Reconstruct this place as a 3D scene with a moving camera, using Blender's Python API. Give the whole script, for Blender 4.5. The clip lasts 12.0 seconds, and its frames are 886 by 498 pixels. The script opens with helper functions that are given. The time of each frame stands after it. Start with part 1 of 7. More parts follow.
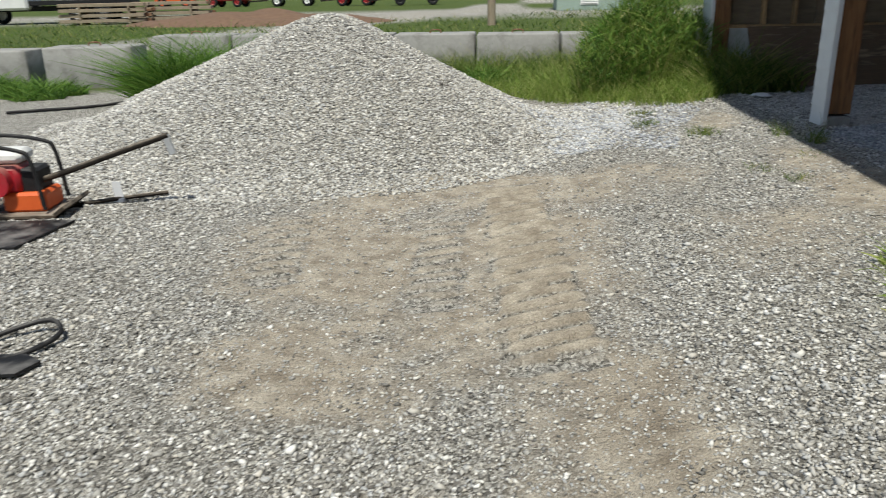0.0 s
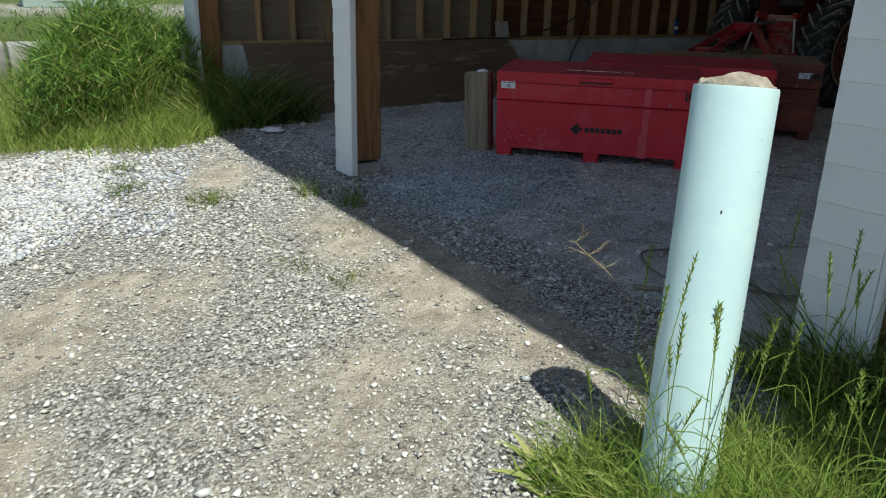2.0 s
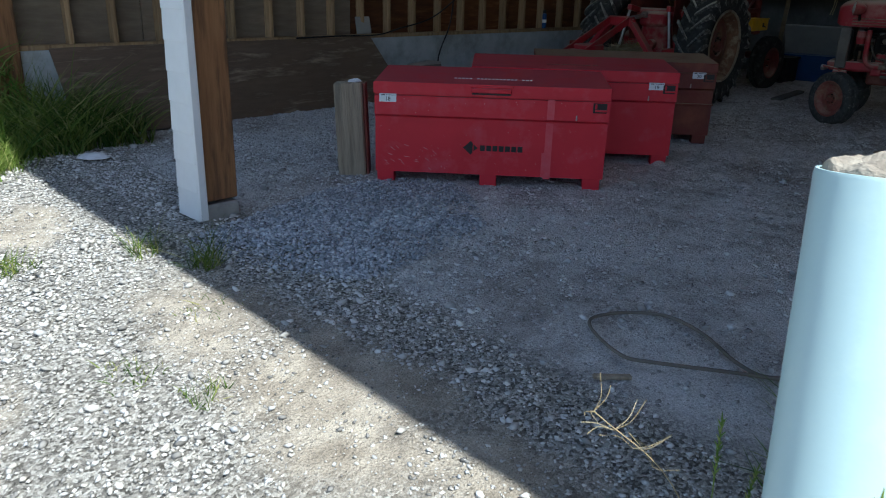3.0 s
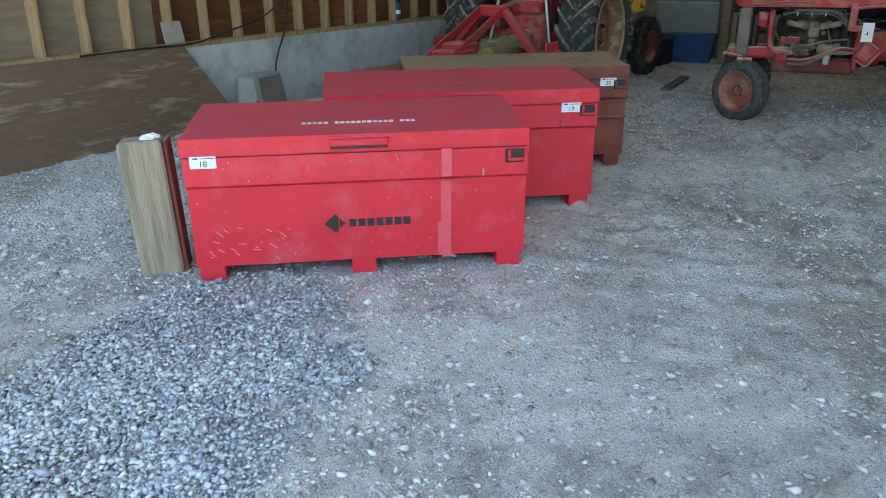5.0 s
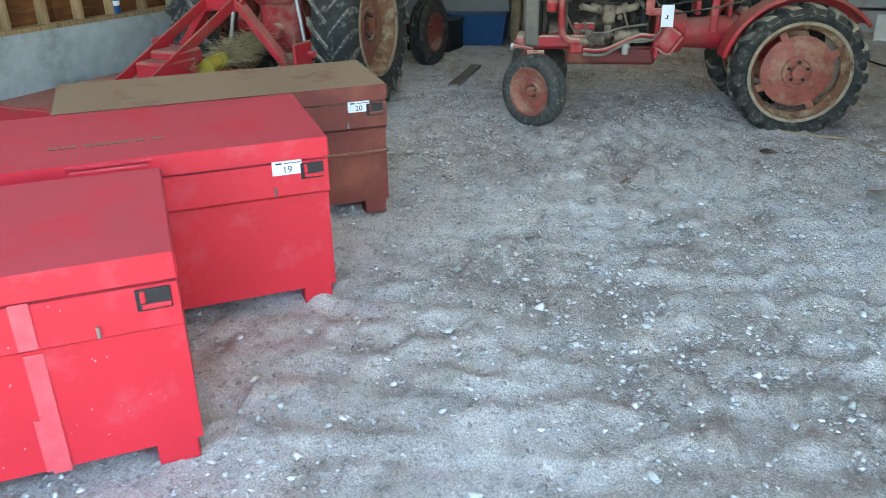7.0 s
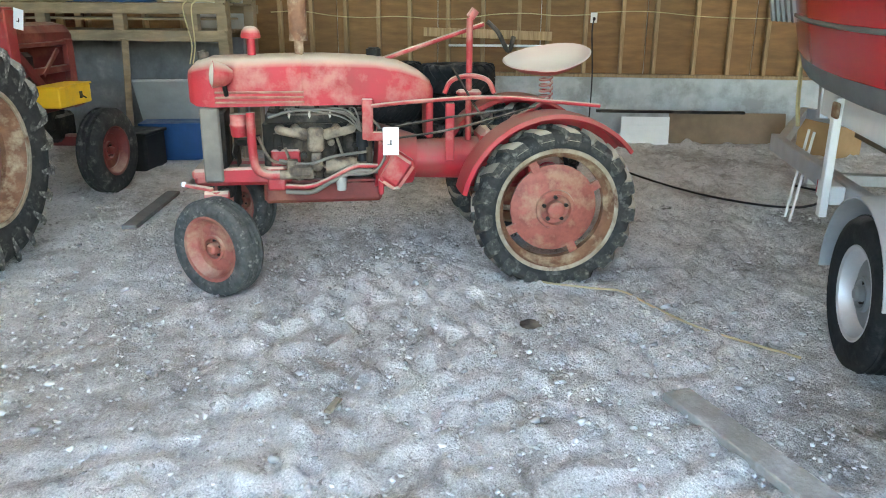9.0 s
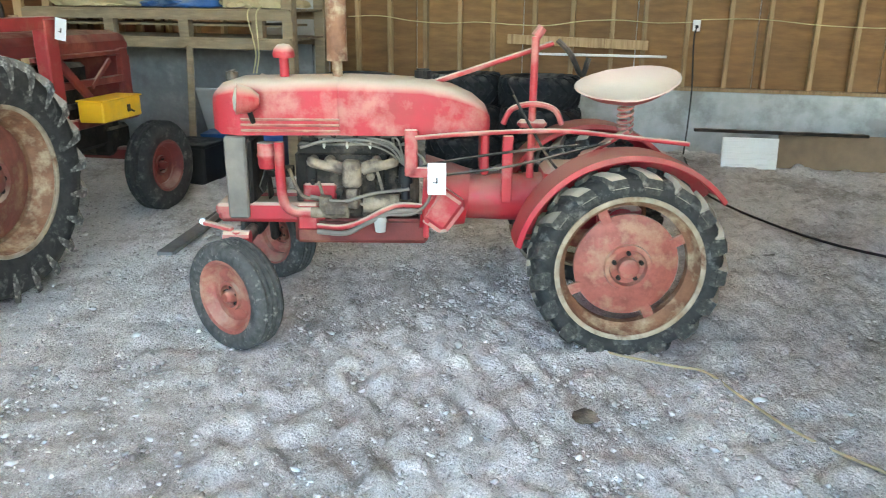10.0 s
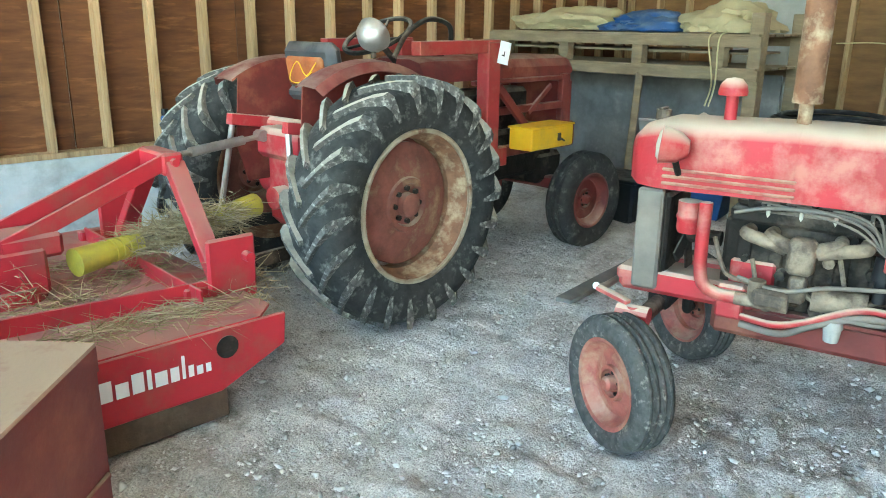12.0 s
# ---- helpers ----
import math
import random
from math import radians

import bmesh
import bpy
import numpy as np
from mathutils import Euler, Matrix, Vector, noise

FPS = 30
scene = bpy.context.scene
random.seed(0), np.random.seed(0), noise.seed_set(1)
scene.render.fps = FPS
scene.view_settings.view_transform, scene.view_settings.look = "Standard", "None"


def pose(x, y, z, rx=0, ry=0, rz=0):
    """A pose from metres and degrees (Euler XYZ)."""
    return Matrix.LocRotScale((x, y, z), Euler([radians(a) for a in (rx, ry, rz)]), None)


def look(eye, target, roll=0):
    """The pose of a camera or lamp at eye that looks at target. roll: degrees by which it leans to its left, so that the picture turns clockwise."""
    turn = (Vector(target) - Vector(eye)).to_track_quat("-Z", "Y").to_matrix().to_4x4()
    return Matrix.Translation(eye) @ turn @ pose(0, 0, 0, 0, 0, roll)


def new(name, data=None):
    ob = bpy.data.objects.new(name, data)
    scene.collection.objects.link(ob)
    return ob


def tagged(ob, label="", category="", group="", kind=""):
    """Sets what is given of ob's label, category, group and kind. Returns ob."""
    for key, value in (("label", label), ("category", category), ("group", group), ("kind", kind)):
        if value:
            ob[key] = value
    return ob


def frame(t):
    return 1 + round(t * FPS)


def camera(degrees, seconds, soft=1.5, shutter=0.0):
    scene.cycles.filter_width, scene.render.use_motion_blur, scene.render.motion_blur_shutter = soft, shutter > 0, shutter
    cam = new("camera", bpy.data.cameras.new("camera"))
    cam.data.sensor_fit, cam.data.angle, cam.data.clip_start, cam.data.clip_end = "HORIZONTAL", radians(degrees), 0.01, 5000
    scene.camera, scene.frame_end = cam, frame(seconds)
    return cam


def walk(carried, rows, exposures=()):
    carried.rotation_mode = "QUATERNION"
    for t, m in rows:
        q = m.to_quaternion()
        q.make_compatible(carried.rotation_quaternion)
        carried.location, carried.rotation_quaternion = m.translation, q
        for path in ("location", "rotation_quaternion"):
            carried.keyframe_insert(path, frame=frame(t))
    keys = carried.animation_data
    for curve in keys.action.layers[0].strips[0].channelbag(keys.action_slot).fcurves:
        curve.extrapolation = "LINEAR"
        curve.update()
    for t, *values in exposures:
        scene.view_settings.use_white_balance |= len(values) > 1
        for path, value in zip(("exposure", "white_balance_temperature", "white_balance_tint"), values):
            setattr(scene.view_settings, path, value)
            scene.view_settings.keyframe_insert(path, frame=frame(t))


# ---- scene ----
cam = camera(60.4, 12.0, 1.0, 0.12)
METRES, EYE, TILT, LEAN, TURN = 9.7, 1.5, 0.0, 0.0, 5.0
ROWS = [
    (0.0, 0.0, 0.0, 0.0, -0.36, -18.96, 1.05),
    (0.5, 0.0155, 0.0531, 0.0006, -15.03, -18.9, -0.32),
    (1.0, 0.0401, 0.104, 0.0029, -24.63, -18.81, -0.81),
    (1.5, 0.0609, 0.1558, 0.0058, -29.2, -18.62, -0.84),
    (2.0, 0.0829, 0.2106, 0.007, -35.52, -19.04, -1.28),
    (2.5, 0.1129, 0.2585, 0.0074, -41.38, -19.36, -1.5),
    (3.0, 0.1336, 0.3024, 0.0101, -46.82, -19.61, -1.4),
    (3.5, 0.1635, 0.3387, 0.0129, -51.77, -19.88, -0.93),
    (5.3, 0.2782, 0.4272, 0.0186, -58.72, -21.13, 0.50),
    (5.5, 0.2942, 0.4367, 0.0187, -58.42, -20.76, 0.46),
    (6.0, 0.3356, 0.4525, 0.0178, -66.39, -20.56, 0.17),
    (6.5, 0.3708, 0.4484, 0.0189, -71.83, -22.54, 0.06),
    (7.0, 0.4149, 0.4355, 0.0226, -72.37, -23.45, 1.07),
    (7.5, 0.463, 0.4344, 0.0208, -82.36, -22.02, 1.26),
    (7.7, 0.4815, 0.4328, 0.0209, -85.99, -21.36, 1.20),
    (9.3, 0.6117, 0.4142, 0.0285, -88.97, -17.54, -0.30),
    (9.5, 0.6259, 0.4103, 0.0306, -89.14, -18.04, -0.43),
    (10.0, 0.657, 0.4005, 0.0348, -81.53, -17.85, -0.59),
    (10.5, 0.6792, 0.4104, 0.0335, -73.73, -17.02, -0.42),
    (11.0, 0.7035, 0.424, 0.0348, -66.37, -16.82, -1.58),
    (11.5, 0.7219, 0.4258, 0.0347, -53.37, -16.71, -1.6),
    (12.0, 0.7316, 0.4202, 0.0338, -48.2, -16.49, -0.66),
]
EXPOSURES = [(0.0, 0.02, 6500, 5), (2.0, 0.38, 6350, 1), (3.0, 0.9, 5700, 4), (3.7, 2.05, 5300, 8), (4.6, 2.85, 6100, 0),
             (5.5, 3.45, 6450, -8), (6.5, 3.8, 6460, -6), (7.5, 4.22, 6480, -4), (9.5, 4.9, 6620, 1), (12.0, 5.15, 6320, -10)]
walk(cam, [(t, pose(0, 0, EYE, TILT, LEAN, TURN) @ pose(METRES * x, METRES * y, METRES * z, 90 + pitch, roll, yaw)) for t, x, y, z, yaw, pitch, roll in ROWS], EXPOSURES)

# ---- world and sun ----
SUN_UP, SUN_AZ = 62.0, 181.0          # elevation; compass turn of the sun from +y
world = bpy.data.worlds.new("sky")
scene.world = world
world.use_nodes = True
wt = world.node_tree
sky = wt.nodes.new("ShaderNodeTexSky")
sky.sky_type, sky.sun_disc = "NISHITA", False
sky.sun_elevation, sky.sun_rotation = radians(SUN_UP), radians(SUN_AZ)
bg = next(n for n in wt.nodes if n.type == "BACKGROUND")
bg.inputs["Strength"].default_value = 0.08
wt.links.new(sky.outputs[0], bg.inputs["Color"])
sun_data = bpy.data.lights.new("sun", "SUN")
sun_data.energy, sun_data.angle, sun_data.color = 4.3, radians(0.55), (1.0, 0.95, 0.87)
sun = new("sun", sun_data)
az = radians(SUN_AZ)
sun_from = Vector((math.sin(az) * math.cos(radians(SUN_UP)), math.cos(az) * math.cos(radians(SUN_UP)), math.sin(radians(SUN_UP))))
sun.matrix_basis = look(sun_from * 40, (0, 0, 0))


# ---- materials ----
def mat(name, c1, c2=None, rough=0.7, metal=0.0, scale=6.0, bump=0.2, bump_scale=60.0, c3=None, c3_amount=0.45, c3_scale=2.5,
        stretch=(1, 1, 1), per_piece=0.0, spec=0.4, dust=None, dust_amount=0.0, bump_dist=0.01):
    """A procedural surface: two colours mixed by fine noise, a third by broad noise, dust on upward faces, bump."""
    m = bpy.data.materials.new(name)
    m.use_nodes = True
    t = m.node_tree
    n, l = t.nodes, t.links
    b = n["Principled BSDF"]
    b.inputs["Roughness"].default_value, b.inputs["Metallic"].default_value = rough, metal
    b.inputs["Specular IOR Level"].default_value = spec
    co = n.new("ShaderNodeTexCoord")
    mp = n.new("ShaderNodeMapping")
    mp.inputs["Scale"].default_value = stretch
    l.new(co.outputs["Object"], mp.inputs["Vector"])
    def noise_tex(sc, detail=5.0, rough_=0.6):
        k = n.new("ShaderNodeTexNoise")
        k.inputs["Scale"].default_value, k.inputs["Detail"].default_value, k.inputs["Roughness"].default_value = sc, detail, rough_
        l.new(mp.outputs[0], k.inputs["Vector"])
        return k.outputs["Fac"]
    def ramp(sock, lo, hi):
        r = n.new("ShaderNodeMapRange")
        r.inputs["From Min"].default_value, r.inputs["From Max"].default_value = lo, hi
        l.new(sock, r.inputs["Value"])
        return r.outputs[0]
    def mix(fac, a, bb):
        x = n.new("ShaderNodeMix")
        x.data_type = "RGBA"
        for sock, v in ((x.inputs["Factor"], fac), (x.inputs["A"], a), (x.inputs["B"], bb)):
            if isinstance(v, (tuple, float, int)):
                sock.default_value = (*v, 1) if isinstance(v, tuple) else v
            else:
                l.new(v, sock)
        return x.outputs["Result"]
    col = mix(ramp(noise_tex(scale), 0.32, 0.68), c1, c2 or tuple(v * 0.75 for v in c1))
    if c3:
        col = mix(ramp(noise_tex(c3_scale, 6.0, 0.65), 0.62 - 0.25 * c3_amount, 0.78 - 0.25 * c3_amount), col, c3)
    if dust:
        geo = n.new("ShaderNodeNewGeometry")
        sep = n.new("ShaderNodeSeparateXYZ")
        l.new(geo.outputs["Normal"], sep.inputs[0])
        up = ramp(sep.outputs["Z"], 0.25, 0.9)
        mul = n.new("ShaderNodeMath")
        mul.operation = "MULTIPLY"
        l.new(up, mul.inputs[0])
        l.new(ramp(noise_tex(5.0), 0.62 - dust_amount * 0.5, 0.9 - dust_amount * 0.5), mul.inputs[1])
        col = mix(mul.outputs[0], col, dust)
    if per_piece:
        info = n.new("ShaderNodeObjectInfo")
        hsv = n.new("ShaderNodeHueSaturation")
        l.new(col, hsv.inputs["Color"])
        r = n.new("ShaderNodeMapRange")
        r.inputs["To Min"].default_value, r.inputs["To Max"].default_value = 1 - per_piece, 1 + per_piece
        l.new(info.outputs["Random"], r.inputs["Value"])
        l.new(r.outputs[0], hsv.inputs["Value"])
        col = hsv.outputs[0]
    l.new(col, b.inputs["Base Color"])
    if bump:
        k = n.new("ShaderNodeBump")
        k.inputs["Strength"].default_value, k.inputs["Distance"].default_value = bump, bump_dist
        l.new(noise_tex(bump_scale, 4.0), k.inputs["Height"])
        l.new(k.outputs[0], b.inputs["Normal"])
    return m


def island_mat(name, stops, rough=0.9, bump=0.3, bump_scale=90.0, translucent=0.0):
    """Many loose pieces in one mesh, coloured piece by piece."""
    m = bpy.data.materials.new(name)
    m.use_nodes = True
    n, l = m.node_tree.nodes, m.node_tree.links
    b = n["Principled BSDF"]
    b.inputs["Roughness"].default_value = rough
    b.inputs["Specular IOR Level"].default_value = 0.25
    geo = n.new("ShaderNodeNewGeometry")
    r = n.new("ShaderNodeValToRGB")
    el = r.color_ramp.elements
    while len(el) < len(stops):
        el.new(0.5)
    for i, (e, c) in enumerate(zip(el, stops)):
        e.position = i / (len(stops) - 1)
        e.color = (*c, 1)
    l.new(geo.outputs["Random Per Island"], r.inputs[0])
    l.new(r.outputs[0], b.inputs["Base Color"])
    if bump:
        t = n.new("ShaderNodeTexNoise")
        t.inputs["Scale"].default_value = bump_scale
        k = n.new("ShaderNodeBump")
        k.inputs["Strength"].default_value, k.inputs["Distance"].default_value = bump, 0.005
        l.new(t.outputs["Fac"], k.inputs["Height"])
        l.new(k.outputs[0], b.inputs["Normal"])
    if translucent:
        tr = n.new("ShaderNodeBsdfTranslucent")
        l.new(r.outputs[0], tr.inputs["Color"])
        ms = n.new("ShaderNodeMixShader")
        ms.inputs[0].default_value = translucent
        out = next(x for x in n if x.type == "OUTPUT_MATERIAL")
        l.new(b.outputs[0], ms.inputs[1])
        l.new(tr.outputs[0], ms.inputs[2])
        l.new(ms.outputs[0], out.inputs["Surface"])
    return m


def ground_mat():
    """Gravel and sand by a surface mask, with stones drawn by cells between the real ones."""
    m = bpy.data.materials.new("gravel_ground")
    m.use_nodes = True
    n, l = m.node_tree.nodes, m.node_tree.links
    b = n["Principled BSDF"]
    b.inputs["Roughness"].default_value = 0.95
    b.inputs["Specular IOR Level"].default_value = 0.2
    co = n.new("ShaderNodeTexCoord")
    def tex(kind, sc, **kw):
        k = n.new(kind)
        k.inputs["Scale"].default_value = sc
        l.new(co.outputs["Object"], k.inputs["Vector"])
        return k
    def ramp(sock, stops):
        r = n.new("ShaderNodeValToRGB")
        el = r.color_ramp.elements
        while len(el) < len(stops):
            el.new(0.5)
        for e, (p, c) in zip(el, stops):
            e.position, e.color = p, (*c, 1)
        l.new(sock, r.inputs[0])
        return r.outputs[0]
    def mix(f, a, c):
        x = n.new("ShaderNodeMix")
        x.data_type = "RGBA"
        for sock, v in ((x.inputs["Factor"], f), (x.inputs["A"], a), (x.inputs["B"], c)):
            if isinstance(v, (tuple, float)):
                sock.default_value = (*v, 1) if isinstance(v, tuple) else v
            else:
                l.new(v, sock)
        return x.outputs["Result"]
    cells = tex("ShaderNodeTexVoronoi", 85.0)
    fine = tex("ShaderNodeTexNoise", 140.0)
    fine.inputs["Detail"].default_value = 5.0
    broad = tex("ShaderNodeTexNoise", 1.3)
    broad.inputs["Detail"].default_value = 6.0
    mid = tex("ShaderNodeTexNoise", 7.0)
    mid.inputs["Detail"].default_value = 6.0
    sep = n.new("ShaderNodeSeparateColor")
    l.new(cells.outputs["Color"], sep.inputs[0])
    # low stops are darkened to stand for shade in gaps between stones
    stone = ramp(sep.outputs[0], [(0.0, (0.11, 0.104, 0.092)), (0.35, (0.29, 0.274, 0.245)), (0.7, (0.50, 0.478, 0.43)), (1.0, (0.70, 0.68, 0.63))])
    sand = ramp(mid.outputs["Fac"], [(0.3, (0.34, 0.29, 0.225)), (0.5, (0.50, 0.44, 0.355)), (0.68, (0.64, 0.575, 0.475))])
    grit = ramp(fine.outputs["Fac"], [(0.35, (0.62, 0.62, 0.62)), (0.6, (1.0, 1.0, 1.0)), (0.75, (1.25, 1.25, 1.25))])
    att = n.new("ShaderNodeAttribute")
    att.attribute_name = "kind"
    sk = n.new("ShaderNodeSeparateColor")
    l.new(att.outputs["Color"], sk.inputs[0])
    def soften(sock, amount=0.5):
        a = n.new("ShaderNodeMath")
        a.operation = "MULTIPLY_ADD"
        l.new(mid.outputs["Fac"], a.inputs[0])
        a.inputs[1].default_value = amount
        l.new(sock, a.inputs[2])
        r = n.new("ShaderNodeMapRange")
        r.inputs["From Min"].default_value, r.inputs["From Max"].default_value = 0.25 + amount * 0.5, 0.75 + amount * 0.5
        l.new(a.outputs[0], r.inputs[0])
        return r.outputs[0]
    col = mix(soften(sk.outputs[0]), stone, sand)
    # pale fine dust on the shed floor
    floor_col = ramp(mid.outputs["Fac"], [(0.30, (0.45, 0.425, 0.40)), (0.47, (0.67, 0.645, 0.62)), (0.66, (0.84, 0.815, 0.795))])
    floor_col = mix(ramp(broad.outputs["Fac"], [(0.50, (0, 0, 0)), (0.60, (0.8, 0.8, 0.8))]), floor_col, (0.87, 0.855, 0.845))
    floor_col = mix(ramp(broad.outputs["Fac"], [(0.36, (0.45, 0.45, 0.45)), (0.46, (0, 0, 0))]), floor_col, (0.32, 0.28, 0.24))
    rubble = tex("ShaderNodeTexNoise", 30.0)
    rubble.inputs["Detail"].default_value, rubble.inputs["Roughness"].default_value = 7.0, 0.7
    floor_col = mix(ramp(rubble.outputs["Fac"], [(0.54, (0, 0, 0)), (0.62, (0.7, 0.7, 0.7))]), floor_col, (0.80, 0.79, 0.785))
    floor_col = mix(ramp(rubble.outputs["Fac"], [(0.36, (0.6, 0.6, 0.6)), (0.45, (0, 0, 0))]), floor_col, (0.25, 0.232, 0.212))
    col = mix(soften(sk.outputs[1], 0.3), col, floor_col)
    # grass sward
    turf = ramp(mid.outputs["Fac"], [(0.3, (0.05, 0.085, 0.02)), (0.55, (0.10, 0.14, 0.035)), (0.75, (0.20, 0.21, 0.07))])
    col = mix(soften(sk.outputs[2]), col, turf)
    mul = n.new("ShaderNodeMix")
    mul.data_type, mul.blend_type = "RGBA", "MULTIPLY"
    mul.inputs["Factor"].default_value = 0.8
    l.new(col, mul.inputs["A"])
    l.new(grit, mul.inputs["B"])
    l.new(mul.outputs["Result"], b.inputs["Base Color"])
    hm = n.new("ShaderNodeMath")
    hm.operation = "MULTIPLY_ADD"
    l.new(cells.outputs["Distance"], hm.inputs[0])
    hm.inputs[1].default_value = -0.9
    l.new(fine.outputs["Fac"], hm.inputs[2])
    k = n.new("ShaderNodeBump")
    k.inputs["Strength"].default_value, k.inputs["Distance"].default_value = 0.65, 0.010
    l.new(hm.outputs[0], k.inputs["Height"])
    rough = tex("ShaderNodeTexNoise", 26.0)
    rough.inputs["Detail"].default_value, rough.inputs["Roughness"].default_value = 8.0, 0.7
    k2 = n.new("ShaderNodeBump")
    k2.inputs["Strength"].default_value, k2.inputs["Distance"].default_value = 0.85, 0.034
    l.new(rough.outputs["Fac"], k2.inputs["Height"])
    l.new(k.outputs[0], k2.inputs["Normal"])
    l.new(k2.outputs[0], b.inputs["Normal"])
    return m


M = {}
M["fill"] = mat("brown_rough_concrete", (0.42, 0.37, 0.30), (0.22, 0.19, 0.155), 0.95, scale=20, bump=0.8, bump_scale=60, c3=(0.45, 0.41, 0.34), c3_amount=0.4, c3_scale=9)
M["ground"] = ground_mat()
M["stones"] = island_mat("crushed_stone", [(0.14, 0.135, 0.125), (0.30, 0.29, 0.27), (0.47, 0.455, 0.42), (0.60, 0.565, 0.50), (0.42, 0.425, 0.43), (0.66, 0.645, 0.605), (0.84, 0.82, 0.78)])
M["stones_pale"] = island_mat("pale_blue_stone", [(0.24, 0.25, 0.27), (0.40, 0.415, 0.445), (0.52, 0.535, 0.565), (0.68, 0.69, 0.715)])
M["stones_blue"] = island_mat("bluish_stone", [(0.24, 0.25, 0.275), (0.38, 0.395, 0.425), (0.52, 0.54, 0.57), (0.70, 0.715, 0.74)])
M["stones_in"] = island_mat("dusty_stone", [(0.28, 0.27, 0.255), (0.47, 0.46, 0.445), (0.58, 0.57, 0.555), (0.66, 0.65, 0.635), (0.78, 0.77, 0.755)])
M["grass"] = island_mat("grass_blades", [(0.035, 0.08, 0.015), (0.075, 0.14, 0.022), (0.14, 0.21, 0.04), (0.22, 0.27, 0.06), (0.40, 0.37, 0.16)], 0.6, 0, 1, 0.35)
M["weed"] = island_mat("bright_weed_blades", [(0.11, 0.19, 0.03), (0.19, 0.29, 0.05), (0.28, 0.37, 0.08), (0.44, 0.44, 0.17)], 0.6, 0, 1, 0.35)
M["leaf"] = island_mat("weed_leaves", [(0.05, 0.12, 0.02), (0.11, 0.22, 0.035), (0.20, 0.32, 0.06)], 0.55, 0, 1, 0.3)
M["dry"] = island_mat("dry_straw", [(0.22, 0.17, 0.09), (0.34, 0.27, 0.15), (0.45, 0.38, 0.24)], 0.8, 0)
M["concrete"] = mat("weathered_concrete", (0.36, 0.355, 0.34), (0.29, 0.285, 0.27), 0.92, scale=9, bump=0.35, bump_scale=45, c3=(0.20, 0.195, 0.18), c3_amount=0.5)
M["concrete_in"] = mat("foundation_concrete", (0.50, 0.515, 0.51), (0.40, 0.415, 0.41), 0.9, scale=7, bump=0.3, bump_scale=30, c3=(0.29, 0.295, 0.28), c3_amount=0.5)
M["white_siding"] = mat("white_painted_siding", (0.78, 0.79, 0.80), (0.70, 0.71, 0.72), 0.5, scale=3, bump=0.1, c3=(0.55, 0.55, 0.54), c3_amount=0.2)
M["post_wood"] = mat("stained_post_wood", (0.30, 0.15, 0.065), (0.20, 0.095, 0.04), 0.75, scale=5, stretch=(8, 8, 0.7), bump=0.35, bump_scale=18, c3=(0.11, 0.06, 0.03), c3_amount=0.35)
M["stud"] = mat("pale_stud_wood", (0.42, 0.285, 0.15), (0.28, 0.175, 0.085), 0.75, scale=5, stretch=(9, 9, 0.6), bump=0.25, bump_scale=16, c3=(0.20, 0.12, 0.06), c3_amount=0.35, per_piece=0.2)
M["ply_dark"] = mat("brown_plywood", (0.145, 0.053, 0.017), (0.070, 0.024, 0.008), 0.7, scale=3, stretch=(1, 1, 6), bump=0.15, bump_scale=14, c3=(0.22, 0.095, 0.034), c3_amount=0.3, per_piece=0.2)
M["ply_tan"] = mat("tan_plywood", (0.245, 0.128, 0.045), (0.15, 0.074, 0.025), 0.7, scale=3, stretch=(1, 1, 5), bump=0.12, bump_scale=14, c3=(0.17, 0.085, 0.03), c3_amount=0.3, per_piece=0.16)
M["ply_grey"] = mat("greyed_plywood", (0.24, 0.19, 0.135), (0.155, 0.118, 0.08), 0.8, scale=3, stretch=(1, 1, 5), bump=0.15, bump_scale=18, c3=(0.18, 0.135, 0.09), c3_amount=0.4, per_piece=0.12)
M["grey_wood"] = mat("old_grey_timber", (0.37, 0.305, 0.225), (0.24, 0.19, 0.135), 0.85, scale=5, stretch=(9, 9, 0.6), bump=0.5, bump_scale=16, c3=(0.20, 0.17, 0.13), c3_amount=0.4)
M["plank_grey"] = mat("dusty_grey_plank", (0.34, 0.325, 0.295), (0.22, 0.205, 0.18), 0.9, scale=5, stretch=(3, 3, 3), bump=0.4, bump_scale=20, c3=(0.45, 0.435, 0.41), c3_amount=0.4)
M["pallet"] = mat("pallet_wood", (0.27, 0.20, 0.12), (0.15, 0.108, 0.064), 0.85, scale=5, stretch=(4, 0.8, 4), bump=0.4, bump_scale=16, c3=(0.24, 0.19, 0.13), c3_amount=0.35)
M["ply_brown"] = mat("dusty_brown_plywood", (0.17, 0.115, 0.075), (0.105, 0.07, 0.045), 0.8, scale=2.5, stretch=(1, 3, 7), bump=0.15, bump_scale=14, c3=(0.33, 0.25, 0.17), c3_amount=0.35)
# paleness chosen so the unseen roof reflects yard light down
M["roof"] = mat("pale_bounce_roof", (0.74, 0.72, 0.68), (0.64, 0.62, 0.58), 0.85, scale=3, stretch=(1, 6, 1))
DUST = (0.50, 0.44, 0.37)
M["red_box"] = mat("red_enamel", (0.65, 0.022, 0.044), (0.58, 0.020, 0.038), 0.5, scale=3, bump=0.06, bump_scale=40, c3=(0.62, 0.06, 0.085), c3_amount=0.4, c3_scale=5, dust=(0.52, 0.07, 0.095), dust_amount=0.85)
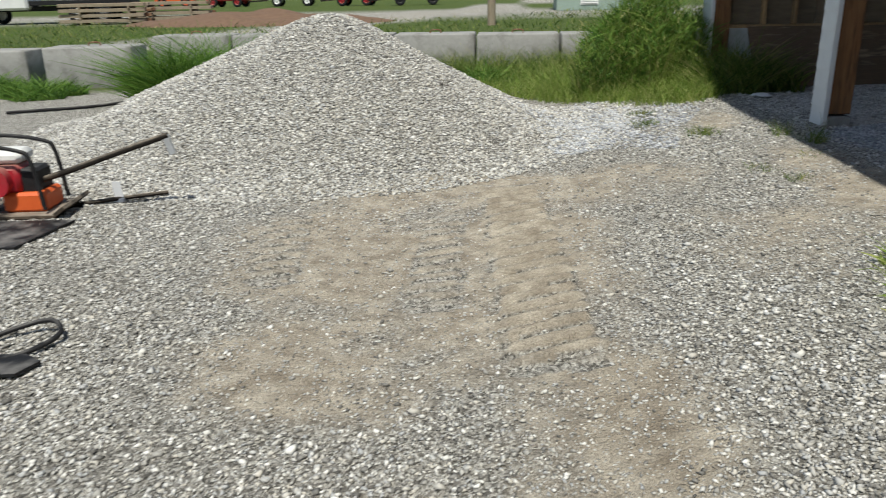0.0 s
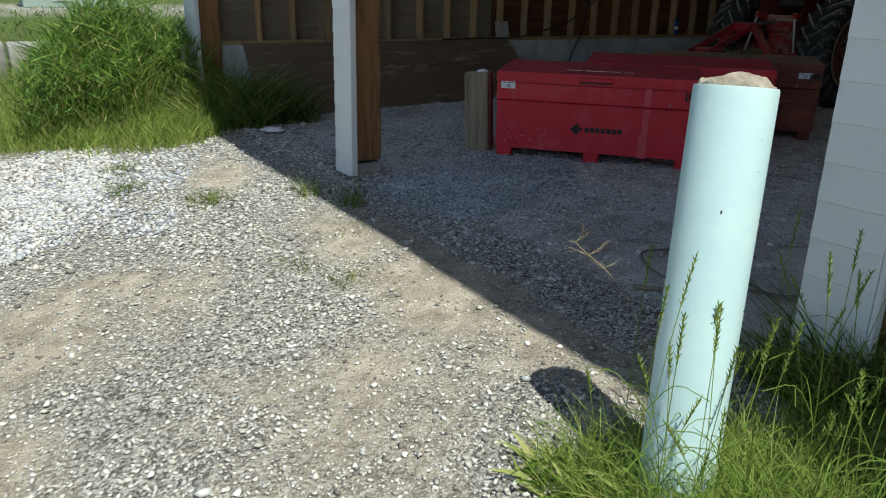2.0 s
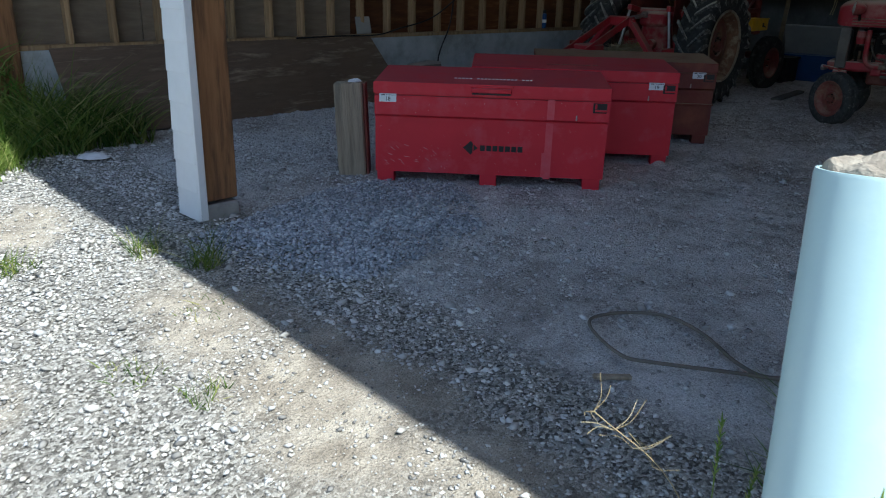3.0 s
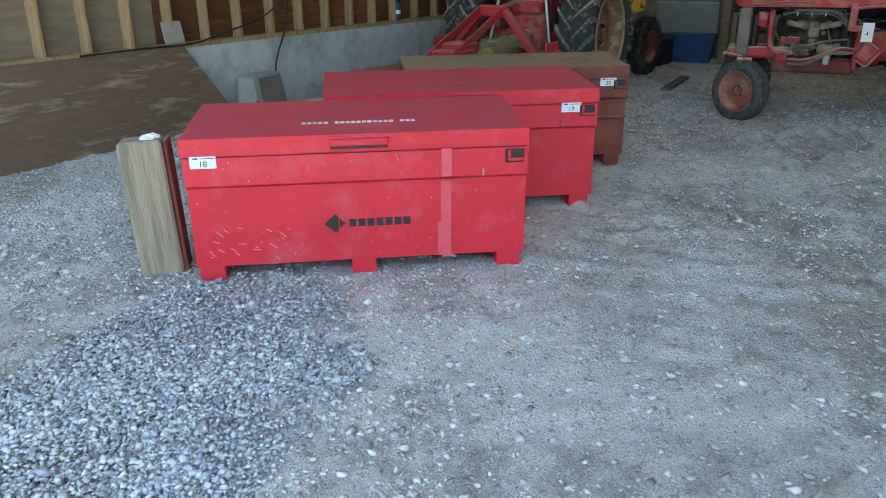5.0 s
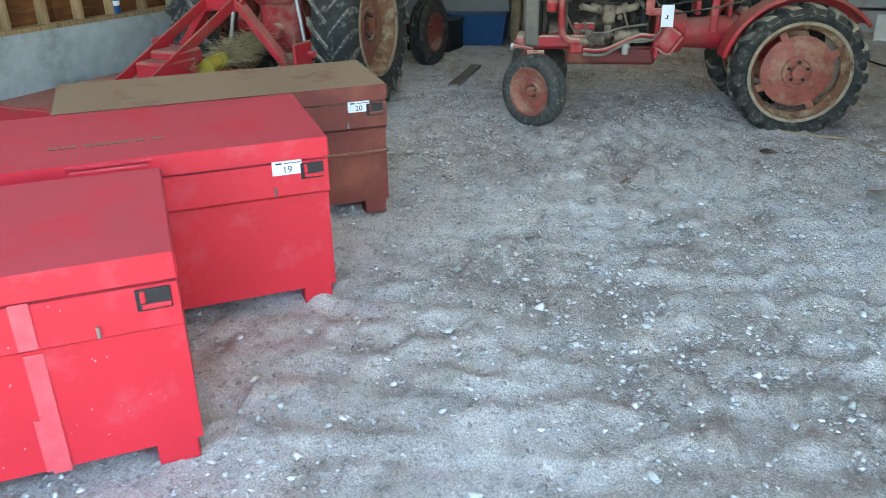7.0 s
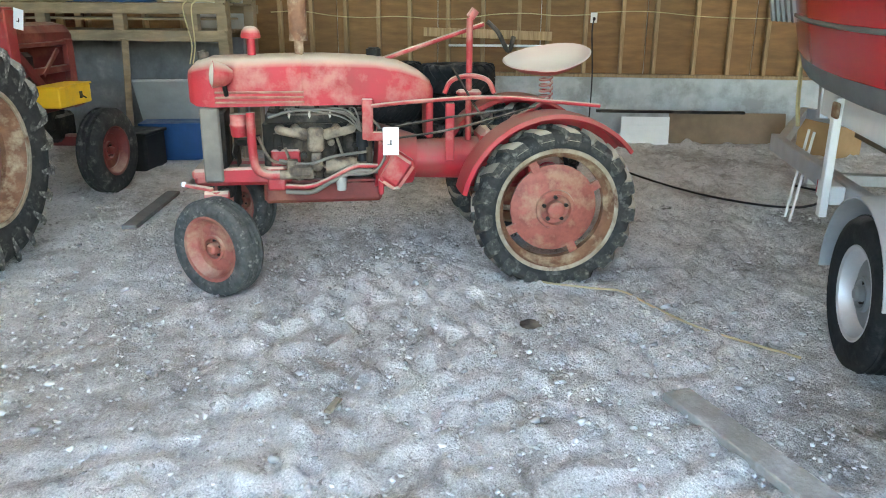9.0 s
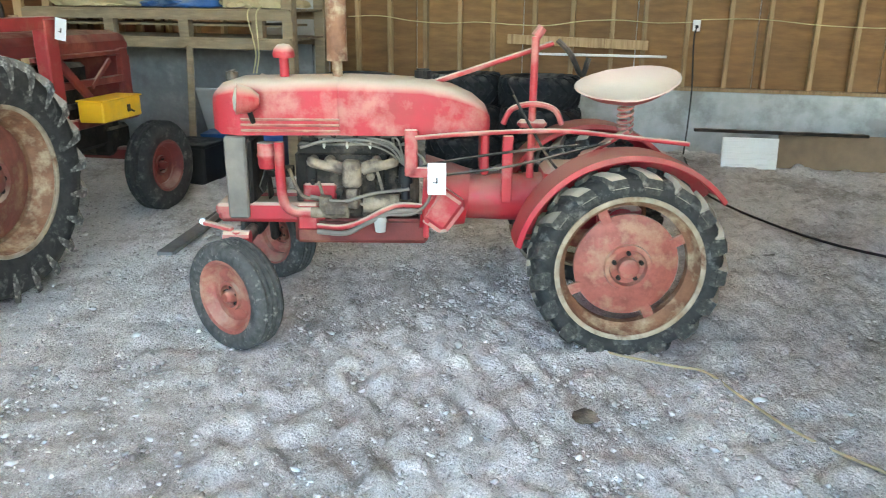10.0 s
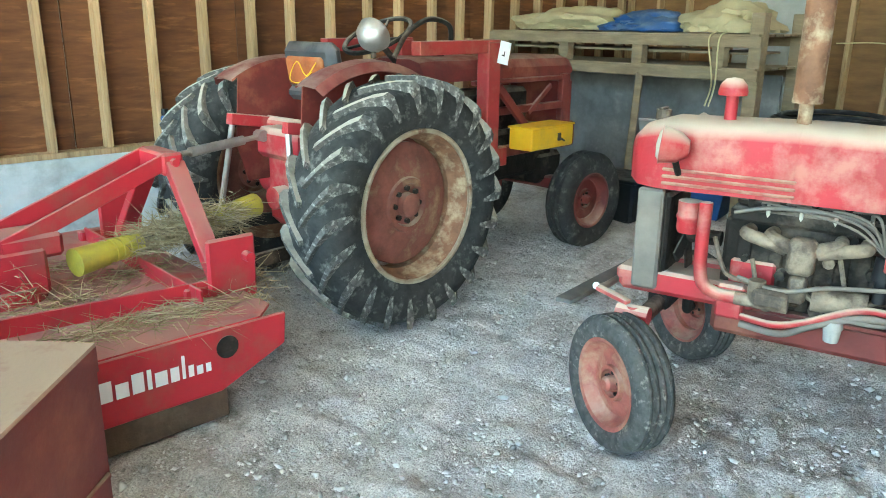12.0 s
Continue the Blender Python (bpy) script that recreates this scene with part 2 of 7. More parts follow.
M["brown_box"] = mat("rusty_brown_steel", (0.18, 0.036, 0.028), (0.12, 0.028, 0.022), 0.6, scale=5, bump=0.15, c3=(0.24, 0.07, 0.042), c3_amount=0.5, dust=(0.30, 0.21, 0.14), dust_amount=0.9)
M["red_old"] = mat("faded_tractor_red", (0.40, 0.020, 0.032), (0.30, 0.030, 0.032), 0.55, scale=7, bump=0.2, c3=(0.40, 0.145, 0.115), c3_amount=0.55, c3_scale=5, dust=(0.52, 0.425, 0.33), dust_amount=1.05)
M["red_dark"] = mat("dull_dark_red", (0.185, 0.030, 0.025), (0.11, 0.022, 0.018), 0.6, scale=7, bump=0.15, c3=(0.27, 0.10, 0.06), c3_amount=0.4, dust=(0.30, 0.21, 0.17), dust_amount=0.5)
M["red_mower"] = mat("mower_red", (0.42, 0.018, 0.032), (0.34, 0.018, 0.028), 0.5, scale=5, bump=0.1, c3=(0.30, 0.055, 0.045), c3_amount=0.45, c3_scale=5, dust=(0.34, 0.16, 0.13), dust_amount=0.8)
M["red_loader"] = mat("scuffed_loader_red", (0.33, 0.03, 0.032), (0.26, 0.03, 0.03), 0.55, scale=8, bump=0.12, c3=(0.30, 0.09, 0.06), c3_amount=0.4, c3_scale=6, dust=(0.36, 0.25, 0.20), dust_amount=0.6)
M["rust"] = mat("rusted_rim", (0.24, 0.12, 0.065), (0.12, 0.055, 0.03), 0.75, scale=12, bump=0.35, c3=(0.40, 0.31, 0.20), c3_amount=0.5, c3_scale=7)
M["rim_red"] = mat("worn_red_disc", (0.37, 0.11, 0.08), (0.22, 0.065, 0.048), 0.6, scale=16, bump=0.3, c3=(0.37, 0.20, 0.13), c3_amount=0.5, c3_scale=9, dust=(0.42, 0.32, 0.24), dust_amount=0.5)
M["tyre"] = mat("old_tyre_rubber", (0.013, 0.014, 0.015), (0.024, 0.025, 0.026), 0.85, scale=22, bump=0.3, bump_scale=40, spec=0.2, c3=(0.055, 0.056, 0.056), c3_amount=0.25, c3_scale=12, dust=(0.25, 0.235, 0.215), dust_amount=0.3)
M["rim_dull"] = mat("dull_red_brown_disc", (0.23, 0.080, 0.058), (0.12, 0.040, 0.030), 0.6, scale=14, bump=0.3, c3=(0.30, 0.19, 0.115), c3_amount=0.3, c3_scale=7, dust=(0.36, 0.27, 0.20), dust_amount=0.5)
M["dark_board"] = mat("stained_dark_board", (0.21, 0.205, 0.195), (0.10, 0.096, 0.09), 0.9, scale=5, bump=0.25, bump_scale=25, c3=(0.27, 0.26, 0.24), c3_amount=0.4)
M["tyre_cracked"] = mat("cracked_pale_tyre", (0.05, 0.05, 0.047), (0.10, 0.097, 0.09), 0.9, spec=0.2, scale=30, bump=0.6, bump_scale=40, c3=(0.26, 0.245, 0.21), c3_amount=0.25, c3_scale=34)
M["rim_lip"] = mat("bare_tan_rim_lip", (0.42, 0.36, 0.27), (0.26, 0.19, 0.12), 0.6, 0.3, scale=14, bump=0.3, c3=(0.15, 0.07, 0.04), c3_amount=0.35, c3_scale=9)
M["tyre_dusty"] = mat("grey_dusty_tyre", (0.026, 0.026, 0.025), (0.05, 0.049, 0.046), 0.9, spec=0.2, scale=18, bump=0.3, bump_scale=40, c3=(0.15, 0.144, 0.13), c3_amount=0.3, c3_scale=16)
M["lug"] = mat("dusty_tread_rubber", (0.055, 0.053, 0.049), (0.12, 0.115, 0.105), 0.9, scale=60, bump=0.4, c3=(0.40, 0.385, 0.345), c3_amount=0.35, c3_scale=26, dust=(0.44, 0.40, 0.33), dust_amount=0.8)
M["lug_worn"] = mat("worn_tread_rubber", (0.035, 0.034, 0.031), (0.075, 0.071, 0.063), 0.9, scale=50, bump=0.4, spec=0.2, c3=(0.20, 0.185, 0.155), c3_amount=0.3, c3_scale=30, dust=(0.42, 0.37, 0.29), dust_amount=1.0)
# greasy iron, made darker still to stand in for shade inside engines
M["iron"] = mat("greasy_cast_iron", (0.028, 0.023, 0.019), (0.014, 0.012, 0.010), 0.8, 0.0, spec=0.2, scale=14, bump=0.5, c3=(0.15, 0.115, 0.085), c3_amount=0.4, dust=(0.32, 0.275, 0.225), dust_amount=0.5)
M["block"] = mat("dusty_engine_casting", (0.29, 0.23, 0.165), (0.11, 0.082, 0.058), 0.75, 0.1, scale=16, bump=0.5, c3=(0.07, 0.052, 0.04), c3_amount=0.45, c3_scale=8)
M["skid"] = mat("dark_brown_steel", (0.10, 0.065, 0.042), (0.06, 0.04, 0.027), 0.85, scale=12, bump=0.4, c3=(0.16, 0.12, 0.085), c3_amount=0.4)
M["steel"] = mat("bare_steel", (0.50, 0.49, 0.47), (0.36, 0.34, 0.31), 0.4, 0.8, scale=12, bump=0.2)
M["galv"] = mat("galvanised_steel", (0.55, 0.56, 0.58), (0.46, 0.47, 0.49), 0.45, 0.5, scale=10, bump=0.1)
M["black"] = mat("black_plastic", (0.012, 0.012, 0.013), (0.022, 0.022, 0.024), 0.6, spec=0.25, scale=8, bump=0.1, dust=(0.22, 0.21, 0.20), dust_amount=0.35)
M["cable"] = mat("grey_cable", (0.21, 0.18, 0.15), (0.13, 0.115, 0.095), 0.8)
M["yellow"] = mat("yellow_paint", (0.80, 0.47, 0.02), (0.70, 0.40, 0.02), 0.5, scale=6, c3=(0.50, 0.32, 0.06), c3_amount=0.25)
M["pto"] = mat("dirty_yellow_guard", (0.50, 0.42, 0.05), (0.38, 0.32, 0.06), 0.55, scale=14, c3=(0.22, 0.18, 0.08), c3_amount=0.4)
M["white"] = mat("white_paint", (0.80, 0.80, 0.79), (0.74, 0.74, 0.73), 0.5, scale=6, bump=0.05)
M["fleck"] = mat("pale_scuffs", (0.72, 0.40, 0.40), (0.62, 0.28, 0.29), 0.7, scale=20, bump=0)
M["seat_dusty"] = mat("dust_covered_red_steel", (0.44, 0.05, 0.05), (0.38, 0.08, 0.07), 0.7, scale=6, bump=0.15, c3=(0.45, 0.20, 0.16), c3_amount=0.4, dust=(0.62, 0.55, 0.46), dust_amount=1.25)
M["paper"] = mat("white_paper", (0.82, 0.83, 0.86), (0.78, 0.79, 0.82), 0.8, bump=0.02)
# printed black, and the painted shade of box recesses
M["ink_shade"] = mat("black_ink_and_recess_shade", (0.025, 0.022, 0.022), (0.03, 0.027, 0.027), 0.6, bump=0)
M["pipe"] = mat("pale_blue_pipe", (0.53, 0.71, 0.73), (0.49, 0.67, 0.70), 0.35, scale=2.5, bump=0.04, c3=(0.56, 0.73, 0.72), c3_amount=0.4, c3_scale=4)
M["orange"] = mat("orange_paint", (0.70, 0.13, 0.03), (0.60, 0.10, 0.02), 0.5, scale=6)
M["seat_orange"] = mat("faded_orange_cloth", (0.36, 0.10, 0.03), (0.24, 0.065, 0.022), 0.85, scale=14, c3=(0.40, 0.22, 0.11), c3_amount=0.4)
M["blue"] = mat("blue_plastic", (0.02, 0.075, 0.22), (0.015, 0.06, 0.17), 0.5, scale=6, bump=0.3, bump_scale=9, dust=(0.2, 0.24, 0.3), dust_amount=0.4)
M["tarp"] = mat("tan_tarp", (0.44, 0.365, 0.21), (0.34, 0.275, 0.155), 0.8, scale=6, bump=0.5, bump_scale=12)
M["grey_plastic"] = mat("grey_casing", (0.36, 0.35, 0.32), (0.30, 0.29, 0.26), 0.6, scale=6, dust=(0.45, 0.42, 0.37), dust_amount=0.5)
M["card"] = mat("cardboard", (0.44, 0.28, 0.14), (0.37, 0.23, 0.11), 0.85, scale=5, bump=0.1)
M["carpet"] = mat("brown_board", (0.24, 0.17, 0.11), (0.19, 0.135, 0.09), 0.9, scale=8, bump=0.2)
M["boat_red"] = mat("boat_red_gloss", (0.55, 0.012, 0.025), (0.50, 0.01, 0.02), 0.22, scale=3, bump=0.02, spec=0.5)
M["boat_grey"] = mat("boat_bare_aluminium", (0.26, 0.27, 0.28), (0.20, 0.21, 0.22), 0.5, 0.4, scale=5, bump=0.08)
M["rope"] = mat("yellowed_rope", (0.60, 0.50, 0.26), (0.48, 0.40, 0.22), 0.8)
M["seat_black"] = mat("black_vinyl", (0.03, 0.03, 0.033), (0.05, 0.05, 0.053), 0.55, scale=8, dust=(0.25, 0.23, 0.21), dust_amount=0.4)
M["soil"] = mat("red_brown_soil", (0.20, 0.125, 0.08), (0.15, 0.09, 0.06), 0.95, scale=4, bump=0.5, bump_scale=8)
M["shed_green"] = mat("pale_green_cladding", (0.30, 0.38, 0.33), (0.26, 0.34, 0.29), 0.7)
M["glass"] = mat("dark_glass", (0.03, 0.035, 0.04), (0.02, 0.025, 0.03), 0.1, bump=0)
M["lens"] = mat("headlamp_lens", (0.62, 0.58, 0.48), (0.52, 0.48, 0.40), 0.25, bump=0.1, bump_scale=120)


# ---- mesh helpers ----
def box(bm, c, s, rz=0.0, bevel=0.0, rx=0.0, ry=0.0, seg=1):
    made = bmesh.ops.create_cube(bm, size=1.0, matrix=pose(*c, rx, ry, rz) @ Matrix.Diagonal((*s, 1)))["verts"]
    if bevel:
        edges = list({e for v in made for e in v.link_edges})
        bmesh.ops.bevel(bm, geom=edges, offset=bevel, segments=seg, affect="EDGES", profile=0.5)


def rod(bm, a, b, r, r2=None, seg=12):
    a, b = Vector(a), Vector(b)
    d = b - a
    m = Matrix.Translation((a + b) / 2) @ d.to_track_quat("Z", "Y").to_matrix().to_4x4()
    bmesh.ops.create_cone(bm, cap_ends=True, segments=seg, radius1=r, radius2=r if r2 is None else r2, depth=d.length, matrix=m)


def bar(bm, a, b, w, h, bevel=0.004, up=(0, 0, 1)):
    """A flat or square bar from a to b, w wide across, h high towards up."""
    a, b = Vector(a), Vector(b)
    d = (b - a).normalized()
    side = d.cross(Vector(up)).normalized()
    top = side.cross(d)
    m = Matrix((side, d, top)).transposed().to_4x4()
    m.translation = (a + b) / 2
    made = bmesh.ops.create_cube(bm, size=1.0, matrix=m @ Matrix.Diagonal((w, (b - a).length, h, 1)))["verts"]
    if bevel:
        bmesh.ops.bevel(bm, geom=list({e for v in made for e in v.link_edges}), offset=bevel, segments=1, affect="EDGES")


def smooth_path(pts, per=6):
    p = [Vector(q) for q in pts]
    p = [p[0] * 2 - p[1]] + p + [p[-1] * 2 - p[-2]]
    out = []
    for i in range(1, len(p) - 2):
        for k in range(per):
            t = k / per
            a, b, c, d = p[i - 1], p[i], p[i + 1], p[i + 2]
            out.append(0.5 * ((2 * b) + (c - a) * t + (2 * a - 5 * b + 4 * c - d) * t * t + (3 * b - a - 3 * c + d) * t ** 3))
    out.append(p[-2])
    return out


def tube(bm, pts, r, seg=8, per=6, smooth=True):
    p = smooth_path(pts, per) if smooth and len(pts) > 2 else [Vector(q) for q in pts]
    rings, n0 = [], None
    for i, q in enumerate(p):
        d = (p[min(i + 1, len(p) - 1)] - p[max(i - 1, 0)]).normalized()
        if n0 is None:
            n0 = d.orthogonal().normalized()
        n0 = (n0 - d * n0.dot(d)).normalized()
        b2 = d.cross(n0)
        rings.append([bm.verts.new(q + (n0 * math.cos(a) + b2 * math.sin(a)) * r) for a in (2 * math.pi * k / seg for k in range(seg))])
    for a, b in zip(rings, rings[1:]):
        for k in range(seg):
            bm.faces.new((a[k], a[(k + 1) % seg], b[(k + 1) % seg], b[k]))
    bm.faces.new(rings[0][::-1])
    bm.faces.new(rings[-1])


def lathe(bm, profile, m=Matrix(), seg=32, start=0.0, sweep=360.0, close=False):
    """Turns a profile of (radius, height) about the z axis of m."""
    whole = sweep >= 360
    count = seg if whole else seg + 1
    rings = []
    for k in range(count):
        a = radians(start + sweep * k / seg)
        rings.append([bm.verts.new(m @ Vector((r * math.cos(a), r * math.sin(a), z))) for r, z in profile])
    size = len(profile)
    for k in range(seg):
        a, b = rings[k], rings[(k + 1) % count]
        for j in range(size if close else size - 1):
            bm.faces.new((a[j], b[j], b[(j + 1) % size], a[(j + 1) % size]))


def prism(bm, poly, depth, m=Matrix(), bevel=0.0):
    """A flat outline in the xy plane of m, made depth thick along its z."""
    lo = [bm.verts.new(m @ Vector((x, y, 0))) for x, y in poly]
    hi = [bm.verts.new(m @ Vector((x, y, depth))) for x, y in poly]
    bm.faces.new(lo[::-1])
    bm.faces.new(hi)
    for i in range(len(poly)):
        j = (i + 1) % len(poly)
        bm.faces.new((lo[i], lo[j], hi[j], hi[i]))
    if bevel:
        bmesh.ops.bevel(bm, geom=list({e for v in lo + hi for e in v.link_edges}), offset=bevel, segments=1, affect="EDGES")


def loft(bm, rings, cap=True):
    vs = [[bm.verts.new(q) for q in ring] for ring in rings]
    for a, b in zip(vs, vs[1:]):
        for k in range(len(a)):
            bm.faces.new((a[k], a[(k + 1) % len(a)], b[(k + 1) % len(a)], b[k]))
    if cap:
        bm.faces.new(vs[0][::-1])
        bm.faces.new(vs[-1])


def mesh_of(name, bm, material, smooth=None):
    bmesh.ops.recalc_face_normals(bm, faces=bm.faces)
    me = bpy.data.meshes.new(name)
    bm.to_mesh(me)
    bm.free()
    me.materials.append(material)
    if smooth:
        me.polygons.foreach_set("use_smooth", [True] * len(me.polygons))
        me.set_sharp_from_angle(angle=radians(smooth))
    return me


def part(name, bm, material, parent, label="", smooth=None):
    ob = new(name, mesh_of(name, bm, material, smooth))
    ob.parent = parent
    return tagged(ob, label) if label else ob


def thing(name, m, label, category, group="", kind=""):
    ob = new(name)
    ob.empty_display_size = 0.1
    ob.matrix_basis = m
    return tagged(ob, label, category, group, kind)


def solo(name, bm, material, label, category, m=Matrix(), group="", kind="", smooth=None):
    ob = new(name, mesh_of(name, bm, material, smooth))
    ob.matrix_basis = m
    return tagged(ob, label, category, group, kind)


def made(fn, *a, **k):
    bm = bmesh.new()
    fn(bm, *a, **k)
    return bm


def many(*calls):
    bm = bmesh.new()
    for fn, *a in calls:
        kw = a.pop() if a and isinstance(a[-1], dict) else {}
        fn(bm, *a, **kw)
    return bm


def text_part(words, size, m, material, parent, name="lettering"):
    cu = bpy.data.curves.new(name, "FONT")
    cu.body, cu.size, cu.extrude, cu.align_x, cu.align_y = words, size, 0.0006, "CENTER", "CENTER"
    tmp = bpy.data.objects.new(name, cu)
    me = bpy.data.meshes.new_from_object(tmp)
    bpy.data.objects.remove(tmp)
    me.materials.clear()
    me.materials.append(material)
    ob = new(name, me)
    ob.parent = parent
    ob.matrix_basis = m
    return ob


# ---- ground ----
FLOOR = 0.33
PILE = (-1.98, 8.75, 1.30, 2.95)       # centre, height, radius


def step(a, b, v):
    t = np.clip((v - a) / (b - a), 0, 1)
    return t * t * (3 - 2 * t)


def wave(x, y, f, s=0.0):
    return np.sin(x * f + s + 1.7 * np.sin(y * f * 0.6 + s)) * np.cos(y * f * 0.9 - s + 1.3 * np.sin(x * f * 0.7))


def height(x, y):
    x, y = np.asarray(x, float), np.asarray(y, float)
    z = 0.22 * step(-0.8, 2.6, x) + 0.11 * step(1.8, 4.2, x)
    z = z + 0.04 * step(4, 9, y) * (1 - step(2.2, 3.5, x)) * (1 - step(9, 14, y))
    out = 1 - step(2.0, 3.2, x)
    z = z + out * (0.012 * wave(x, y, 1.9) + 0.008 * wave(x, y, 4.3, 1.0)) + (1 - out) * (0.006 * wave(x, y, 1.3, 2.0) + 0.0025 * wave(x, y, 6.1, 0.4))
    d = np.hypot((x - PILE[0]) * np.where(x > PILE[0], 1.22, 1.08), (y - PILE[1])) / PILE[3]
    d = d * (1 + 0.07 * np.sin(3 * np.arctan2(y - PILE[1], x - PILE[0]) + 0.6))
    cone = PILE[2] * (1.0 - np.sqrt(d * d + 0.012) + 0.05)
    z = np.maximum(z, 0) + np.log1p(np.exp(np.clip((cone - 0.02) * 14, -30, 30))) / 14
    return z


TRACKS = ((0.01, 5.75, 0.22, 2.75, 0.34), (-1.5, 5.0, -1.25, 3.7, 0.22), (-0.42, 5.0, -0.36, 3.4, 0.2))


def track(x, y):
    """Tyre cleat prints pressed into the sand; the mask darkens grooves to imitate their shade."""
    z = np.zeros_like(x)
    on = np.zeros_like(x)
    for x0, y0, x1, y1, w in TRACKS:
        dx, dy = x1 - x0, y1 - y0
        n = math.hypot(dx, dy)
        s = ((x - x0) * dx + (y - y0) * dy) / n
        q = ((x - x0) * dy - (y - y0) * dx) / n
        inside = step(-0.1, 0.2, s) * (1 - step(n - 0.2, n + 0.1, s)) * (1 - step(w * 0.5, w * 0.5 + 0.06, np.abs(q)))
        z += inside * (0.034 if w > 0.25 else 0.016) * np.tanh(1.8 * np.sin(2 * np.pi * (s - 0.35 * q) / 0.135))
        # sand colour on the bars only, so grooves look shaded by colour
        on = np.maximum(on, inside * np.where(np.sin(2 * np.pi * (s - 0.35 * q) / 0.135) > -0.1, 1.0, 0.0) * (1.0 if w > 0.25 else 0.6))
    return z, on


def sand(x, y):
    def blob(cx, cy, rx, ry):
        return np.exp(-((((x - cx) / rx) ** 2 + ((y - cy) / ry) ** 2) ** 2))
    s = np.maximum.reduce([blob(-0.15, 5.5, 1.55, 0.62), blob(-0.95, 4.3, 0.85, 1.0), blob(0.05, 4.2, 0.72, 1.4), blob(0.35, 2.4, 0.45, 0.8), blob(-0.65, 2.9, 0.75, 0.6), blob(-0.1, 1.4, 0.8, 0.6),
                           0.75 * blob(2.3, 4.9, 0.4, 1.7), 0.9 * blob(1.0, 5.75, 0.55, 0.38), 0.6 * blob(1.55, 4.2, 0.7, 0.8), 0.8 * blob(0.55, 8.0, 0.4, 0.25), 0.6 * blob(2.0, 7.7, 0.3, 0.6), 0.8 * blob(2.55, 2.6, 0.6, 0.4)])
    return np.clip(s * (1.0 + 0.35 * wave(x, y, 3.1, 0.3) + 0.25 * wave(x, y, 8.3, 1.3)), 0, 1)


def inside_mask(x, y):
    return step(2.75, 3.3, x) * (1 - step(14.9, 15.2, x)) * (1 - step(10, 10.3, y)) * step(-7, -6.6, y)


def grid_lines(fine_lo, fine_hi, fine, coarse):
    mid = list(np.arange(fine_lo, fine_hi + 1e-6, fine))
    lo, hi, s = [], [], fine
    v = fine_lo
    while v > coarse[0]:
        s *= 1.35
        v -= s
        lo.append(v)
    v, s = fine_hi, fine
    while v < coarse[1]:
        s *= 1.35
        v += s
        hi.append(v)
    return np.array(lo[::-1] + mid + hi)


